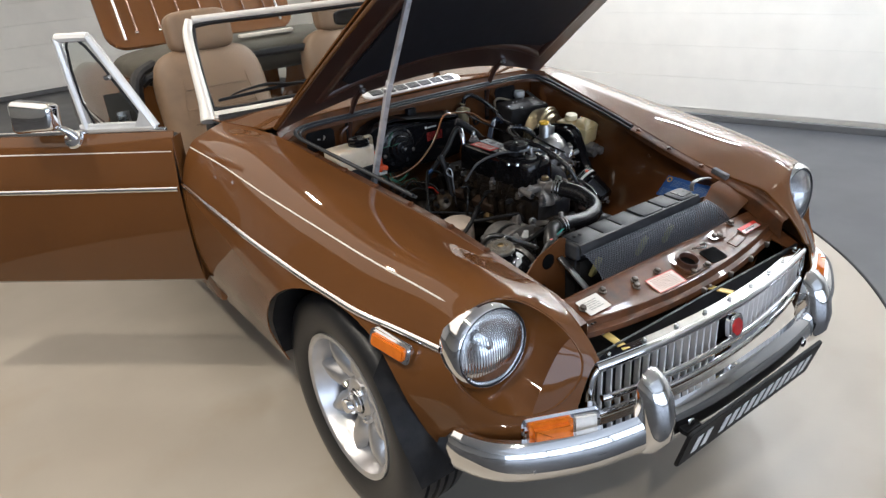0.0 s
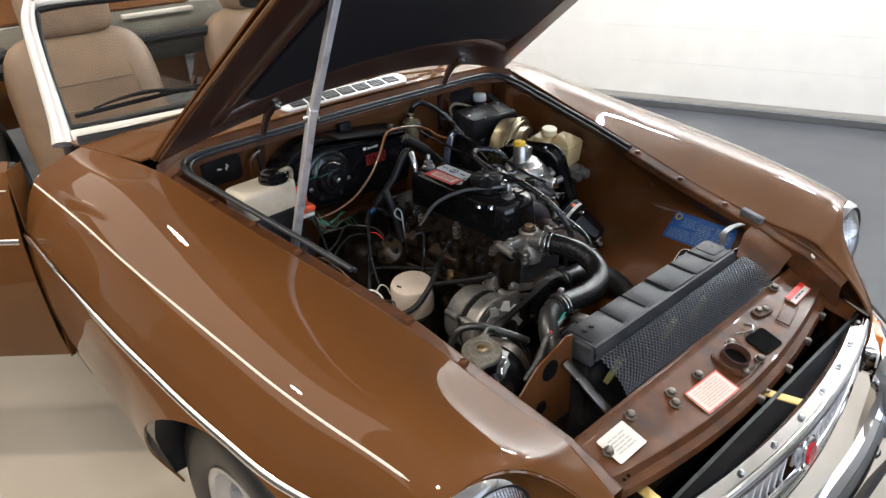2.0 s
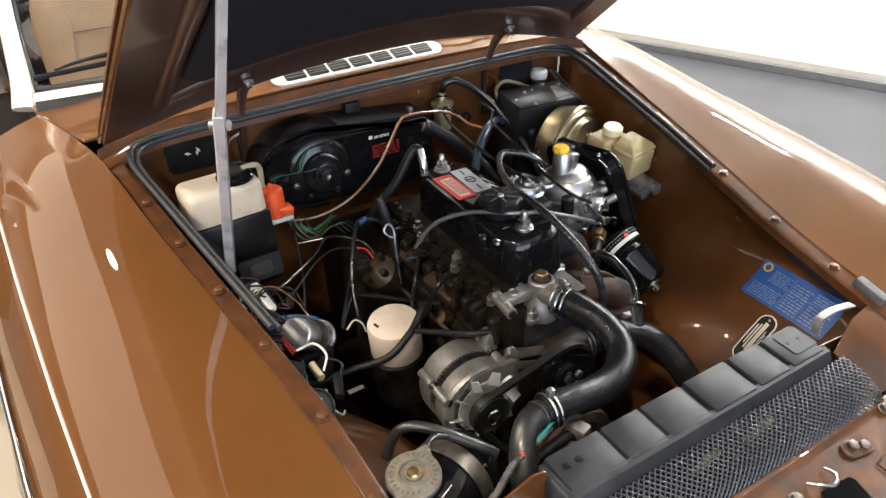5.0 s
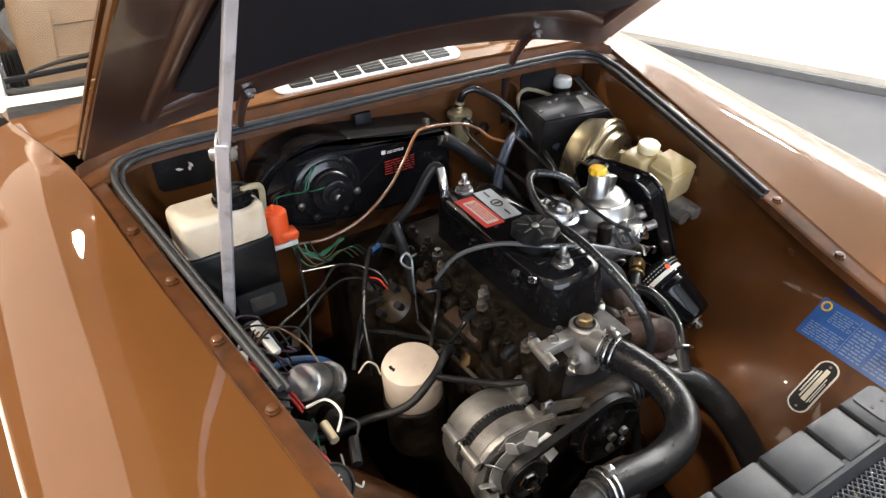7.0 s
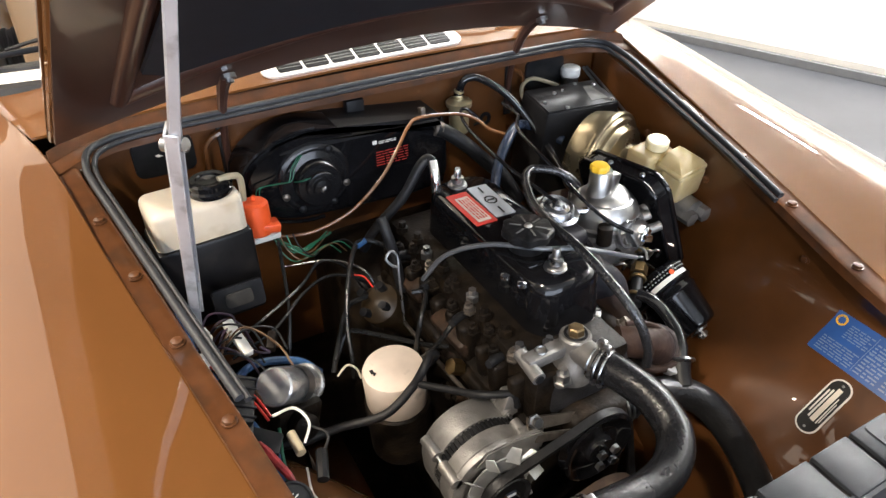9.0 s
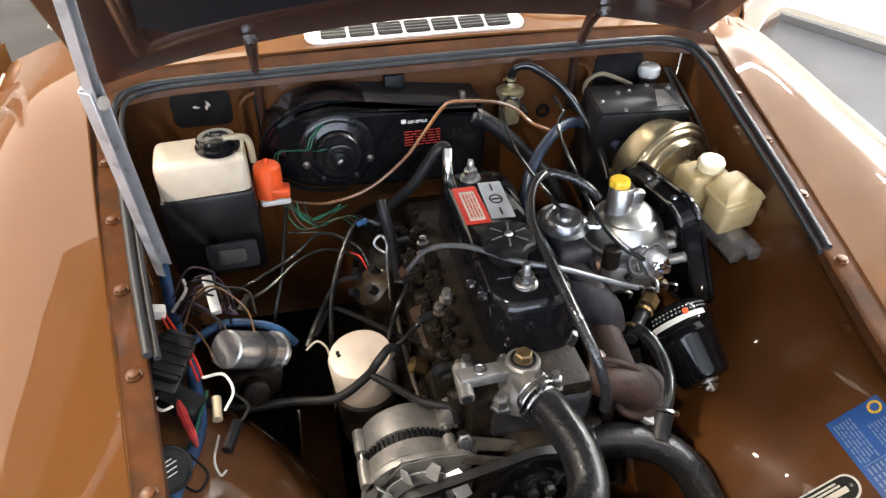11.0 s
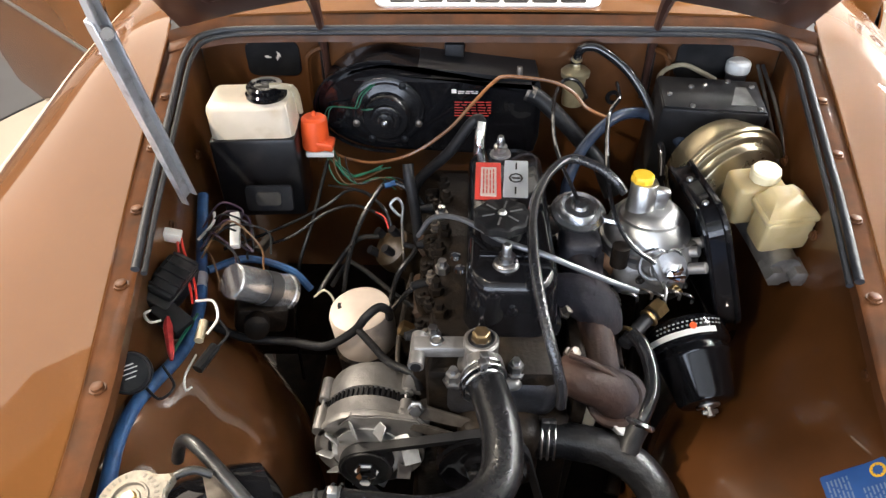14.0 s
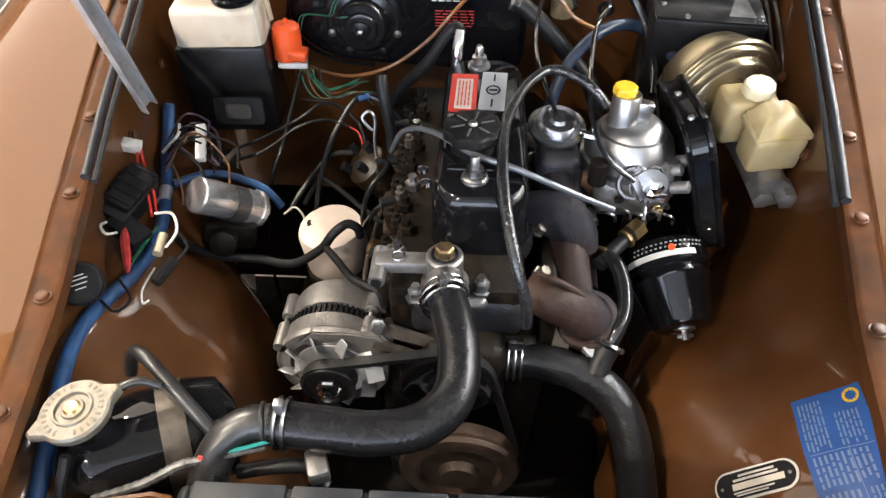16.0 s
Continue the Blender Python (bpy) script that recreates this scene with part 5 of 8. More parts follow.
part("gusset", thicken(bm, 0.003), BAY, rad, "brown folded gusset")
part("rubber_buffer", box((0.016, 0.050, 0.016), pose(0.392, -0.283, 0.703, 12, 0, -4), 0.003), material("grey_rubber", (0.10, 0.10, 0.105), 0.6, vary=0.3, scale=60), car, "grey rubber bonnet buffer")

# ---- engine ----
EX = 0.016
engine = part("engine_block", box((0.20, 0.46, 0.36), pose(EX - 0.01, 0.20, 0.43, 2), 0.02), GRIME, car, "oily dark four-cylinder engine block")
part("cylinder_head", box((0.155, 0.43, 0.085), pose(EX - 0.012, 0.195, 0.640, 1), 0.012), GRIME, engine)
# cast flank of the head: upright ribs, plug recesses and a ledge under them
rnd = random.Random(5)
for k in range(10):
    y = 0.012 + 0.0405 * k
    part("casting_rib", box((0.026, 0.017 + 0.006 * (k % 2), 0.080 - 0.012 * (k % 3)), pose(EX - 0.092 - 0.004 * (k % 2), y, 0.628, 0, -8, rnd.uniform(-4, 4)), 0.007, 3), GRIME, engine)
part("casting_ledge", box((0.034, 0.40, 0.022), pose(EX - 0.100, 0.195, 0.588, 0, 6, 0), 0.008, 3), GRIME, engine)
for k in range(8):
    y = 0.03 + 0.045 * k + 0.012 * rnd.random()
    part("casting_boss", lathe([(0.016, -0.01), (0.015, 0.006), (0.011, 0.009), (0.006, 0.010), (0.006, 0.016), (0.0, 0.017)], axis((EX - 0.110, y, 0.50 + 0.05 * rnd.random()), (EX - 0.3, y, 0.56)), 14), GRIME, engine)
for k in range(9):
    part("head_nut", lathe([(0.010, 0), (0.010, 0.010), (0.006, 0.011), (0.006, 0.020)], pose(EX - 0.082 + 0.006 * (k % 2), 0.03 + 0.042 * k, 0.682), 6), GRIME if k % 3 else STEEL, engine)


def rocker():
    bm = B()
    rows = []
    n = 28
    for j, (z, g) in enumerate([(0.672, 0.064), (0.678, 0.064), (0.680, 0.0585), (0.700, 0.0575), (0.738, 0.0555), (0.750, 0.0535), (0.757, 0.0495), (0.760, 0.043)]):
        hy = 0.169 - (0.064 - g) * 0.9
        row = []
        for x, y in rounded(2 * g, 2 * hy, min(0.035, g * 0.7), 7):
            row.append(Vector((0.028 + x, 0.202 + y, z)))
        rows.append(row + row[:1])
    add_grid(bm, rows)
    bmesh.ops.remove_doubles(bm, verts=bm.verts, dist=0.0003)
    top = [e for e in bm.edges if e.is_boundary and e.verts[0].co.z > 0.75]
    bmesh.ops.contextual_create(bm, geom=top)
    return bm


rk = part("rocker_cover", rocker(), BLACK, car, "glossy black rocker cover with stickers and oil cap")
part("cover_step", box((0.080, 0.012, 0.004), pose(0.028, 0.098, 0.7605), 0.0018), BLACK, rk)
SILVERST = material("silver_sticker", (0.52, 0.56, 0.62), 0.35, 0.3)
decal("red_sticker", 0.036, 0.096, frame3((0.001, 0.262, 0.7605), (1, -0.02, 0), (0, 0, 1)), REDST, rk, "red warning sticker with white print")
decal("sticker_panel", 0.074, 0.022, frame3((0.0015, 0.258, 0.7616), (0.02, 1, 0), (0, 0, 1)), PAPER, rk, "white print panel", 4, REDST, 0.08, None, 0.38)
decal("silver_sticker", 0.034, 0.096, frame3((0.040, 0.268, 0.7605), (1, -0.06, 0), (0, 0, 1)), SILVERST, rk, "silver sticker with dark emblem")
m = frame3((0.040, 0.268, 0.762), (1, -0.06, 0), (0, 0, 1))
part("emblem", torus(0.009, 0.0014, m @ Matrix.Diagonal((1, 1.25, 0.4, 1)), 8, 4), PLATE, rk)
for y in (0.032, -0.032):
    part("emblem_bar", box((0.0024, 0.018, 0.0006), m @ Matrix.Translation((0, y, 0))), PLATE, rk)
part("emblem_bar", box((0.012, 0.003, 0.0006), m), PLATE, rk)
capb = lathe([(0.026, 0.0), (0.026, 0.016), (0.031, 0.020), (0.035, 0.024), (0.035, 0.033), (0.032, 0.0355), (0.0, 0.0365)], pose(EX, 0.138, 0.757), 48)
for v in capb.verts:
    r = math.hypot(v.co.x - EX, v.co.y - 0.138)
    if r > 0.0295:
        a = math.atan2(v.co.y - 0.138, v.co.x - EX)
        k = 1 + 0.05 * math.cos(9 * a)
        v.co.x, v.co.y = EX + (v.co.x - EX) * k, 0.138 + (v.co.y - 0.138) * k
part("oil_cap", capb, SATIN, rk, "black scalloped oil filler cap")
part("cap_rivet", lathe([(0.006, 0), (0.004, 0.003), (0, 0.0035)], pose(EX, 0.138, 0.7935), 12), STEEL, rk)
CAPPRINT = material("cap_relief", (0.10, 0.10, 0.10), 0.4)
for k in range(6):
    a = 2 * math.pi * k / 6 + 0.3
    part("cap_relief", box((0.016, 0.0025, 0.0012), pose(EX + 0.018 * math.cos(a), 0.138 + 0.018 * math.sin(a), 0.7935, 0, 0, math.degrees(a)), 0.0005), CAPPRINT, rk)
for y in (0.335, 0.078):
    st = lathe([(0.016, 0), (0.016, 0.003), (0.013, 0.004), (0.015, 0.007), (0.013, 0.009), (0.010, 0.010), (0.010, 0.018), (0.0055, 0.019), (0.0055, 0.032), (0.004, 0.034)], pose(EX + 0.004, y, 0.757), 16)
    part("cover_nut", st, STEEL, rk, "chrome cover nut and washer")
part("breather_stub", tube([(-0.012, 0.348, 0.752), (-0.011, 0.352, 0.775), (-0.008, 0.366, 0.797)], 0.0085, 10, 5), CHROME, rk)
for x in (-0.035, 0.066):
    part("cover_stud", lathe([(0.007, 0), (0.006, 0.005), (0.0, 0.008)], pose(x, 0.075, 0.752), 10), CHROME, rk)
    part("cover_stud", lathe([(0.007, 0), (0.006, 0.005), (0.0, 0.008)], pose(x - 0.006, 0.105, 0.748), 10), CHROME, rk)

# thermostat housing
th = part("thermostat_housing", lathe([(0.028, -0.06), (0.027, -0.034), (0.021, -0.026), (0.0195, -0.004), (0.0205, -0.002), (0.0205, 0.005), (0.018, 0.008)], pose(-0.009, -0.008, 0.715), 28), ALLOY, car, "cast alloy thermostat housing")
BRASS = material("brass", (0.42, 0.30, 0.14), 0.35, 1.0, vary=0.2, scale=60)
part("plug_washer", torus(0.0135, 0.002, pose(-0.009, -0.008, 0.7235), 24, 6), SATIN, th)
part("plug", lathe([(0.0105, 0), (0.0105, 0.003), (0.0105, 0.010), (0.0085, 0.0115)], pose(-0.009, -0.008, 0.7225), 6), material("dull_brass", (0.26, 0.19, 0.10), 0.42, 0.9, vary=0.25, scale=70), th, "brass hexagon plug")
part("outlet", tube([(-0.009, -0.008, 0.703), (-0.007, -0.035, 0.706), (-0.005, -0.058, 0.708)], 0.0175, 16, 4), ALLOY, th)
part("ear", box((0.066, 0.021, 0.017), pose(-0.054, -0.006, 0.706, 0, 4, 5), 0.004, 2), ALLOY, th)
part("ear_tube", tube([(-0.082, -0.034, 0.702), (-0.080, 0.010, 0.708)], 0.0092, 14, 2), ALLOY, th)
part("ear_hole", lathe([(0.006, 0), (0.006, 0.002), (0, 0.002)], axis((-0.082, -0.0342, 0.702), (-0.082, -0.2, 0.70)), 12), SATIN, th)
part("ear_emblem", torus(0.007, 0.0015, pose(-0.060, -0.006, 0.7165), 16, 6), STEEL, th)
part("flange", box((0.086, 0.052, 0.018), pose(-0.003, -0.004, 0.662), 0.010, 3), ALLOY, th)
for x, y in ((-0.040, -0.028), (0.032, -0.012), (-0.02, 0.028)):
    part("flange_nut", lathe([(0.0125, 0), (0.0125, 0.003), (0.009, 0.003), (0.009, 0.014), (0.005, 0.015), (0.005, 0.022)], pose(x, y, 0.672), 6), STEEL, th)
part("head_front", box((0.145, 0.06, 0.075), pose(0.015, 0.005, 0.633), 0.024, 4), material("cleaned_casting", (0.035, 0.036, 0.042), 0.45, 0.4, vary=0.6, scale=26, bump=0.4, bump_scale=250, dirt=0.4, dirt_colour=(0.04, 0.035, 0.03)), engine)
part("water_pump", box((0.10, 0.08, 0.11), pose(0.015, -0.02, 0.56), 0.02, 3), GRIME, engine)

# top hose with clamps and the metal elbow into the radiator
HOSE = material("radiator_hose", (0.009, 0.009, 0.010), 0.27, spec=0.35, vary=0.3, scale=120, bump=0.22, bump_scale=260)
th_pts = [(-0.006, -0.052, 0.709), (0.004, -0.090, 0.709), (0.012, -0.128, 0.703), (0.008, -0.166, 0.690), (-0.018, -0.192, 0.681), (-0.060, -0.203, 0.679), (-0.105, -0.204, 0.684), (-0.158, -0.203, 0.690)]
hose = part("top_hose", tube(th_pts, 0.0208, 20, 14, True, 0.022, 2), HOSE, car, "black ribbed top radiator hose")


def clamp(p, q, r, parent, mat=STEEL):
    m = axis(p, q)
    for z in (-0.004, 0.004):
        part("hose_clamp", torus(r, 0.0017, m @ Matrix.Translation((0, 0, z)), 28, 6), mat, parent)
    part("clamp_screw", box((0.009, 0.016, 0.010), m @ Matrix.Translation((0, r + 0.004, 0)), 0.002), mat, parent)


clamp(th_pts[0], th_pts[1], 0.0235, hose)
clamp((-0.008, -0.062, 0.709), th_pts[1], 0.0235, hose)
clamp((-0.146, -0.203, 0.6885), (-0.2, -0.203, 0.69), 0.0235, hose)
DARKSTEEL = material("dark_steel_pipe", (0.07, 0.07, 0.07), 0.34, 0.75, vary=0.35, scale=50, rough_vary=0.1)
part("elbow_pipe", tube([(-0.156, -0.203, 0.690), (-0.178, -0.207, 0.690), (-0.196, -0.219, 0.683), (-0.209, -0.236, 0.664), (-0.215, -0.256, 0.63)], [0.0175, 0.017, 0.017, 0.018, 0.020], 16, 8), DARKSTEEL, hose, "dark steel elbow pipe")
part("pipe_bead", torus(0.0178, 0.0022, axis((-0.163, -0.204, 0.690), (-0.18, -0.2075, 0.690)), 24, 8), DARKSTEEL, hose)
part("overflow_pipe", tube([(-0.338, -0.120, 0.640), (-0.328, -0.121, 0.668), (-0.315, -0.127, 0.685), (-0.297, -0.139, 0.689), (-0.272, -0.158, 0.680), (-0.245, -0.178, 0.665), (-0.220, -0.196, 0.648)], 0.0068, 12, 8), DARKSTEEL, hose, "dark steel pipe")
part("vent_tube", tube([(-0.322, -0.192, 0.688), (-0.308, -0.176, 0.694), (-0.292, -0.167, 0.693), (-0.276, -0.166, 0.684)], 0.0042, 10, 8), DARKSTEEL, hose, "thin grey vent tube")
part("tube_clip", tube([(-0.318, -0.190, 0.6945), (-0.314, -0.184, 0.6975), (-0.307, -0.186, 0.700)], 0.0014, 6, 4), STEEL, hose)
SPIRAL = material("spiral_wrap", (0.10, 0.10, 0.10), 0.4, 0.3, vary=0.6, scale=140)
part("wrapped_wire", tube([(-0.158, -0.225, 0.683), (-0.205, -0.238, 0.682), (-0.232, -0.243, 0.677), (-0.264, -0.258, 0.668), (-0.310, -0.268, 0.655)], [0.002, 0.003, 0.004, 0.004, 0.003], 8, 10, True, 0.25, 2), SPIRAL, hose)
TEAL = material("teal_wire", (0.02, 0.22, 0.20), 0.4)
part("teal_wire", tube([(-0.150, -0.221, 0.690), (-0.175, -0.229, 0.688), (-0.205, -0.236, 0.684)], 0.002, 6, 5), TEAL, hose)
part("red_joint", tube([(-0.205, -0.236, 0.684), (-0.215, -0.239, 0.683)], 0.003, 6, 2), REDST, hose)

# expansion tank with pressure cap, lying in the front corner
tank = part("expansion_tank", tube([(-0.350, -0.215, 0.600), (-0.345, -0.210, 0.610), (-0.31, -0.190, 0.606), (-0.262, -0.165, 0.600), (-0.235, -0.150, 0.597), (-0.230, -0.147, 0.596)], [0.02, 0.050, 0.058, 0.060, 0.052, 0.02], 28, 6), BLACK, car, "glossy black header tank with steel strap")
part("strap", tube([(-0.290, -0.179, 0.604), (-0.268, -0.168, 0.601)], 0.0608, 32, 2, False), DULL, tank, "grey steel strap")
part("neck", lathe([(0.022, -0.05), (0.022, 0.0), (0.028, 0.004)], axis((-0.338, -0.206, 0.683), (-0.342, -0.215, 0.8)), 20), BLACK, tank)
CAPM = material("worn_cap", (0.20, 0.185, 0.155), 0.5, 0.6, vary=0.25, scale=90, bump=0.4, bump_scale=260, dirt=0.35, dirt_colour=(0.22, 0.18, 0.12), dirt_scale=60)
cb = lathe([(0.031, 0.0), (0.0325, 0.003), (0.0325, 0.009), (0.0305, 0.0115), (0.019, 0.0125), (0.018, 0.0145), (0.0165, 0.0145), (0.0155, 0.0115), (0.011, 0.0115), (0.010, 0.014), (0.0, 0.0145)], Matrix(), 48)
CAPMARK = material("cap_relief_dark", (0.12, 0.11, 0.09), 0.5, 0.4)
for v in cb.verts:
    r = math.hypot(v.co.x, v.co.y)
    if r > 0.022:
        k = 1 + 0.36 * max(0.0, math.cos(2 * math.atan2(v.co.y, v.co.x) - 2.2)) ** 12
        v.co.x, v.co.y = v.co.x * k, v.co.y * k
put(cb, cb.verts, axis((-0.340, -0.203, 0.686), (-0.344, -0.212, 0.8)))
part("pressure_cap", cb, CAPM, tank, "worn metal pressure cap")
for k in range(26):
    if k % 13 > 1:
        a = 2 * math.pi * k / 26 + 0.4
        part("cap_print", box((0.0022, 0.0046, 0.0006), axis((-0.340, -0.203, 0.686), (-0.344, -0.212, 0.8)) @ Matrix.Rotation(a, 4, "Z") @ Matrix.Translation((0, 0.0255, 0.0122))), CAPMARK, tank, smooth=False)
part("cap_button", lathe([(0.008, 0.014), (0.006, 0.017), (0, 0.0175)], axis((-0.340, -0.203, 0.686), (-0.344, -0.212, 0.8)), 16), BRASS, tank)
part("drain_tube", tube([(-0.345, -0.235, 0.668), (-0.352, -0.262, 0.63), (-0.330, -0.285, 0.60), (-0.28, -0.285, 0.59)], 0.005, 8, 8), RUBBER, tank)

# alternator
FANZ = material("bright_zinc", (0.66, 0.67, 0.68), 0.3, 0.7, vary=0.15, scale=50)
ax = (-0.143, 0.562)
ALT = Matrix(((1, 0, 0, ax[0]), (0, 0, 1, 0.0), (0, -1, 0, ax[1]), (0, 0, 0, 1)))
# z of the lathe runs along +y
alt = part("alternator", lathe([(0.03, -0.036), (0.050, -0.038), (0.052, -0.046), (0.067, -0.046), (0.0685, -0.044), (0.0685, -0.038), (0.066, -0.035), (0.066, -0.014), (0.063, -0.013)], ALT, 56), ALLOY, car, "grey cast alloy alternator")
part("stator", lathe([(0.0615, -0.016), (0.0615, 0.003)], ALT, 60, False), SATIN, alt, "black laminated stator ring")
for k in range(30):
    a = math.pi * (k / 30) + 0.05
    part("lamination", box((0.003, 0.017, 0.004), pose(ax[0] - 0.0622 * math.cos(a), -0.0062, ax[1] + 0.0622 * math.sin(a), 0, -90 + math.degrees(a), 0), 0), SATIN, alt, smooth=False)
part("rear_shell", lathe([(0.063, 0.001), (0.066, 0.002), (0.066, 0.030), (0.061, 0.044), (0.040, 0.052)], ALT, 56), ALLOY, alt)
part("front_plate", extrude_poly([(-0.055, 0.0), (-0.04, 0.018), (0.0, 0.022), (0.040, 0.018), (0.050, 0.006), (0.046, -0.012), (0.02, -0.02), (-0.03, -0.014)], 0.007, frame3((ax[0] + 0.020, -0.041, ax[1] + 0.046), (1, 0, -0.06), (0, -1, 0)), 0.002), ALLOY, alt)
for dx, dz in ((-0.060, 0.034), (0.045, 0.052)):
    part("bolt_lug", tube([(ax[0] + dx, -0.046, ax[1] + dz), (ax[0] + dx, -0.012, ax[1] + dz)], 0.008, 10, 2), ALLOY, alt)
    part("bolt_lug", tube([(ax[0] + dx, 0.001, ax[1] + dz), (ax[0] + dx, 0.034, ax[1] + dz)], 0.008, 10, 2), ALLOY, alt)
    part("through_bolt", tube([(ax[0] + dx, -0.012, ax[1] + dz), (ax[0] + dx, 0.001, ax[1] + dz)], 0.0035, 8, 2), STEEL, alt)
part("mount_ear", box((0.038, 0.024, 0.036), pose(-0.084, 0.016, 0.622, 0, 18, 0), 0.006, 2), ALLOY, alt)
part("mount_ear", box((0.040, 0.012, 0.024), pose(-0.088, -0.032, 0.608, 0, 10, 0), 0.004), ALLOY, alt)
for k in range(10):
    a = 2 * math.pi * k / 10
    part("fan_blade", box((0.021, 0.020, 0.0018), pose(ax[0], -0.053, ax[1]) @ Matrix.Rotation(a, 4, "Y") @ pose(0.052, 0, 0, 0, 0, 0) @ pose(0, 0, 0, 35, 0, 20), 0.0006, 1), FANZ, alt)
part("fan_disc", lathe([(0.02, -0.051), (0.046, -0.050), (0.046, -0.048)], ALT, 36), FANZ, alt)
part("pulley", lathe([(0.010, -0.072), (0.026, -0.071), (0.031, -0.075), (0.032, -0.073), (0.026, -0.067), (0.032, -0.060), (0.032, -0.057), (0.01, -0.055)], ALT, 36), SATIN, alt, "black V-belt pulley")
part("pulley_nut", lathe([(0.016, -0.074), (0.015, -0.077), (0.012, -0.077), (0.012, -0.085), (0.007, -0.087), (0.007, -0.092)], ALT, 6), CHROME, alt)
part("bracket", extrude_poly([(-0.01, -0.009), (0.10, -0.005), (0.10, 0.005), (-0.01, 0.009)], 0.005, frame3((-0.082, -0.030, 0.622), (1, -0.1, -0.25), (0, -1, 0.5)), 0.001), DULL, alt, "slotted steel adjusting bracket")
part("bracket", extrude_poly([(-0.01, -0.006), (0.11, -0.004), (0.11, 0.004), (-0.01, 0.006)], 0.005, frame3((-0.080, -0.045, 0.610), (1, -0.05, -0.35), (0, -1, 0.4)), 0.001), DULL, alt)
for x, y, z in ((-0.084, -0.034, 0.630), (-0.03, -0.05, 0.585), (0.018, -0.055, 0.575)):
    part("bracket_bolt", lathe([(0.010, 0), (0.010, 0.004), (0.007, 0.005), (0.007, 0.012)], axis((x, y, z), (x, y - 0.1, z + 0.05)), 6), BRASS if x > -0.05 else STEEL, alt)

# pulleys and belt
PM = Matrix(((1, 0, 0, -0.004), (0, 0, 1, 0), (0, -1, 0, 0.572), (0, 0, 0, 1)))
pp = part("pump_pulley", lathe([(0.008, -0.080), (0.020, -0.080), (0.022, -0.072), (0.042, -0.070), (0.052, -0.076), (0.056, -0.074), (0.049, -0.067), (0.056, -0.060), (0.052, -0.056), (0.02, -0.05)], PM, 48), BLACK, car, "black water pump pulley")
for k in range(4):
    a = math.pi / 4 + math.pi / 2 * k
    part("pulley_bolt", lathe([(0.007, 0), (0.007, 0.006), (0.004, 0.007)], axis((-0.004 + 0.015 * math.cos(a), -0.088, 0.572 + 0.015 * math.sin(a)), (-0.004 + 0.015 * math.cos(a), -0.2, 0.572 + 0.015 * math.sin(a))), 6), STEEL, pp)
CM = Matrix(((1, 0, 0, 0.012), (0, 0, 1, 0), (0, -1, 0, 0.415), (0, 0, 0, 1)))
RUST = material("rusty_damper", (0.07, 0.045, 0.03), 0.6, 0.4, vary=0.4, scale=40, bump=0.4, bump_scale=200)
part("crank_pulley", lathe([(0.012, -0.105), (0.022, -0.105), (0.026, -0.094), (0.050, -0.092), (0.056, -0.098), (0.075, -0.096), (0.078, -0.090), (0.070, -0.080), (0.078, -0.070), (0.04, -0.06)], CM, 48), RUST, car, "rusty crankshaft pulley")


def belt(c, r, w, y):
    """A loop of belt round pulleys (x, z, radius), listed anticlockwise seen from the front."""
    bm = B()
    n = len(c)
    segs = []
    for i in range(n):
        (x0, z0, r0), (x1, z1, r1) = c[i], c[(i + 1) % n]
        d = math.hypot(x1 - x0, z1 - z0)
        th = math.atan2(z1 - z0, x1 - x0)
        ph = math.asin((r0 - r1) / d)
        segs.append((th - math.pi / 2 + ph, i, (i + 1) % n))
    pts = []
    for k in range(n):
        a_in = segs[k - 1][0]
        a_out = segs[k][0]
        while a_out < a_in:
            a_out += 2 * math.pi
        x0, z0, r0 = c[k]
        for t in np.linspace(a_in, a_out, 14):
            pts.append((x0 + r0 * math.cos(t), z0 + r0 * math.sin(t), math.cos(t), math.sin(t)))
    rows = [[Vector((x + cx * r, y - w, z + cz * r)), Vector((x + cx * r, y + w, z + cz * r)), Vector((x - cx * r, y + w * 0.7, z - cz * r)), Vector((x - cx * r, y - w * 0.7, z - cz * r)), Vector((x + cx * r, y - w, z + cz * r))] for x, z, cx, cz in pts]
    add_grid(bm, rows + rows[:1])
    return bm


part("fan_belt", belt([(0.012, 0.415, 0.074), (-0.004, 0.572, 0.0535), (ax[0], ax[1], 0.030)], 0.0045, 0.006, -0.0675), RUBBER, car, "black fan belt")

# oil filter, distributor, coil
OFW = material("filter_white", (0.62, 0.53, 0.45), 0.45, vary=0.06, scale=40, dirt=0.12, dirt_colour=(0.25, 0.2, 0.16), dirt_scale=22)
of = part("oil_filter", lathe([(0.044, -0.066), (0.0465, -0.062), (0.0465, -0.004), (0.044, 0.003), (0.034, 0.006), (0.0, 0.007)], axis((-0.182, 0.172, 0.592), (-0.195, 0.160, 0.75)), 40), OFW, car, "cream-white spin-on oil filter")
part("paint_chip", box((0.005, 0.008, 0.001), pose(-0.213, 0.178, 0.5965), 0.0), PLATE, of, smooth=False)
part("paint_chip", box((0.006, 0.003, 0.001), pose(-0.2115, 0.172, 0.5965, 0, 0, 40), 0.0), PLATE, of, smooth=False)
part("filter_head", lathe([(0.050, -0.17), (0.050, -0.068), (0.046, -0.064)], axis((-0.182, 0.172, 0.592), (-0.195, 0.160, 0.75)), 28), GRIME, of)
COILM = material("coil_can", (0.70, 0.71, 0.74), 0.26, 0.75, vary=0.12, scale=35, dirt=0.2, dirt_colour=(0.35, 0.33, 0.3), dirt_scale=30)
c0 = Vector((-0.355, 0.158, 0.657))
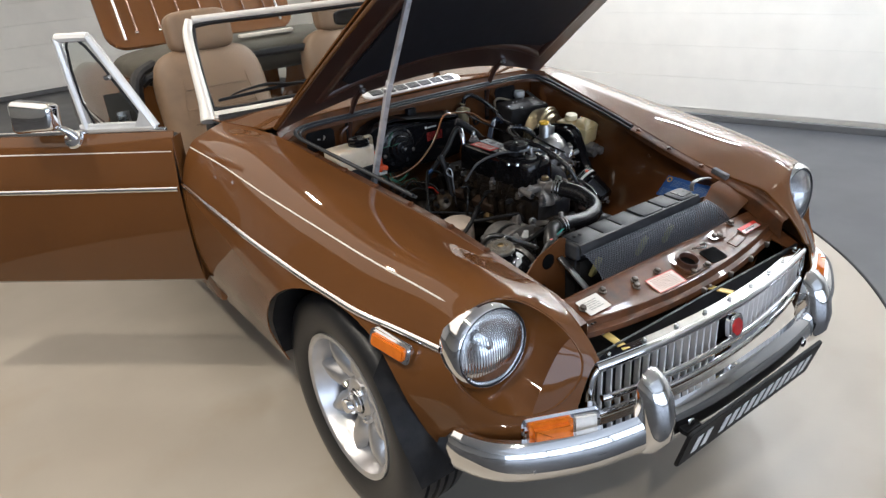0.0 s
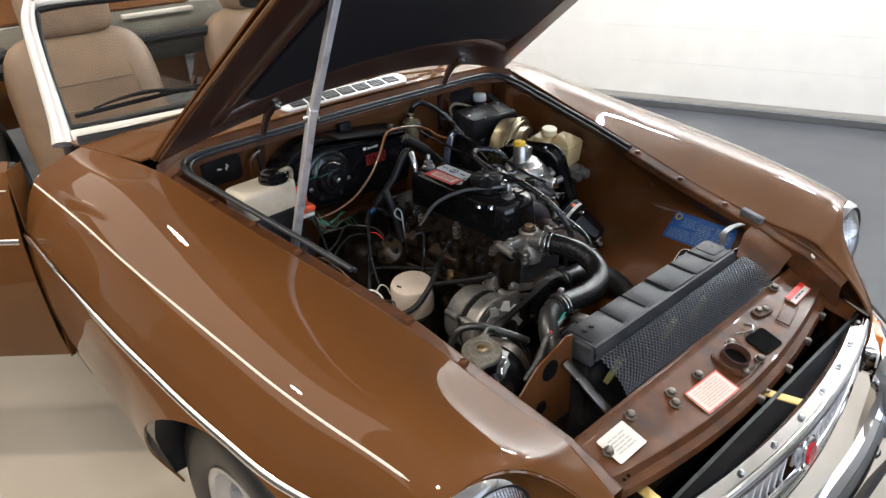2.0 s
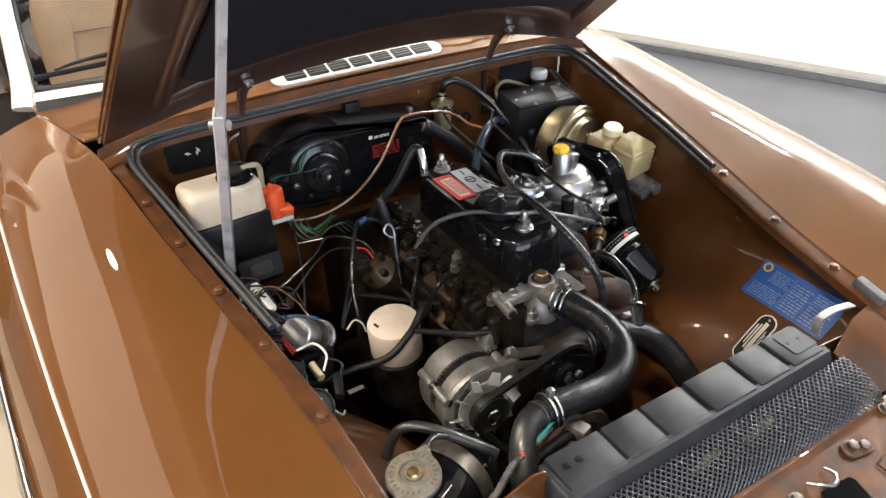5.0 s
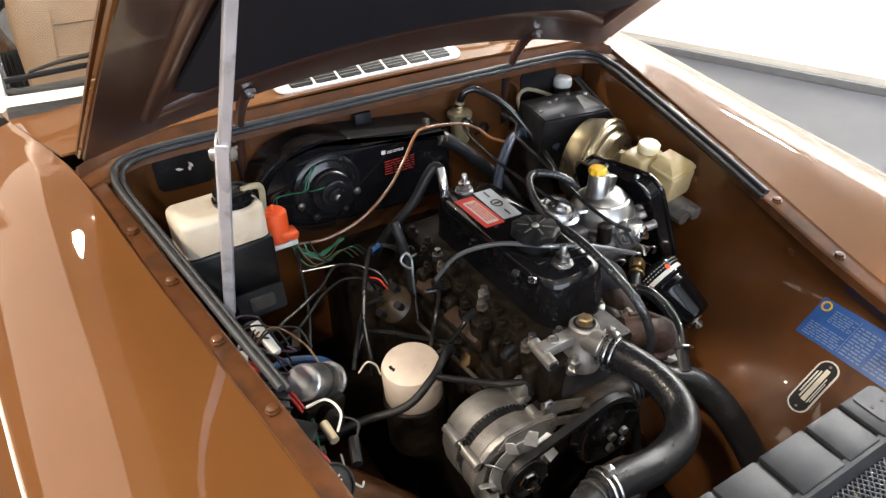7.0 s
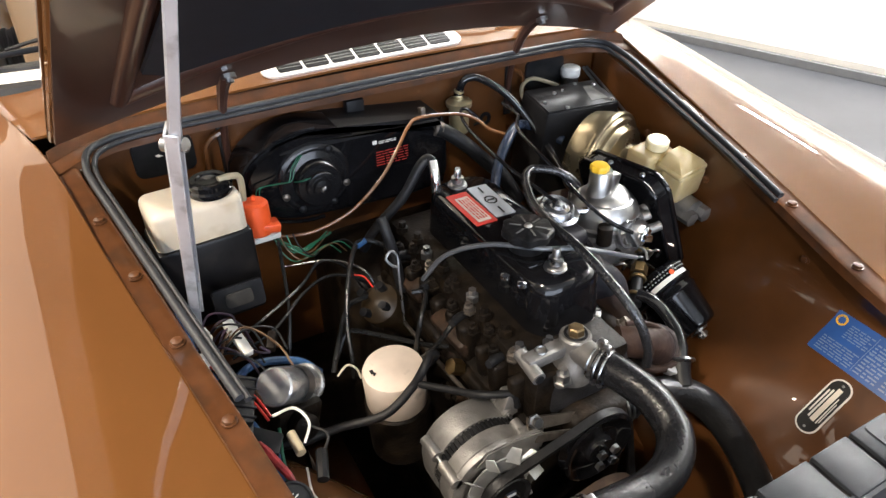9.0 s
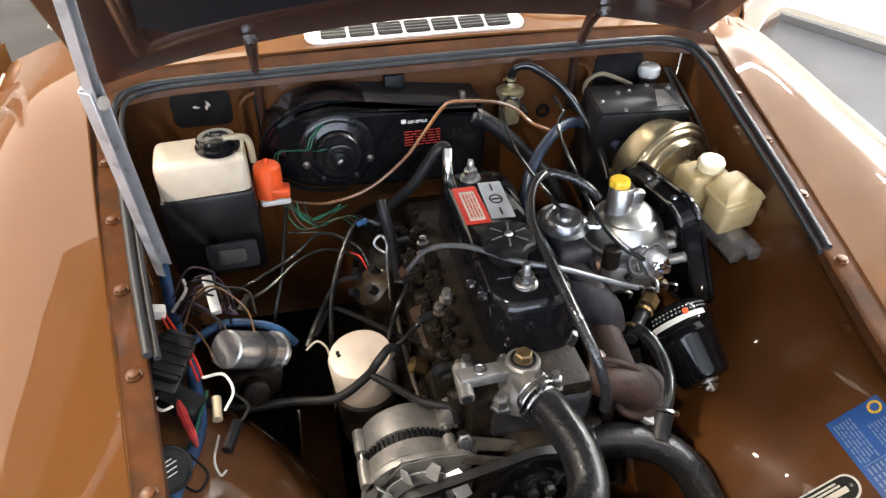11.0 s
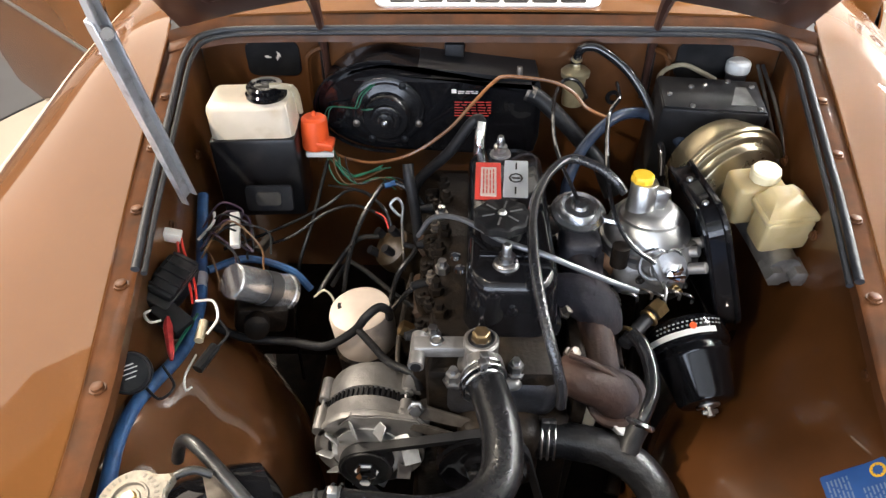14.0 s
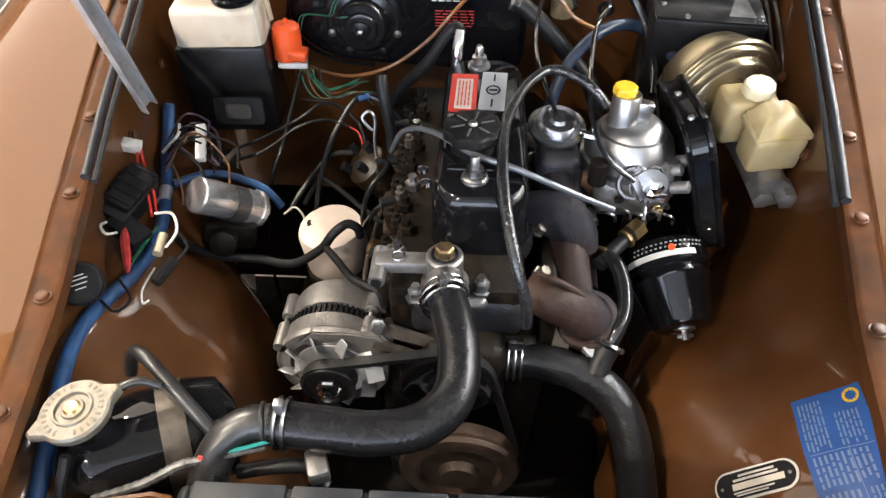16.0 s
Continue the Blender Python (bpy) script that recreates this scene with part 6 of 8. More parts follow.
c1 = c0 + Vector((0.52, 0.53, -0.67)).normalized() * 0.115
coil = part("ignition_coil", lathe([(0.023, 0.0), (0.0255, 0.002), (0.0258, 0.052), (0.0253, 0.053), (0.0253, 0.075), (0.0262, 0.076), (0.0262, 0.098), (0.0285, 0.100), (0.0285, 0.106), (0.025, 0.108), (0.012, 0.115), (0.012, 0.122)], axis(c0, c1), 32), COILM, car, "silver ignition coil")
part("coil_band", lathe([(0.0264, 0.054), (0.0264, 0.076)], axis(c0, c1), 32, False), material("worn_band", (0.16, 0.16, 0.16), 0.4, 0.7), coil)
part("coil_bracket", box((0.075, 0.05, 0.045), pose(-0.335, 0.185, 0.573, 0, 15, 18), 0.008), GRIME, coil, "grimy bracket under the coil")
part("relay_can", lathe([(0.018, 0), (0.018, 0.035), (0.014, 0.038)], axis((-0.335, 0.165, 0.575), (-0.325, 0.13, 0.59)), 18), GRIME, coil)
part("coil_wire", tube([(-0.256, 0.203, 0.588), (-0.240, 0.205, 0.60), (-0.228, 0.20, 0.592), (-0.224, 0.195, 0.575)], 0.0016, 6, 6), material("pale_wire", (0.5, 0.46, 0.36), 0.5), coil)
dist = part("distributor", lathe([(0.030, -0.08), (0.032, -0.01), (0.035, 0.0), (0.033, 0.020), (0.020, 0.032), (0.0, 0.034)], axis((-0.135, 0.298, 0.600), (-0.170, 0.285, 0.645)), 24), material("distributor_cap", (0.030, 0.020, 0.010), 0.35, vary=0.4, scale=60), car, "brown distributor cap with plug leads")
for k in range(4):
    a = math.pi / 2 * k
    p = axis((-0.135, 0.298, 0.600), (-0.170, 0.285, 0.645)) @ Vector((0.02 * math.cos(a), 0.02 * math.sin(a), 0.018))
    q = axis((-0.135, 0.298, 0.600), (-0.170, 0.285, 0.645)) @ Vector((0.024 * math.cos(a), 0.024 * math.sin(a), 0.045))
    part("terminal", tube([p, q], 0.007, 8, 2), SATIN, dist)
part("dipstick", tube([(-0.123, 0.254, 0.60), (-0.124, 0.262, 0.68), (-0.122, 0.268, 0.710), (-0.130, 0.272, 0.722), (-0.140, 0.270, 0.712), (-0.132, 0.266, 0.700), (-0.125, 0.265, 0.695)], 0.0022, 6, 6), STEEL, engine)
for y in (0.06, 0.155, 0.245, 0.335):
    part("spark_plug", tube([(-0.066, y, 0.655), (-0.084, y - 0.006, 0.665), (-0.102, y - 0.014, 0.668)], [0.009, 0.008, 0.0055], 10, 4), RUBBER if y != 0.15 else material("tan_boot", (0.20, 0.11, 0.05), 0.5), engine)
part("banjo_bolt", lathe([(0.012, 0), (0.012, 0.02), (0.007, 0.022)], axis((-0.10, 0.12, 0.60), (-0.15, 0.12, 0.63)), 6), BRASS, engine)

# ---- heater, washer, relay on the bulkhead ----
out = [(0.120 * math.cos(a) - 0.165, 0.755 + 0.080 * math.sin(a)) for a in np.linspace(math.radians(90), math.radians(270), 15)] + [(0.02, 0.665), (0.085, 0.672), (0.092, 0.70), (0.092, 0.775), (0.08, 0.792)]
heater = part("heater_box", extrude_poly(out, 0.085, Matrix(((1, 0, 0, 0), (0, 0, -1, 0.575), (0, 1, 0, 0), (0, 0, 0, 1))), 0.010), BLACK, car, "black heater box with blower motor")
part("heater_top", extrude_poly([(-0.25, 0), (0.09, -0.006), (0.085, 0.008), (-0.10, 0.03), (-0.17, 0.034), (-0.22, 0.024)], 0.10, Matrix(((1, 0, 0, 0), (0, 0, -1, 0.588), (0, 1, 0, 0.795), (0, 0, 0, 1))), 0.012), SATIN, heater)
SEMI = material("semi_gloss_black", (0.009, 0.009, 0.010), 0.2, vary=0.2, scale=30, spec=0.5)
HM = Matrix(((1, 0, 0, -0.165), (0, 0, -1, 0.49), (0, 1, 0, 0.752), (0, 0, 0, 1)))
part("motor_plate", lathe([(0.062, 0.0), (0.062, 0.004), (0.056, 0.008), (0.054, 0.008)], HM, 40), SEMI, heater)
part("blower_motor", lathe([(0.052, 0.0), (0.051, 0.008), (0.043, 0.011), (0.040, 0.012), (0.039, 0.026), (0.036, 0.030), (0.026, 0.031), (0.024, 0.036), (0.020, 0.037), (0.015, 0.037), (0.014, 0.043), (0.009, 0.044), (0.0, 0.045)], HM, 48), SEMI, heater, "black blower motor")
part("motor_screw", lathe([(0.006, 0.046), (0.005, 0.050), (0, 0.051)], HM, 10), STEEL, heater)
for a in (200, 340, 60, 270 - 30, 300):
    part("plate_screw", lathe([(0.0065, 0.006), (0.0065, 0.010), (0.0, 0.013)], HM @ Matrix.Translation((0.056 * math.cos(radians(a)), 0.056 * math.sin(radians(a)), 0)), 10), DULL if a in (200, 340) else SATIN, heater)
decal("maker_label", 0.034, 0.006, frame3((-0.030, 0.488, 0.788), (1, 0, 0), (0, -1, 0.0)), SATIN, heater, "small white maker's print", 2, WHITEST, 0.02, None, 0.5)
part("label_square", box((0.008, 0.0008, 0.007), pose(-0.053, 0.488, 0.789)), WHITEST, heater, smooth=False)
REDPRINT = material("red_print", (0.42, 0.03, 0.02), 0.5)
decal("caution_print", 0.066, 0.032, frame3((-0.022, 0.4885, 0.758), (1, 0, 0), (0, -1, 0.0)), BLACK, heater, "faded red caution print", 6, REDPRINT, 0.04, None, 0.35)
for x, z in ((-0.245, 0.80), (0.055, 0.812)):
    part("heater_clip", box((0.009, 0.016, 0.024), pose(x, 0.52, z - 0.006, -14, 0, 0), 0.002), DULL, heater, "steel spring clip")
part("scroll_rim", tube([(-0.165 + 0.122 * math.cos(a), 0.492, 0.755 + 0.082 * math.sin(a)) for a in np.linspace(math.radians(85), math.radians(275), 15)], 0.0035, 6, 3), BLACK, heater)
part("heater_elbow", tube([(0.066, 0.499, 0.784), (0.080, 0.497, 0.779)], 0.0145, 14, 2), DULL, heater)

BOTTLE = material("washer_plastic", (0.60, 0.54, 0.44), 0.4, vary=0.08, scale=20, dirt=0.15, dirt_colour=(0.42, 0.34, 0.22), dirt_scale=14)
BOTTLE.node_tree.nodes["Principled BSDF"].inputs["Subsurface Weight"].default_value = 0.3
BOTTLE.node_tree.nodes["Principled BSDF"].inputs["Subsurface Radius"].default_value = (0.02, 0.015, 0.01)
HOLDER = material("holder_black", (0.006, 0.006, 0.007), 0.35, vary=0.3, scale=30, dirt=0.2, dirt_colour=(0.02, 0.019, 0.018), dirt_scale=20, spec=0.3)
wb = B()
add_box(wb, (0.130, 0.082, 0.086), pose(-0.370, 0.425, 0.771, 0, 0, 4), 0.013, 4)
wash = part("washer_bottle", wb, BOTTLE, car, "cream plastic washer bottle in a black holder")
part("moulded_rib", box((0.004, 0.074, 0.080), pose(-0.310, 0.428, 0.771, 0, 0, 4), 0.0018, 2), BOTTLE, wash)
part("filler_neck", lathe([(0.027, -0.004), (0.026, 0.004)], pose(-0.341, 0.415, 0.812), 28), BOTTLE, wash)
part("cap", lathe([(0.030, 0), (0.032, 0.003), (0.032, 0.008), (0.029, 0.011), (0.029, 0.018), (0.026, 0.021), (0.018, 0.021), (0.017, 0.019), (0.0, 0.0185)], pose(-0.341, 0.415, 0.813), 32), BLACK, wash, "black screw cap")
part("holder", box((0.136, 0.092, 0.145), pose(-0.370, 0.425, 0.6825, 0, 0, 4), 0.006, 2), HOLDER, wash, "black holder box")
part("holder_bracket", extrude_poly(rounded(0.075, 0.042, 0.006), 0.006, frame3((-0.345, 0.350, 0.668), (1, 0.05, 0), (0, -1, 0.25)), 0.001), HOLDER, wash)
part("bracket_hole", extrude_poly(rounded(0.040, 0.022, 0.006), 0.002, frame3((-0.345, 0.3435, 0.670), (1, 0.05, 0), (0, -1, 0.25))), CARPET, wash)
PALETUBE = material("pale_tube", (0.42, 0.36, 0.24), 0.35, coat=0.3)
part("washer_tube", tube([(-0.330, 0.402, 0.835), (-0.310, 0.406, 0.834), (-0.297, 0.418, 0.820), (-0.296, 0.428, 0.780)], 0.005, 8, 8), PALETUBE, wash)
ORANGE = material("orange_plastic", (0.70, 0.09, 0.015), 0.4, vary=0.08, scale=30)
ry = part("flasher_relay", lathe([(0.022, 0.0), (0.0225, 0.030), (0.021, 0.050), (0.017, 0.054), (0.003, 0.055), (0.003, 0.062), (0.0, 0.0625)], pose(-0.282, 0.438, 0.712, -4, 3), 24), ORANGE, car, "orange flasher unit with wires")
part("socket", box((0.030, 0.030, 0.014), pose(-0.264, 0.432, 0.722, 0, 12, 0), 0.003), ORANGE, ry)
part("relay_base", box((0.046, 0.034, 0.010), pose(-0.275, 0.436, 0.706, 0, 5, 10), 0.003), WHITEST, ry)
part("relay_knob", lathe([(0.007, 0), (0.007, 0.012), (0, 0.013)], axis((-0.305, 0.432, 0.716), (-0.34, 0.43, 0.716)), 12), REDST, ry)

# ---- carburettor side ----
man = part("exhaust_manifold", tube([(0.085, 0.30, 0.655), (0.13, 0.25, 0.66), (0.145, 0.20, 0.655), (0.150, 0.13, 0.63), (0.155, 0.06, 0.60)], [0.020, 0.024, 0.026, 0.027, 0.025], 16, 6), material("manifold_iron", (0.012, 0.011, 0.012), 0.6, 0.0, spec=0.15, vary=0.4, scale=25, bump=0.7, bump_scale=120, dirt=0.4, dirt_colour=(0.05, 0.026, 0.016), dirt_scale=16), car, "grey and rust-brown exhaust manifold")
RUSTP = material("rust_brown", (0.038, 0.021, 0.015), 0.6, 0.0, spec=0.25, vary=0.6, scale=22, bump=0.8, bump_scale=90, dirt=0.6, dirt_colour=(0.032, 0.028, 0.032), dirt_scale=14, rough_vary=0.12)
part("down_pipe", tube([(0.085, 0.01, 0.655), (0.115, -0.005, 0.650), (0.145, 0.0, 0.632), (0.165, 0.008, 0.600), (0.180, 0.035, 0.55), (0.187, 0.085, 0.42)], [0.021, 0.024, 0.027, 0.029, 0.027, 0.025], 18, 8), RUSTP, man, "rust-brown cast pipe")
part("cast_seam", tube([(0.095, 0.008, 0.682), (0.122, -0.002, 0.679), (0.152, -0.004, 0.655), (0.176, -0.010, 0.618), (0.190, 0.0, 0.585)], 0.0035, 8, 6), RUSTP, man)
part("pipe_flange", torus(0.031, 0.007, axis((0.160, 0.003, 0.612), (0.176, 0.028, 0.56)), 24, 8), RUSTP, man)
GREYM = material("inlet_casting", (0.017, 0.016, 0.020), 0.6, 0.0, spec=0.15, vary=0.3, scale=40, bump=0.5, bump_scale=160, dirt=0.3, dirt_colour=(0.03, 0.022, 0.02), dirt_scale=20)
part("inlet_casting", tube([(0.085, 0.125, 0.672), (0.115, 0.118, 0.678), (0.142, 0.105, 0.668), (0.152, 0.092, 0.64)], [0.026, 0.029, 0.030, 0.026], 16, 6), GREYM, man, "purple-grey inlet casting")
part("inlet_casting", tube([(0.118, 0.19, 0.69), (0.128, 0.15, 0.690), (0.142, 0.112, 0.676)], [0.026, 0.024, 0.022], 14, 6), GREYM, man)
part("inlet_rib", box((0.012, 0.080, 0.030), pose(0.140, 0.135, 0.692, 10, 20, -8), 0.004), GREYM, man)
part("heat_shield", box((0.020, 0.30, 0.32), pose(0.106, 0.135, 0.49, 0, 3, 0), 0.006), GRIME, man)
for k in range(5):
    part("stud_nut", lathe([(0.010, 0), (0.010, 0.004), (0.007, 0.004), (0.007, 0.014), (0.004, 0.015)], axis((0.098, 0.02 + 0.075 * k, 0.668), (0.14, 0.0 + 0.075 * k, 0.73)), 6), DULL, man)
part("runner", tube([(0.085, 0.20, 0.655), (0.12, 0.19, 0.66), (0.145, 0.17, 0.65)], 0.022, 12, 5), RUSTP, man)
part("runner", tube([(0.135, 0.12, 0.66), (0.142, 0.07, 0.645), (0.148, 0.03, 0.62)], 0.021, 12, 5), RUSTP, man)
egr = part("gulp_valve", lathe([(0.018, -0.022), (0.024, -0.018), (0.030, -0.012), (0.032, 0.0), (0.037, 0.001), (0.037, 0.005), (0.030, 0.007), (0.027, 0.014), (0.024, 0.017), (0.020, 0.014), (0.012, 0.015), (0.009, 0.019), (0.0, 0.020)], axis((0.122, 0.212, 0.742), (0.128, 0.190, 0.85)), 32), material("dark_zinc", (0.34, 0.35, 0.37), 0.26, 0.95, vary=0.25, scale=40), car, "round metal vacuum valve")
part("valve_pipe", tube([(0.150, 0.205, 0.740), (0.168, 0.200, 0.738), (0.180, 0.195, 0.740)], 0.006, 8, 4), STEEL, egr)
part("valve_body", box((0.055, 0.055, 0.09), pose(0.125, 0.185, 0.685), 0.012, 3), material("manifold_grey", (0.022, 0.021, 0.026), 0.5, 0.2, vary=0.3, scale=40, bump=0.4, bump_scale=200), egr)
part("valve_stub", lathe([(0.012, 0), (0.012, 0.03), (0.009, 0.031)], pose(0.172, 0.150, 0.705), 12), GRIME, egr)

CARB = Matrix.Translation((0.218, 0.208, 0.0)) 
POLISH = material("polished_alloy", (0.44, 0.44, 0.43), 0.34, 1.0, vary=0.1, scale=30, rough_vary=0.06)
carb = part("carburettor", lathe([(0.058, 0.700), (0.062, 0.704), (0.062, 0.712), (0.058, 0.715), (0.057, 0.722), (0.053, 0.735), (0.044, 0.747), (0.040, 0.748), (0.034, 0.756), (0.024, 0.760)], CARB, 48), POLISH, car, "polished alloy carburettor with yellow damper cap")
part("dashpot_neck", lathe([(0.020, 0.755), (0.0185, 0.762), (0.0175, 0.795), (0.016, 0.797)], Matrix.Translation((0.203, 0.208, 0)), 28), POLISH, carb)
part("neck_web", box((0.022, 0.016, 0.034), pose(0.224, 0.206, 0.771, 0, 12, 0), 0.004), POLISH, carb)
YCAP = material("yellow_plastic", (0.80, 0.50, 0.02), 0.4)
yc = lathe([(0.012, 0), (0.0142, 0.003), (0.0142, 0.010), (0.0125, 0.012), (0.0, 0.0125)], Matrix(), 40)
for v in yc.verts:
    r = math.hypot(v.co.x, v.co.y)
    if r > 0.0128:
        k = 1 + 0.07 * math.cos(8 * math.atan2(v.co.y, v.co.x))
        v.co.x, v.co.y = v.co.x * k, v.co.y * k
put(yc, yc.verts, pose(0.199, 0.209, 0.795))
part("damper_cap", yc, YCAP, carb, "yellow plastic damper cap")
part("carb_body", box((0.095, 0.085, 0.060), pose(0.222, 0.196, 0.672), 0.014, 3), ALLOY, carb)
part("carb_flange", lathe([(0.060, 0.694), (0.060, 0.702)], CARB, 40), ALLOY, carb)
for k in range(4):
    a = math.pi / 4 + k * math.pi / 2
    part("dashpot_screw", lathe([(0.006, 0.714), (0.006, 0.721), (0, 0.723)], CARB @ Matrix.Translation((0.054 * math.cos(a), 0.054 * math.sin(a), 0)), 10), STEEL, carb)
CHM = axis((0.236, 0.160, 0.700), (0.246, 0.06, 0.735))
part("choke_housing", lathe([(0.036, -0.03), (0.036, 0.0), (0.033, 0.004), (0.026, 0.006), (0.025, 0.012), (0.022, 0.013)], CHM, 28), ALLOY, carb, "round alloy choke housing")
part("choke_cover", lathe([(0.024, 0.012), (0.022, 0.018), (0.0, 0.019)], CHM, 24), STEEL, carb)
part("choke_lever", box((0.010, 0.034, 0.010), CHM @ pose(-0.018, 0.0, 0.022, 0, 0, 25), 0.002), STEEL, carb)
part("choke_cam", box((0.026, 0.012, 0.008), CHM @ pose(0.006, -0.010, 0.024, 0, 0, -20), 0.002), CHROME, carb)
part("choke_bolt", lathe([(0.009, 0.018), (0.009, 0.032), (0.005, 0.034)], CHM @ Matrix.Translation((0.004, 0.002, 0)), 6), CHROME, carb)
part("lever_ring", torus(0.020, 0.003, CHM @ Matrix.Translation((-0.020, 0.004, 0.014)), 22, 6), STEEL, carb)
part("linkage", tube([(0.225, 0.150, 0.690), (0.230, 0.120, 0.690), (0.228, 0.108, 0.680)], 0.0025, 6, 4), STEEL, carb)
for p in ((0.268, 0.170, 0.712), (0.275, 0.150, 0.700), (0.280, 0.185, 0.715)):
    part("carb_fitting", lathe([(0.008, -0.01), (0.008, 0.012), (0.004, 0.014)], axis(p, (p[0] + 0.1, p[1] - 0.05, p[2] + 0.05)), 10), ALLOY, carb)
part("carb_link_bar", box((0.050, 0.012, 0.014), pose(0.255, 0.168, 0.715, 0, 0, 35), 0.003), ALLOY, carb)
part("inlet_elbow", tube([(0.165, 0.205, 0.672), (0.185, 0.200, 0.672), (0.20, 0.198, 0.672)], 0.024, 14, 4), material("copper_brown", (0.30, 0.16, 0.08), 0.45, 0.6, vary=0.3, scale=40), carb)
# air cleaner: flat black pan on edge
AC = frame3((0.297, 0.240, 0.668), (0.0, 1.0, -0.14), (0.95, 0.0, 0.3))
airbox = part("air_cleaner", extrude_poly(rounded(0.185, 0.190, 0.034, 8), 0.030, AC, 0.002), BLACK, car, "black pressed-steel air cleaner")
for dz, rr in ((0.002, 0.0035), (0.029, 0.0045)):
    edge = [AC @ Vector((x, y, dz)) for x, y in rounded(0.185, 0.190, 0.034, 8)]
    part("pan_edge", tube(edge + edge[:2], rr, 8, 2), BLACK, airbox)
part("pan_face", extrude_poly(rounded(0.155, 0.160, 0.03, 8), 0.008, AC @ Matrix.Translation((0, 0, 0.028)), 0.003), BLACK, airbox)
for u in (-0.055, 0.02):
    part("pan_rivet", lathe([(0.005, 0), (0.004, 0.003), (0, 0.004)], axis(AC @ Vector((u, 0.095, 0.015)), AC @ Vector((u, 0.3, 0.015))), 10), STEEL, airbox)
# black canister with a tapered body
CANM = axis((0.270, 0.120, 0.609), (0.288, 0.030, 0.568))
can = part("filter_canister", lathe([(0.030, -0.014), (0.046, -0.011), (0.052, -0.006), (0.0545, 0.0), (0.0545, 0.022), (0.052, 0.025), (0.049, 0.027), (0.049, 0.031), (0.0505, 0.033), (0.0505, 0.037), (0.048, 0.040), (0.037, 0.092), (0.034, 0.097), (0.028, 0.099), (0.012, 0.100)], CANM, 48), BLACK, car, "black tapered air pump filter canister")
can_axis = (CANM.to_3x3() @ Vector((0, 0, 1))).normalized()
can_side = can_axis.cross(Vector((-0.25, -0.30, 0.92))).normalized()
can_up = can_side.cross(can_axis).normalized()
if can_up.z < 0:
    can_up = -can_up
can_at = CANM.translation


def can_strip(z0, z1, a0, a1, r, mat, name, label=""):
    """A band of the canister's side between two angles from its upper side."""
    bm = B()
    add_grid(bm, [[can_at + can_axis * z + (can_up * math.cos(a) + can_side * math.sin(a)) * r for z in (z0, z1)] for a in np.linspace(radians(a0), radians(a1), 24)])
    return part(name, thicken(bm, 0.0005), mat, can, label)


PRINTGREY = material("grey_print", (0.30, 0.30, 0.29), 0.5)
can_strip(0.011, 0.0185, -38, 62, 0.0552, WHITEST, "white_band", "white printed band")
for row, z in enumerate((-0.0005, 0.0050)):
    for k in range(16):
        a = -52 + 6.2 * k + 2 * row
        can_strip(z, z + 0.0020, a, a + 3.0, 0.0553, PRINTGREY, "service_print")
part("red_dot", lathe([(0.0045, 0), (0.0045, 0.0012), (0, 0.0014)], axis(can_at + can_axis * 0.008 + can_up * 0.0553 - can_side * 0.006, can_at + can_axis * 0.008 + can_up * 0.1 - can_side * 0.006), 14), ORANGE, can)
part("end_washer", lathe([(0.016, 0.099), (0.015, 0.102), (0.0, 0.1025)], CANM, 20), STEEL, can)
part("can_stud", tube([CANM @ Vector((0, 0, 0.100)), CANM @ Vector((0, 0, 0.114))], 0.0055, 8, 2), STEEL, can)
part("wing_nut", box((0.022, 0.006, 0.006), CANM @ Matrix.Translation((0, 0, 0.108)), 0.002), STEEL, can)

# ---- brake servo, master cylinder, pedal box ----
GOLD = material("gold_passivated", (0.36, 0.31, 0.20), 0.30, 0.9, vary=0.15, scale=25, dirt=0.3, dirt_colour=(0.30, 0.26, 0.18), dirt_scale=16, rough_vary=0.08)
SV = axis((0.379, 0.388, 0.692), (0.425, 0.250, 0.682))
servo = part("brake_servo", lathe([(0.05, -0.055), (0.080, -0.045), (0.088, -0.02), (0.0885, -0.003), (0.0945, -0.001), (0.0955, 0.002), (0.0955, 0.008), (0.0935, 0.011), (0.0885, 0.0105), (0.0865, 0.0125), (0.0855, 0.017), (0.083, 0.0185), (0.076, 0.019), (0.074, 0.021), (0.072, 0.032), (0.069, 0.0345), (0.050, 0.038), (0.047, 0.041), (0.046, 0.058), (0.020, 0.062)], SV, 56), GOLD, car, "gold-plated round brake servo")
part("master_cylinder", tube([(0.388, 0.34, 0.690), (0.400, 0.28, 0.678), (0.408, 0.185, 0.668)], [0.028, 0.026, 0.024], 18, 4), ALLOY, servo, "alloy brake master cylinder")
for dx in (-0.014, 0.018):
    part("outlet_nut", lathe([(0.014, -0.02), (0.014, 0.012), (0.009, 0.014)], axis((0.408 + dx, 0.184, 0.666), (0.412 + dx, 0.11, 0.658)), 6), ALLOY, servo)
RES = material("aged_reservoir", (0.47, 0.38, 0.20), 0.4, vary=0.1, scale=18, dirt=0.2, dirt_colour=(0.34, 0.25, 0.09), dirt_scale=18)
RES.node_tree.nodes["Principled BSDF"].inputs["Subsurface Weight"].default_value = 0.3
RES.node_tree.nodes["Principled BSDF"].inputs["Subsurface Radius"].default_value = (0.02, 0.014, 0.006)
part("fluid_reservoir", box((0.068, 0.052, 0.066), pose(0.378, 0.280, 0.730, 6, -3, 6), 0.008, 3), RES, servo, "yellowed plastic fluid reservoir")
part("fluid_reservoir", box((0.068, 0.046, 0.054), pose(0.402, 0.222, 0.718, 10, -3, 8), 0.007, 3), RES, servo, "yellowed plastic fluid reservoir")
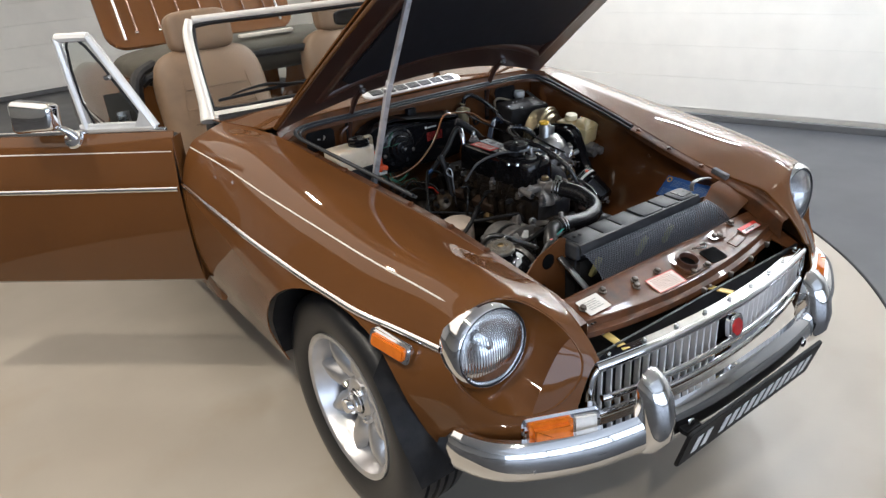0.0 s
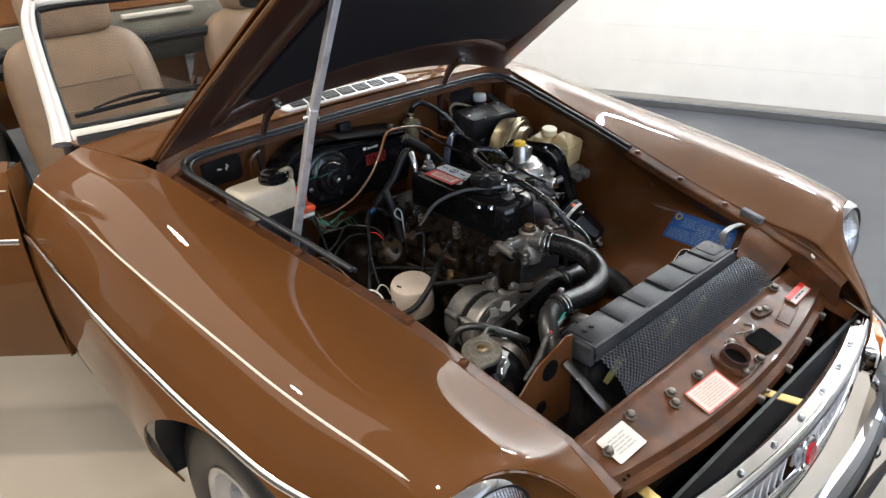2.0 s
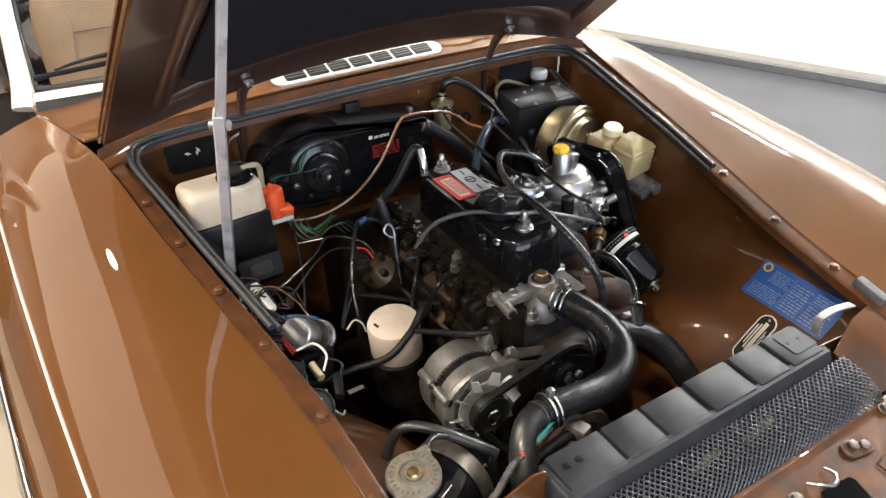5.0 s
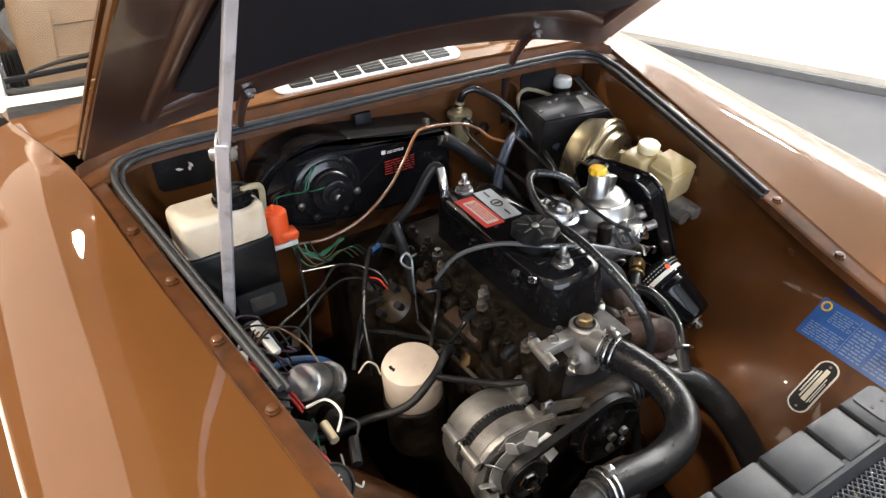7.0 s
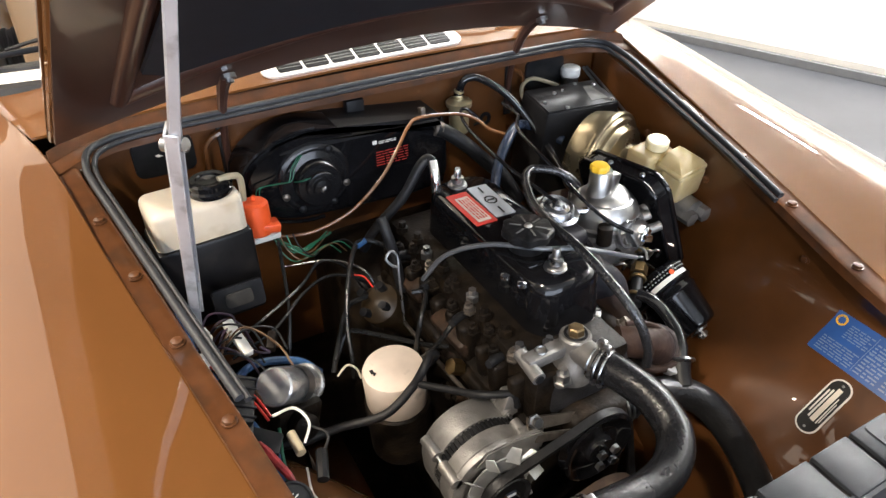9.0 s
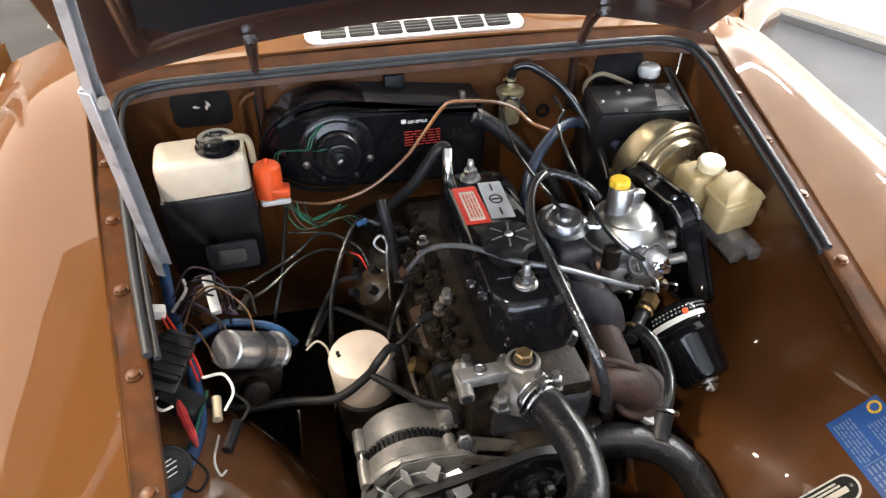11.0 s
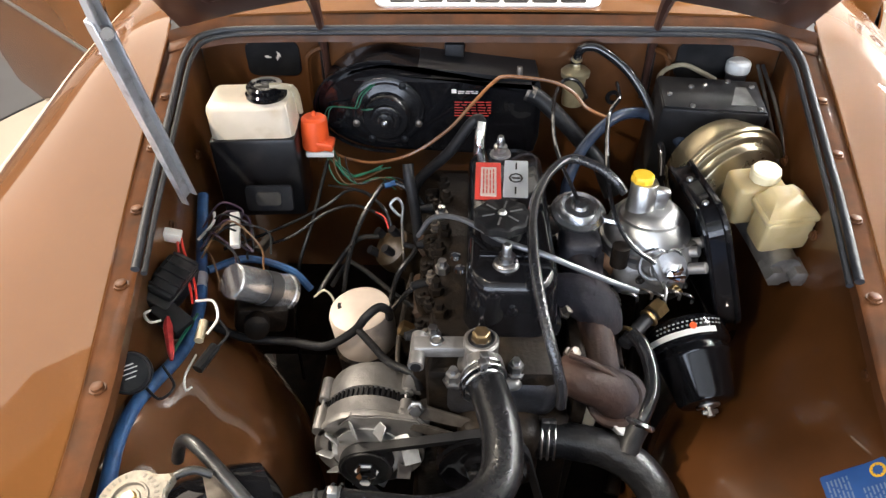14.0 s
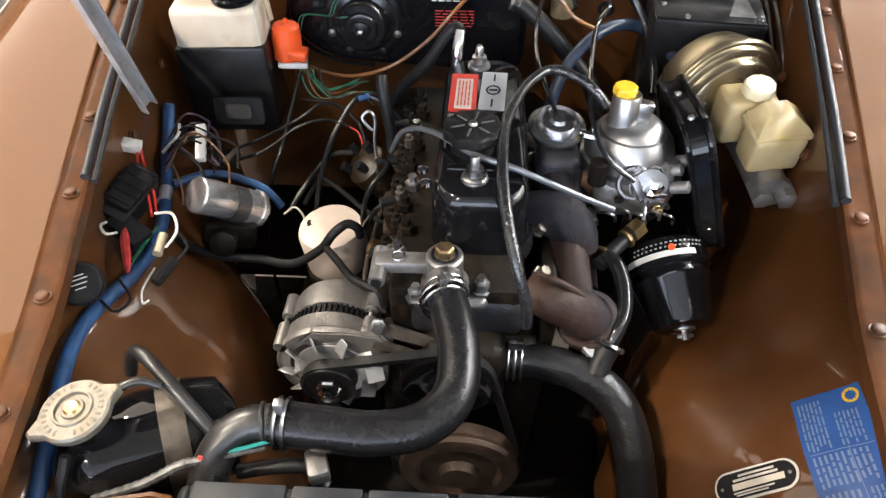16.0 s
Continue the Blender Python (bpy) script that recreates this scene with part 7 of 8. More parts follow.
part("reservoir_lid", box((0.075, 0.052, 0.010), pose(0.402, 0.224, 0.745, 10, -3, 8), 0.004, 3), RES, servo)
bm = B()
rm = pose(0.402, 0.224, 0.745, 10, -3, 8)
add_grid(bm, [[rm @ Vector((x * q, y * q2 + dy, z)) for x, y in ((-0.034, -0.023), (0.034, -0.023), (0.034, 0.023), (-0.034, 0.023), (-0.034, -0.023))] for q, q2, dy, z in ((1.0, 1.0, 0.0, 0.004), (0.92, 0.88, 0.002, 0.010), (0.45, 0.5, 0.014, 0.020), (0.42, 0.4, 0.016, 0.0205))])
bmesh.ops.remove_doubles(bm, verts=bm.verts, dist=0.0003)
bmesh.ops.contextual_create(bm, geom=[e for e in bm.edges if e.is_boundary and (rm.inverted() @ e.verts[0].co).z > 0.015])
part("reservoir_shoulder", bm, RES, servo)
WCAP = material("cream_cap", (0.78, 0.70, 0.46), 0.4)
wc = lathe([(0.016, 0), (0.0205, 0.003), (0.0205, 0.015), (0.018, 0.018), (0, 0.019)], pose(0.384, 0.272, 0.763, 8, -4), 10)
part("reservoir_neck", box((0.040, 0.060, 0.024), pose(0.388, 0.250, 0.742, 6, -3, 8), 0.006, 3), RES, servo)
part("reservoir_cap", wc, WCAP, servo, "cream ribbed cap")
PB = pose(0.360, 0.498, 0.694, 8, 2, -4)
pb = part("pedal_box", box((0.165, 0.095, 0.19), PB, 0.006), SATIN, car, "worn black steel pedal box cover")
part("cover_plate", box((0.158, 0.088, 0.003), PB @ pose(0, 0, 0.0955), 0.001), SATIN, pb)
for x, y in ((-0.035, -0.039), (0.070, -0.037), (-0.068, -0.010), (-0.030, 0.016), (-0.008, 0.022), (0.032, 0.038), (0.068, 0.026)):
    part("cover_screw", lathe([(0.0048, 0), (0.0042, 0.003), (0, 0.004)], PB @ pose(x, y, 0.0965), 10), STEEL, pb)
wcm = pose(0.430, 0.576, 0.748)
part("clutch_reservoir", lathe([(0.015, -0.02), (0.017, 0.004), (0.017, 0.036), (0.019, 0.038), (0.015, 0.040)], wcm, 24), STEEL, pb, "metal clutch fluid reservoir")
part("clutch_cap", lathe([(0.019, 0.040), (0.0205, 0.043), (0.0205, 0.056), (0.017, 0.060), (0.0, 0.061)], wcm, 12), material("white_cap", (0.75, 0.74, 0.70), 0.4), pb, "white ribbed cap")
# grey patch painting in the reflection on the cover's sloping top
part("sheen_patch", extrude_poly([(-0.020, -0.026), (0.020, -0.024), (0.012, 0.028), (-0.004, 0.027)], 0.0006, PB @ pose(0.046, -0.004, 0.0972)), material("painted_sheen_grey", (0.12, 0.12, 0.115), 0.5, vary=0.4, scale=60), pb, "grey patch painted as a reflection on the cover", smooth=False)

# fuel filter on the bulkhead
ff = part("fuel_filter", lathe([(0.018, -0.05), (0.019, -0.045), (0.019, 0.0), (0.024, 0.002), (0.025, 0.010), (0.021, 0.014), (0.008, 0.016), (0.0075, 0.026), (0.009, 0.028), (0.009, 0.034)], pose(0.152, 0.556, 0.786), 28), material("brass_plate", (0.50, 0.42, 0.24), 0.3, 0.5, vary=0.15, scale=40), car, "brass-coloured fuel vapour filter")
part("fitting", lathe([(0.010, 0.022), (0.012, 0.025), (0.012, 0.032), (0.009, 0.034)], pose(0.152, 0.560, 0.782), 16), CHROME, ff)

# ---- labels on the inner wing ----
BLUE = material("blue_label", (0.03, 0.10, 0.36), 0.4, vary=0.1, scale=40)
LBLUE = material("pale_print", (0.19, 0.27, 0.46), 0.5)
wing_tree = BVHTree.FromPolygons([v.co for v in wing_right.data.vertices], [p.vertices[:] for p in wing_right.data.polygons])


def drape(name, outline, m, lift, mat, label="", thick=0.0006):
    """A thin sheet whose flat outline, set by m over the inner wing, is laid down on its skin."""
    n = (m.to_3x3() @ Vector((0, 0, 1))).normalized()
    bm = B()
    f = bm.faces.new([bm.verts.new((x, y, 0)) for x, y in outline])
    ext = max(max(abs(x), abs(y)) for x, y in outline)
    steps = int(ext / 0.006)
    for k in range(-steps, steps + 1):
        for no in ((1, 0, 0), (0, 1, 0)):
            bmesh.ops.bisect_plane(bm, geom=bm.verts[:] + bm.edges[:] + bm.faces[:], plane_co=(no[0] * 0.006 * k, no[1] * 0.006 * k, 0), plane_no=no)
    for v in bm.verts:
        p = m @ v.co
        hit = wing_tree.ray_cast(p + n * 0.03, -n, 0.09)
        v.co = (hit[0] if hit[0] is not None else p) + n * lift
    for q in bm.faces:
        q.normal_update()
        if q.normal.dot(n) < 0:
            q.normal_flip()
    bmesh.ops.solidify(bm, geom=bm.faces[:], thickness=thick)
    return part(name, bm, mat, wing_right, label)


def bar(w, h, x=0.0, y=0.0):
    return [(x - w / 2, y - h / 2), (x + w / 2, y - h / 2), (x + w / 2, y + h / 2), (x - w / 2, y + h / 2)]


# long axis towards the nose, short axis up the wing
lab_at = Vector((0.4030, -0.0925, 0.6195)) + Vector((-0.003, -0.078, -0.004))
lm = frame3(lab_at, (-0.02, -1, -0.03), (-0.72, 0.0, 0.70))
drape("specification_label", rounded(0.156, 0.070, 0.003), lm, 0.0016, BLUE, "blue specification label with pale print")
rl = random.Random(8)
flip = 1 if (lm.to_3x3() @ Vector((0, 1, 0))).z > 0 else -1
for x0, x1, y0, y1, rows in ((-0.050, -0.012, 0.002, 0.026, 6), (-0.070, -0.012, -0.031, -0.006, 6), (-0.006, 0.026, -0.030, 0.024, 10), (0.032, 0.070, -0.030, 0.004, 6), (0.032, 0.070, 0.010, 0.028, 4)):
    for k in range(rows):
        y = y0 + (y1 - y0) * (k + 0.5) / rows
        x = x0
        while x < x1 - 0.004:
            ln = min(rl.uniform(0.004, 0.014), x1 - x)
            drape("label_print", bar(ln, (y1 - y0) / rows * 0.42, x + ln / 2, flip * y), lm, 0.0024, LBLUE, thick=0.0003)
            x += ln + 0.0022
for w, h, x, y in ((0.0008, 0.060, -0.009, 0.0), (0.080, 0.0008, 0.030, 0.007)):
    drape("label_rule", bar(w, h, x, flip * y), lm, 0.0024, LBLUE, thick=0.0003)
ring_m = lm @ Matrix.Translation((-0.066, flip * 0.0235, 0.0))
for k in range(10):
    a = 2 * math.pi * k / 10
    drape("label_emblem", [(0.0085 * math.cos(b) * q, 0.0085 * math.sin(b) * q) for b, q in ((a, 1), (a + 0.36, 1), (a + 0.72, 1), (a + 0.52, 0.62), (a + 0.16, 0.62))], ring_m, 0.0025, YCAP, thick=0.0003)
# oval maker's plate
om = frame3((0.331, -0.166, 0.556), (0.60, -0.08, 0.79), (-0.78, -0.05, 0.62))
drape("chassis_plate", rounded(0.094, 0.033, 0.0164, 8), om, 0.0018, WHITEST, "oval black and white maker's plate")
drape("plate_field", rounded(0.089, 0.028, 0.0139, 8), om, 0.0026, PLATE, thick=0.0003)
oflip = 1 if (om.to_3x3() @ Vector((0, 1, 0))).y > 0 else -1
for w, h, x, y in ((0.040, 0.0022, 0.004, 0.0095), (0.050, 0.0026, 0.002, 0.0052), (0.046, 0.0016, -0.002, -0.0080), (0.036, 0.0014, -0.004, -0.0108)):
    drape("plate_print", bar(w, h, x, oflip * y), om, 0.0032, WHITEST, thick=0.0003)
drape("plate_band", bar(0.058, 0.0068, 0.004, oflip * -0.0015), om, 0.0032, CREAM, thick=0.0003)
for x in (-0.038, 0.038):
    hit = wing_tree.ray_cast(om @ Vector((x, 0, 0.03)), om.to_3x3() @ Vector((0, 0, -1)), 0.09)
    if hit[0] is not None:
        part("plate_rivet", lathe([(0.003, 0), (0, 0.002)], axis(hit[0] + hit[1] * 0.002, hit[0] + hit[1] * 0.1), 8), STEEL, wing_right)

# ---- wiring on the left inner wing ----
BLUETAPE = material("blue_tape", (0.016, 0.062, 0.17), 0.55, vary=0.35, scale=60, bump=0.3, bump_scale=120, dirt=0.3, dirt_colour=(0.02, 0.04, 0.08))
loom = part("wiring_loom", tube([(-0.440, 0.322, 0.690), (-0.428, 0.252, 0.655), (-0.410, 0.184, 0.637), (-0.397, 0.130, 0.633), (-0.387, 0.070, 0.638), (-0.388, 0.026, 0.643), (-0.398, -0.020, 0.650), (-0.405, -0.059, 0.655), (-0.405, -0.106, 0.655), (-0.398, -0.155, 0.648), (-0.39, -0.25, 0.61)], 0.0085, 10, 8), BLUETAPE, car, "wiring loom bound in blue tape")
part("tape_joint", tube([(-0.412, 0.190, 0.638), (-0.407, 0.165, 0.636)], 0.0098, 10, 3), ZINC, loom)
part("loom_branch", tube([(-0.405, 0.20, 0.64), (-0.36, 0.24, 0.63), (-0.30, 0.25, 0.60), (-0.27, 0.24, 0.57)], 0.006, 8, 6), BLUETAPE, loom)
fb = part("fuse_box", box((0.045, 0.075, 0.040), pose(-0.418, 0.105, 0.688, 10, 25, -14), 0.004), SATIN, car, "black plastic fuse box")
part("fuse_lid", box((0.034, 0.065, 0.016), pose(-0.405, 0.105, 0.708, 10, 25, -14), 0.004), SATIN, fb)
part("fuse_base", box((0.050, 0.030, 0.020), pose(-0.400, 0.060, 0.678, 0, 20, -30), 0.003), SATIN, fb)
part("connector", box((0.014, 0.060, 0.012), pose(-0.372, 0.250, 0.676, 20, 0, 12), 0.002), WHITEST, loom, "white cable connector")
part("connector", box((0.024, 0.016, 0.014), pose(-0.428, 0.175, 0.722, 0, 20, 10), 0.002), WHITEST, loom, "white cable connector")
part("connector", box((0.012, 0.030, 0.012), pose(-0.330, 0.245, 0.655, 10, 0, -25), 0.002), GRIME, loom)
part("red_wrap", tube([(-0.402, 0.060, 0.685), (-0.396, 0.040, 0.682), (-0.384, 0.010, 0.672), (-0.380, -0.002, 0.668)], [0.0025, 0.006, 0.0045, 0.002], 8, 5), material("dark_red_tape", (0.36, 0.03, 0.03), 0.35, vary=0.4, scale=90, bump=0.5, bump_scale=160), loom, "red taped wire joint")
part("relay_can", lathe([(0.022, 0), (0.024, 0.004), (0.024, 0.020), (0.021, 0.023), (0.0, 0.024)], axis((-0.404, -0.046, 0.694), (-0.34, -0.15, 0.82)), 26), SATIN, loom, "round black relay")
part("tube_joint", tube([(-0.362, 0.065, 0.668), (-0.360, 0.035, 0.664)], 0.006, 10, 3), PALETUBE, loom)
part("bullet_connector", tube([(-0.338, 0.030, 0.660), (-0.350, -0.005, 0.656)], 0.007, 8, 3), SATIN, loom)
WIRES = {
    "black": SATIN, "red": REDST, "white": WHITEST, "green": material("green_wire", (0.015, 0.10, 0.055), 0.4), "purple": material("purple_wire", (0.035, 0.016, 0.032), 0.4),
    "brown": material("brown_wire", (0.10, 0.05, 0.02), 0.4),
}


def wire(kind, pts, r=0.0018, parent=None):
    return part("wire", tube(pts, r, 6, 7), WIRES[kind], parent or loom)


wire("red", [(-0.420, 0.180, 0.715), (-0.405, 0.150, 0.712), (-0.385, 0.115, 0.695), (-0.376, 0.090, 0.680)])
wire("red", [(-0.424, 0.178, 0.715), (-0.410, 0.145, 0.714), (-0.390, 0.110, 0.696), (-0.380, 0.085, 0.680)])
wire("white", [(-0.375, 0.085, 0.685), (-0.350, 0.080, 0.690), (-0.340, 0.060, 0.680), (-0.352, 0.045, 0.666)], 0.0018)
wire("white", [(-0.415, 0.065, 0.690), (-0.425, 0.050, 0.695), (-0.415, 0.038, 0.692), (-0.405, 0.045, 0.688)], 0.0018)
wire("green", [(-0.372, 0.075, 0.672), (-0.380, 0.040, 0.668), (-0.386, 0.005, 0.664)], 0.0022)
wire("black", [(-0.345, 0.070, 0.670), (-0.325, 0.045, 0.668), (-0.335, 0.028, 0.660)])
wire("white", [(-0.36, 0.02, 0.655), (-0.365, -0.01, 0.650), (-0.358, -0.03, 0.648), (-0.352, -0.025, 0.648)], 0.0014)
wire("black", [(-0.388, -0.01, 0.668), (-0.370, -0.03, 0.655), (-0.380, -0.05, 0.655), (-0.398, -0.04, 0.662)])
wire("purple", [(-0.425, 0.26, 0.672), (-0.400, 0.285, 0.700), (-0.370, 0.285, 0.690), (-0.368, 0.275, 0.680)])
wire("purple", [(-0.420, 0.24, 0.668), (-0.385, 0.27, 0.68), (-0.360, 0.23, 0.665), (-0.340, 0.22, 0.66), (-0.350, 0.225, 0.67)])
wire("white", [(-0.425, 0.235, 0.668), (-0.405, 0.255, 0.685), (-0.408, 0.275, 0.690)], 0.0024)
for k in range(9):
    r2 = random.Random(40 + k)
    a = Vector((-0.43 + 0.03 * r2.random(), 0.20 + 0.09 * r2.random(), 0.655 + 0.02 * r2.random()))
    b = Vector((-0.38 + 0.06 * r2.random(), 0.20 + 0.09 * r2.random(), 0.66 + 0.02 * r2.random()))
    c = (a + b) / 2 + Vector((0, 0.02 * r2.random() - 0.01, 0.02 + 0.02 * r2.random()))
    wire(["purple", "black", "brown", "black"][k % 4], [a, c, b, b + Vector((0.01, -0.03, -0.02))], 0.0016)
wire("brown", [(-0.415, 0.225, 0.66), (-0.395, 0.20, 0.665), (-0.378, 0.17, 0.655), (-0.372, 0.15, 0.645)], 0.0016)
# green wires from the blower motor
for dx in (0, 0.005):
    wire("green", [(-0.182 + dx, 0.487, 0.806), (-0.205 + dx, 0.470, 0.790), (-0.215 + dx, 0.465, 0.770), (-0.232 + dx, 0.475, 0.765), (-0.262 + dx, 0.48, 0.762), (-0.268 + dx, 0.465, 0.745), (-0.264, 0.445, 0.725)], 0.0011, heater)
    wire("green", [(-0.205 + dx, 0.468, 0.765), (-0.198 + dx, 0.452, 0.772), (-0.188 + dx, 0.450, 0.775)], 0.0011, heater)
for k in range(5):
    r2 = random.Random(80 + k)
    o = Vector((0.012 * r2.random(), 0.02 * r2.random(), 0.01 * r2.random()))
    wire("green" if k != 3 else "brown", [Vector((-0.268, 0.428, 0.715)) + o, Vector((-0.264, 0.42, 0.685)) + o * 1.5, Vector((-0.245 + 0.02 * r2.random(), 0.405, 0.665)) + o, Vector((-0.212, 0.398 + 0.02 * r2.random(), 0.662)) + o, Vector((-0.178, 0.415, 0.664)) + o * 2], 0.0012, ry)

# ---- hoses, pipes and cables ----
def cable(name, pts, r, mat, lab, n=10, wave=0.0):
    return part(name, tube(pts, r, n, 10, True, wave, 2), mat, car, lab)


GLOSSRUB = material("gloss_rubber", (0.012, 0.012, 0.013), 0.13, coat=0.5, vary=0.2, scale=60)
BRAID = material("braided_hose", (0.02, 0.02, 0.022), 0.16, vary=0.4, scale=180, bump=0.4, bump_scale=420, coat=0.5)
cable("vapour_hose", [(0.152, 0.556, 0.815), (0.154, 0.548, 0.834), (0.165, 0.544, 0.843), (0.188, 0.540, 0.839), (0.235, 0.528, 0.806), (0.274, 0.500, 0.755), (0.290, 0.45, 0.710), (0.285, 0.395, 0.685)], 0.0075, GLOSSRUB, "shiny black vapour hose")
cable("breather_hose", [(0.187, 0.240, 0.758), (0.172, 0.245, 0.775), (0.150, 0.258, 0.787), (0.114, 0.271, 0.792), (0.081, 0.234, 0.790), (0.056, 0.161, 0.786), (0.050, 0.070, 0.786), (0.056, 0.006, 0.765), (0.067, -0.032, 0.735), (0.080, -0.048, 0.690), (0.082, -0.050, 0.66)], 0.0066, BRAID, "black braided breather hose", 12)
cable("throttle_cable", [(0.165, 0.520, 0.760), (0.166, 0.505, 0.775), (0.152, 0.522, 0.792), (0.127, 0.507, 0.800), (0.106, 0.444, 0.795), (0.098, 0.319, 0.785), (0.120, 0.208, 0.764)], 0.0030, GLOSSRUB, "thin black control cable", 8)
cable("choke_cable", [(0.212, 0.50, 0.80), (0.207, 0.444, 0.800), (0.187, 0.407, 0.787), (0.166, 0.274, 0.777), (0.166, 0.193, 0.757), (0.183, 0.150, 0.738), (0.215, 0.136, 0.718)], 0.0033, GLOSSRUB, "thin black choke cable", 8)
cable("vacuum_pipe", [(-0.098, 0.235, 0.682), (-0.074, 0.205, 0.736), (-0.034, 0.158, 0.768), (0.016, 0.104, 0.776), (0.060, 0.086, 0.772), (0.110, 0.084, 0.750), (0.150, 0.088, 0.728), (0.186, 0.094, 0.708)], 0.0036, material("grey_pipe", (0.20, 0.21, 0.23), 0.28, 0.6), "grey vacuum pipe across the engine")
cable("rocker_breather", [(-0.008, 0.366, 0.795), (-0.014, 0.374, 0.798), (-0.028, 0.375, 0.785), (-0.058, 0.378, 0.738), (-0.103, 0.395, 0.682), (-0.12, 0.41, 0.64)], 0.0085, RUBBER, "black rubber breather pipe")
cable("heater_hose", [(0.070, 0.497, 0.783), (0.091, 0.494, 0.772), (0.124, 0.482, 0.745), (0.165, 0.474, 0.702), (0.195, 0.462, 0.670), (0.22, 0.44, 0.62)], 0.0135, RUBBER, "black heater hose", 14)
cable("vacuum_hose", [(0.320, 0.445, 0.72), (0.283, 0.500, 0.738), (0.234, 0.479, 0.757), (0.194, 0.450, 0.752), (0.158, 0.425, 0.722), (0.137, 0.403, 0.680), (0.13, 0.39, 0.64)], 0.0095, material("blue_black_hose", (0.030, 0.042, 0.072), 0.25, vary=0.2, scale=60), "blue-black servo vacuum hose", 12)
TRANS = material("amber_tube", (0.20, 0.085, 0.03), 0.25, vary=0.5, scale=7, coat=0.5)
cable("control_tube", [(0.194, 0.462, 0.758), (0.161, 0.462, 0.775), (0.138, 0.476, 0.795), (0.102, 0.486, 0.808), (0.034, 0.487, 0.816), (0.011, 0.486, 0.806), (-0.025, 0.465, 0.775), (-0.063, 0.455, 0.735), (-0.123, 0.452, 0.692), (-0.187, 0.462, 0.668), (-0.240, 0.475, 0.668), (-0.262, 0.46, 0.69)], 0.0030, TRANS, "thin amber-brown control tube", 8)
LEAD = material("plug_lead", (0.010, 0.010, 0.010), 0.26, spec=0.4, vary=0.3, scale=60)
leads = [
    [(-0.221, 0.235, 0.540), (-0.218, 0.241, 0.570), (-0.210, 0.272, 0.615), (-0.192, 0.302, 0.660), (-0.166, 0.335, 0.695), (-0.148, 0.345, 0.703), (-0.120, 0.342, 0.692), (-0.095, 0.333, 0.668)],
    [(-0.240, 0.255, 0.565), (-0.215, 0.268, 0.600), (-0.195, 0.258, 0.604), (-0.150, 0.215, 0.602), (-0.118, 0.185, 0.600), (-0.093, 0.166, 0.600)],
    [(-0.118, 0.232, 0.668), (-0.102, 0.220, 0.668), (-0.122, 0.195, 0.650), (-0.132, 0.188, 0.625), (-0.138, 0.190, 0.590), (-0.140, 0.23, 0.57)],
    [(-0.092, 0.150, 0.664), (-0.106, 0.144, 0.655), (-0.120, 0.150, 0.632), (-0.134, 0.166, 0.600), (-0.145, 0.20, 0.57)],
    [(-0.255, 0.225, 0.575), (-0.235, 0.25, 0.60), (-0.20, 0.29, 0.63), (-0.165, 0.295, 0.635)],
]
for pts in leads:
    cable("plug_lead", pts, 0.0040, LEAD, "black ignition lead", 8)
part("lead_marker", tube([(-0.157, 0.340, 0.700), (-0.141, 0.345, 0.702)], 0.0048, 8, 3), BLUETAPE, engine)
for pts, r in (([(-0.259, 0.412, 0.70), (-0.279, 0.332, 0.630), (-0.300, 0.290, 0.570), (-0.31, 0.25, 0.47), (-0.31, 0.24, 0.36)], 0.003), ([(-0.42, 0.30, 0.60), (-0.336, 0.330, 0.620), (-0.257, 0.337, 0.660), (-0.213, 0.357, 0.680), (-0.17, 0.36, 0.65), (-0.14, 0.34, 0.58)], 0.0025), ([(-0.38, 0.30, 0.60), (-0.31, 0.31, 0.62), (-0.25, 0.33, 0.655), (-0.20, 0.34, 0.66), (-0.15, 0.33, 0.63), (-0.13, 0.32, 0.56)], 0.0025), ([(-0.26, 0.40, 0.66), (-0.20, 0.37, 0.67), (-0.17, 0.34, 0.67), (-0.15, 0.315, 0.655), (-0.14, 0.29, 0.60)], 0.002)):
    cable("harness_wire", pts, r, LEAD, "dark harness wire", 6)
part("red_lead", tube([(-0.172, 0.325, 0.660), (-0.158, 0.318, 0.655), (-0.150, 0.305, 0.640)], 0.0013, 6, 5), REDST, engine)
lh = cable("bottom_hose", [(0.052, -0.030, 0.565), (0.070, -0.030, 0.573), (0.105, -0.034, 0.574), (0.150, -0.042, 0.568), (0.190, -0.064, 0.553), (0.212, -0.100, 0.525), (0.222, -0.16, 0.47), (0.215, -0.23, 0.40)], 0.0225, material("ribbed_hose", (0.012, 0.012, 0.013), 0.3, vary=0.3, scale=70, bump=0.5, bump_scale=160), "thick black lower radiator hose", 18, 0.02)
clamp((0.072, -0.031, 0.573), (0.11, -0.034, 0.574), 0.0240, lh)
clamp((0.080, -0.031, 0.573), (0.11, -0.034, 0.574), 0.0240, lh)
part("tee", tube([(0.168, -0.050, 0.575), (0.176, -0.034, 0.588), (0.186, -0.022, 0.602)], 0.015, 14, 4), RUBBER, lh)
br = cable("return_pipe", [(0.184, -0.026, 0.600), (0.192, -0.014, 0.613), (0.202, 0.008, 0.624), (0.203, 0.036, 0.637), (0.196, 0.060, 0.648), (0.186, 0.078, 0.648)], 0.0095, GLOSSRUB, "black return pipe", 12)
part("screw_clamp", box((0.020, 0.034, 0.016), pose(0.170, -0.022, 0.596, 20, 20, -40), 0.003), ZINC, br, "steel screw clamp")
part("clamp_ring", torus(0.0155, 0.004, axis((0.184, -0.026, 0.600), (0.196, -0.006, 0.62)), 20, 6), STEEL, br)
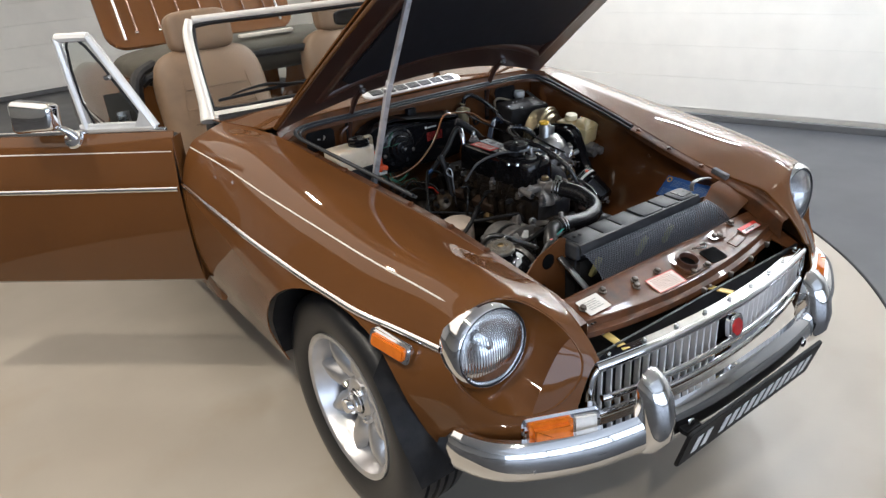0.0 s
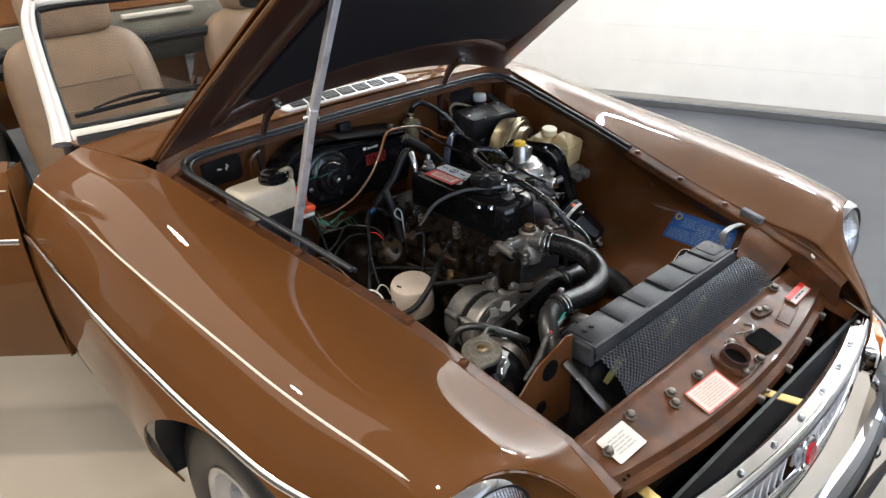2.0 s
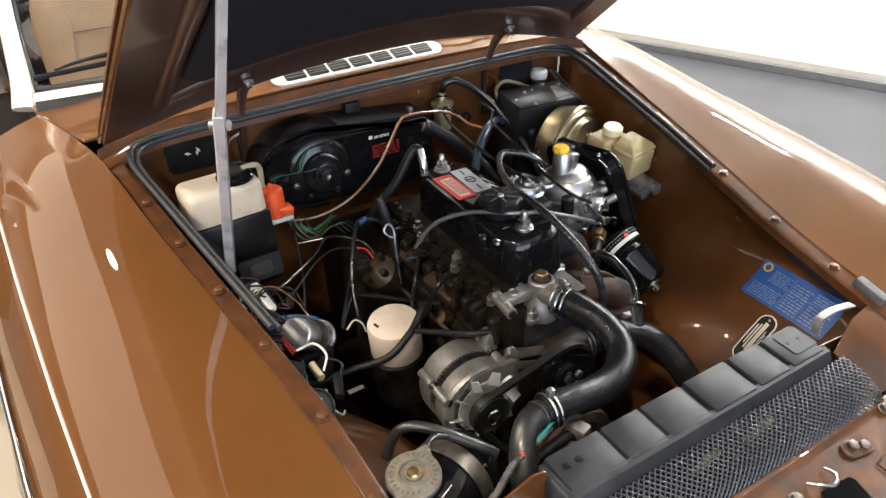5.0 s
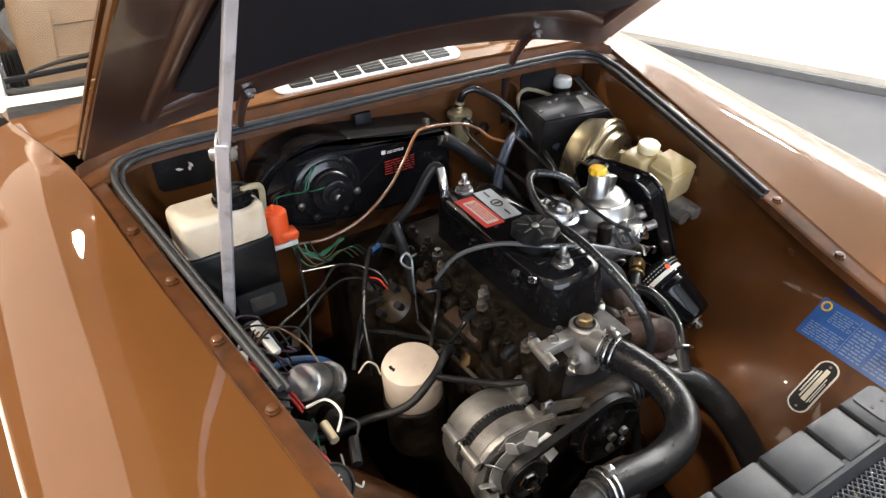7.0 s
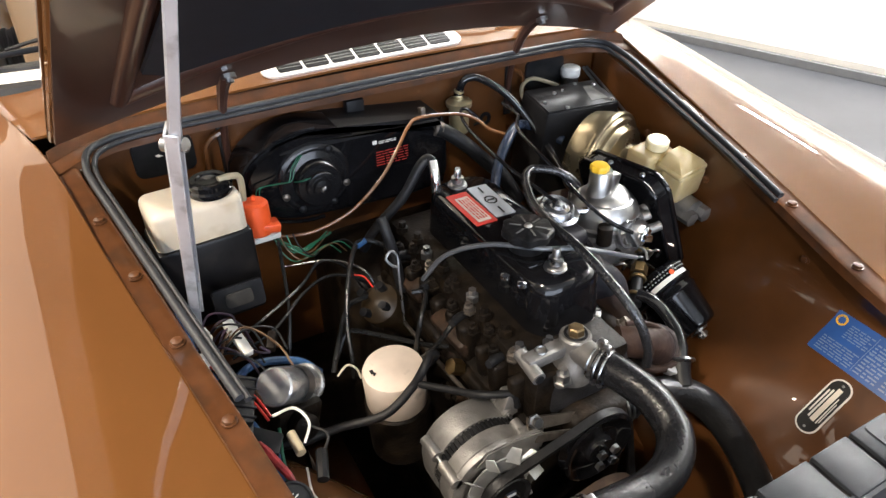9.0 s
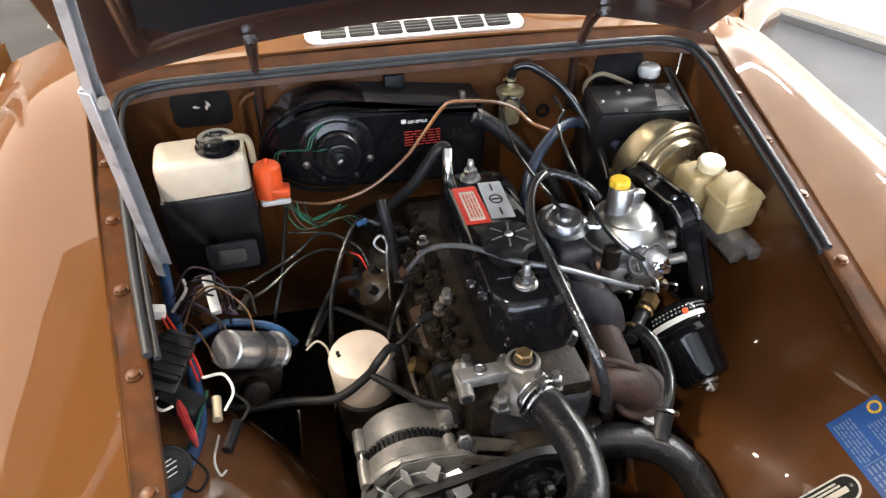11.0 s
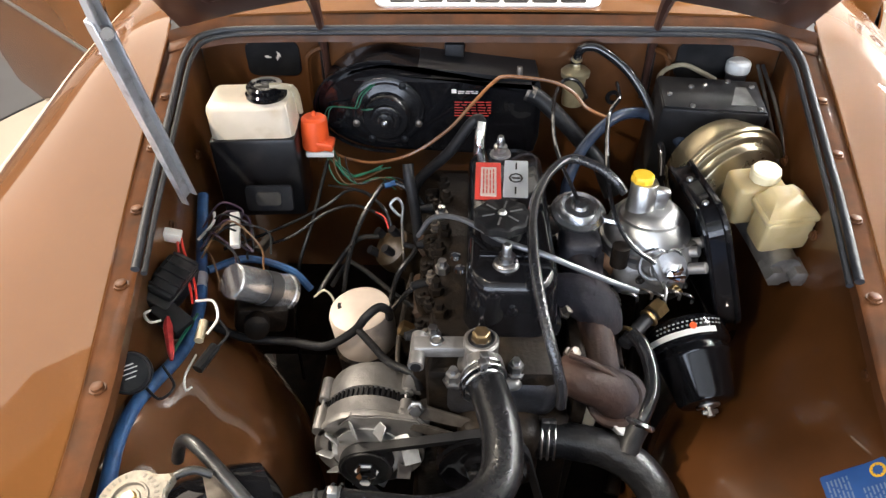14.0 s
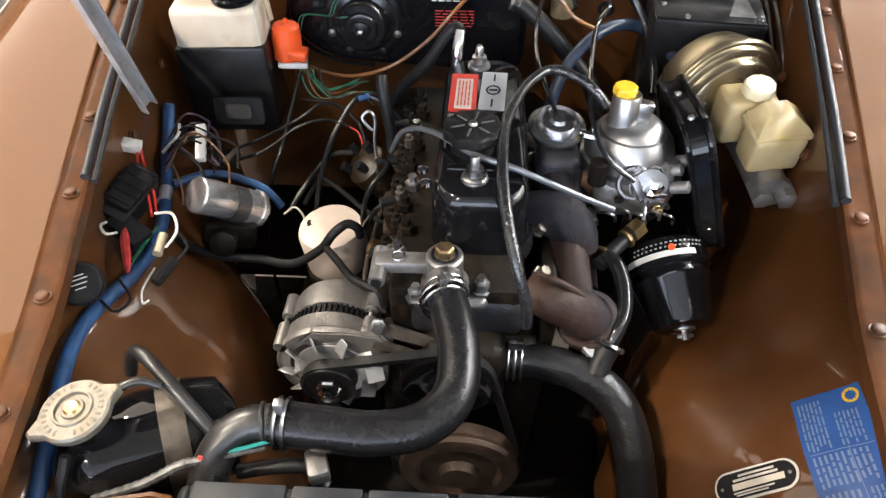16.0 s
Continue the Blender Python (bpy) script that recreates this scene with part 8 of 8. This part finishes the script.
ft = cable("iron_fitting", [(0.176, 0.070, 0.638), (0.190, 0.085, 0.642), (0.210, 0.105, 0.649), (0.226, 0.119, 0.655)], 0.0092, RUBBER, "short hose with brass clips", 12)
for p, q in (((0.184, 0.084, 0.641), (0.2, 0.098, 0.642)), ((0.213, 0.107, 0.650), (0.226, 0.119, 0.655))):
    part("brass_clip", torus(0.0105, 0.003, axis(p, q), 16, 6), BRASS, ft)
part("brass_nut", lathe([(0.013, 0), (0.013, 0.018), (0.009, 0.02)], axis((0.218, 0.112, 0.653), (0.25, 0.14, 0.664)), 6), BRASS, ft)
TAPE = material("black_tape", (0.010, 0.010, 0.011), 0.5, spec=0.3, vary=0.3, scale=80, bump=0.4, bump_scale=200)
cable("alternator_loom", [(-0.401, 0.150, 0.578), (-0.343, 0.135, 0.566), (-0.282, 0.135, 0.562), (-0.225, 0.112, 0.578), (-0.182, 0.112, 0.608), (-0.163, 0.112, 0.635), (-0.146, 0.124, 0.643), (-0.134, 0.130, 0.632), (-0.136, 0.15, 0.60)], 0.0062, TAPE, "black taped wiring loom", 10)
cable("alternator_lead", [(-0.172, 0.106, 0.615), (-0.150, 0.072, 0.625), (-0.122, 0.028, 0.640), (-0.090, 0.010, 0.640), (-0.082, 0.004, 0.62)], 0.0052, TAPE, "black taped alternator lead", 10)
cable("brake_vent_tube", [(0.306, 0.500, 0.72), (0.290, 0.528, 0.765), (0.299, 0.562, 0.790), (0.338, 0.585, 0.796), (0.374, 0.574, 0.785), (0.395, 0.57, 0.775)], 0.0042, PALETUBE, "pale translucent vent tube", 8)
for dx in (0.0, 0.014):
    cable("brake_pipe", [(0.462 + dx * 0.6, 0.575, 0.80), (0.462 + dx, 0.50, 0.765), (0.456 + dx, 0.41, 0.73), (0.450 + dx, 0.35, 0.70), (0.452 + dx * 0.6, 0.29, 0.672), (0.440 + dx * 0.5, 0.235 - dx, 0.660), (0.424, 0.205, 0.655)], 0.0030, material("brake_tubing", (0.16, 0.16, 0.16), 0.35, 0.8), "thin steel brake pipe", 8)
part("lower_clip", box((0.02, 0.03, 0.02), pose(-0.115, -0.225, 0.655, 0, 0, 20), 0.004), ALLOY, car)
cable("lower_bypass", [(-0.19, -0.228, 0.642), (-0.16, -0.226, 0.650), (-0.125, -0.224, 0.650), (-0.108, -0.235, 0.635)], 0.0075, RUBBER, "short black bypass hose", 10)
cable("steering_shaft", [(0.33, 0.56, 0.55), (0.27, 0.30, 0.45), (0.20, 0.05, 0.33)], 0.012, GRIME, "grimy steering shaft", 10)

# rusty patch and core plugs on the engine's flank, sheen of nuts along the head
HEADRUST = material("rusty_flank", (0.036, 0.019, 0.009), 0.6, 0.1, vary=0.5, scale=60, bump=0.6, bump_scale=150, dirt=0.4, dirt_colour=(0.02, 0.014, 0.010), dirt_scale=40)
part("rusty_flange", box((0.030, 0.085, 0.040), pose(-0.082, 0.165, 0.622, 0, -25, 4), 0.006), HEADRUST, engine, "rust-brown casting face")
part("rusty_flange", box((0.030, 0.060, 0.030), pose(-0.086, 0.290, 0.630, 0, -25, 4), 0.006), HEADRUST, engine)
for y in (0.10, 0.215, 0.36):
    part("core_plug", lathe([(0.017, 0), (0.016, 0.004), (0.012, 0.002), (0, 0.001)], axis((-0.106, y, 0.545), (-0.3, y, 0.60)), 18), HEADRUST, engine)
r3 = random.Random(12)
for k in range(12):
    y = 0.03 + 0.028 * k + 0.006 * r3.random()
    part("head_nut", lathe([(0.010, 0), (0.010, 0.003), (0.0075, 0.003), (0.0075, 0.012), (0.004, 0.013), (0.004, 0.018)], pose(-0.072 - 0.010 * (k % 2), y, 0.676 - 0.012 * (k % 2), 0, -12), 6), [DULL, GRIME, GRIME, GRIME][k % 4], engine)
# pipes and lines along the block
cable("engine_pipe", [(-0.108, 0.02, 0.585), (-0.118, 0.08, 0.600), (-0.118, 0.18, 0.590), (-0.112, 0.30, 0.575), (-0.10, 0.40, 0.58)], 0.0035, DULL, "dull steel pipe along the engine block", 8)
cable("side_hose", [(-0.118, 0.330, 0.745), (-0.116, 0.318, 0.725), (-0.110, 0.310, 0.690), (-0.106, 0.305, 0.655), (-0.104, 0.298, 0.62)], 0.0085, RUBBER, "black rubber hose beside the head", 12)
# print on the round relay, ribs on the fuse box
RM = axis((-0.404, -0.046, 0.694), (-0.34, -0.15, 0.82)) @ Matrix.Translation((0, 0, 0.0245))
part("relay_rim", torus(0.0215, 0.0016, RM, 26, 6), SATIN, loom)
for dy, w in ((0.008, 0.014), (0.004, 0.020), (-0.001, 0.016), (-0.006, 0.011)):
    part("relay_print", box((w, 0.0011, 0.0006), RM @ Matrix.Translation((0, dy, 0.0004))), WHITEST, loom, smooth=False)
for k in range(5):
    part("fuse_rib", box((0.036, 0.003, 0.004), pose(-0.405, 0.105, 0.708, 10, 25, -14) @ pose(0, -0.026 + 0.013 * k, 0.009), 0.001), SATIN, fb)
# levers, unions and screws round the carburettor's body
r4 = random.Random(31)
for k in range(11):
    p = Vector((0.172 + 0.105 * r4.random(), 0.140 + 0.040 * r4.random(), 0.640 + 0.038 * r4.random()))
    q = p + Vector((r4.uniform(-1, 1), r4.uniform(-1.4, -0.2), r4.uniform(-0.2, 1)))
    mat = [DULL, BRASS, GRIME, GRIME, DULL, GRIME][k % 6]
    rr = r4.uniform(0.004, 0.009)
    part("carb_union", lathe([(rr, -0.010), (rr, 0.004), (rr * 0.75, 0.005), (rr * 0.75, 0.012), (rr * 0.4, 0.013), (rr * 0.4, 0.018)], axis(p, q), 6 if k % 2 else 12), mat, carb)
for k in range(5):
    p = Vector((0.180 + 0.018 * k, 0.135, 0.668 + 0.006 * (k % 2)))
    part("carb_lever", tube([p, p + Vector((0.006, -0.012, 0.010)), p + Vector((0.016, -0.014, 0.006)), p + Vector((0.020, -0.006, -0.010))], 0.0022, 6, 4), [STEEL, DULL][k % 2], carb)
part("float_bowl", lathe([(0.024, -0.05), (0.027, -0.045), (0.027, 0.0), (0.029, 0.002), (0.029, 0.006), (0.020, 0.009), (0.0, 0.010)], pose(0.258, 0.188, 0.690, 6, 8), 24), ALLOY, carb)

# pressed ribs between the cover's sections, wire tails and loose ends by the flasher unit
for k in range(4):
    r5 = random.Random(200 + k)
    a = Vector((-0.262 + 0.01 * k, 0.425, 0.700))
    cable("relay_wire", [a, a + Vector((0.006, -0.012, -0.022)), a + Vector((0.022 + 0.01 * r5.random(), -0.020, -0.040)), a + Vector((0.050, -0.012 + 0.02 * r5.random(), -0.046)), a + Vector((0.085, 0.0, -0.040)), a + Vector((0.11, 0.01, -0.07))], 0.0012, WIRES[["green", "brown", "green", "black"][k]], "thin green relay wire", 6)
# wing-side fasteners and a faint scratch in the inner wing's paint
for y, z in ((-0.02, 0.69), (0.20, 0.72), (0.36, 0.74)):
    for sx in (1, -1):
        x = sx * (0.424 + 0.075 * max(0.0, y))
        part("wing_fastener", lathe([(0.008, 0), (0.008, 0.002), (0.005, 0.003), (0.005, 0.006)], axis((x, y, z), (0, y, z + 0.05)), 8), GUTTER, wing_right if sx == 1 else wing_left)
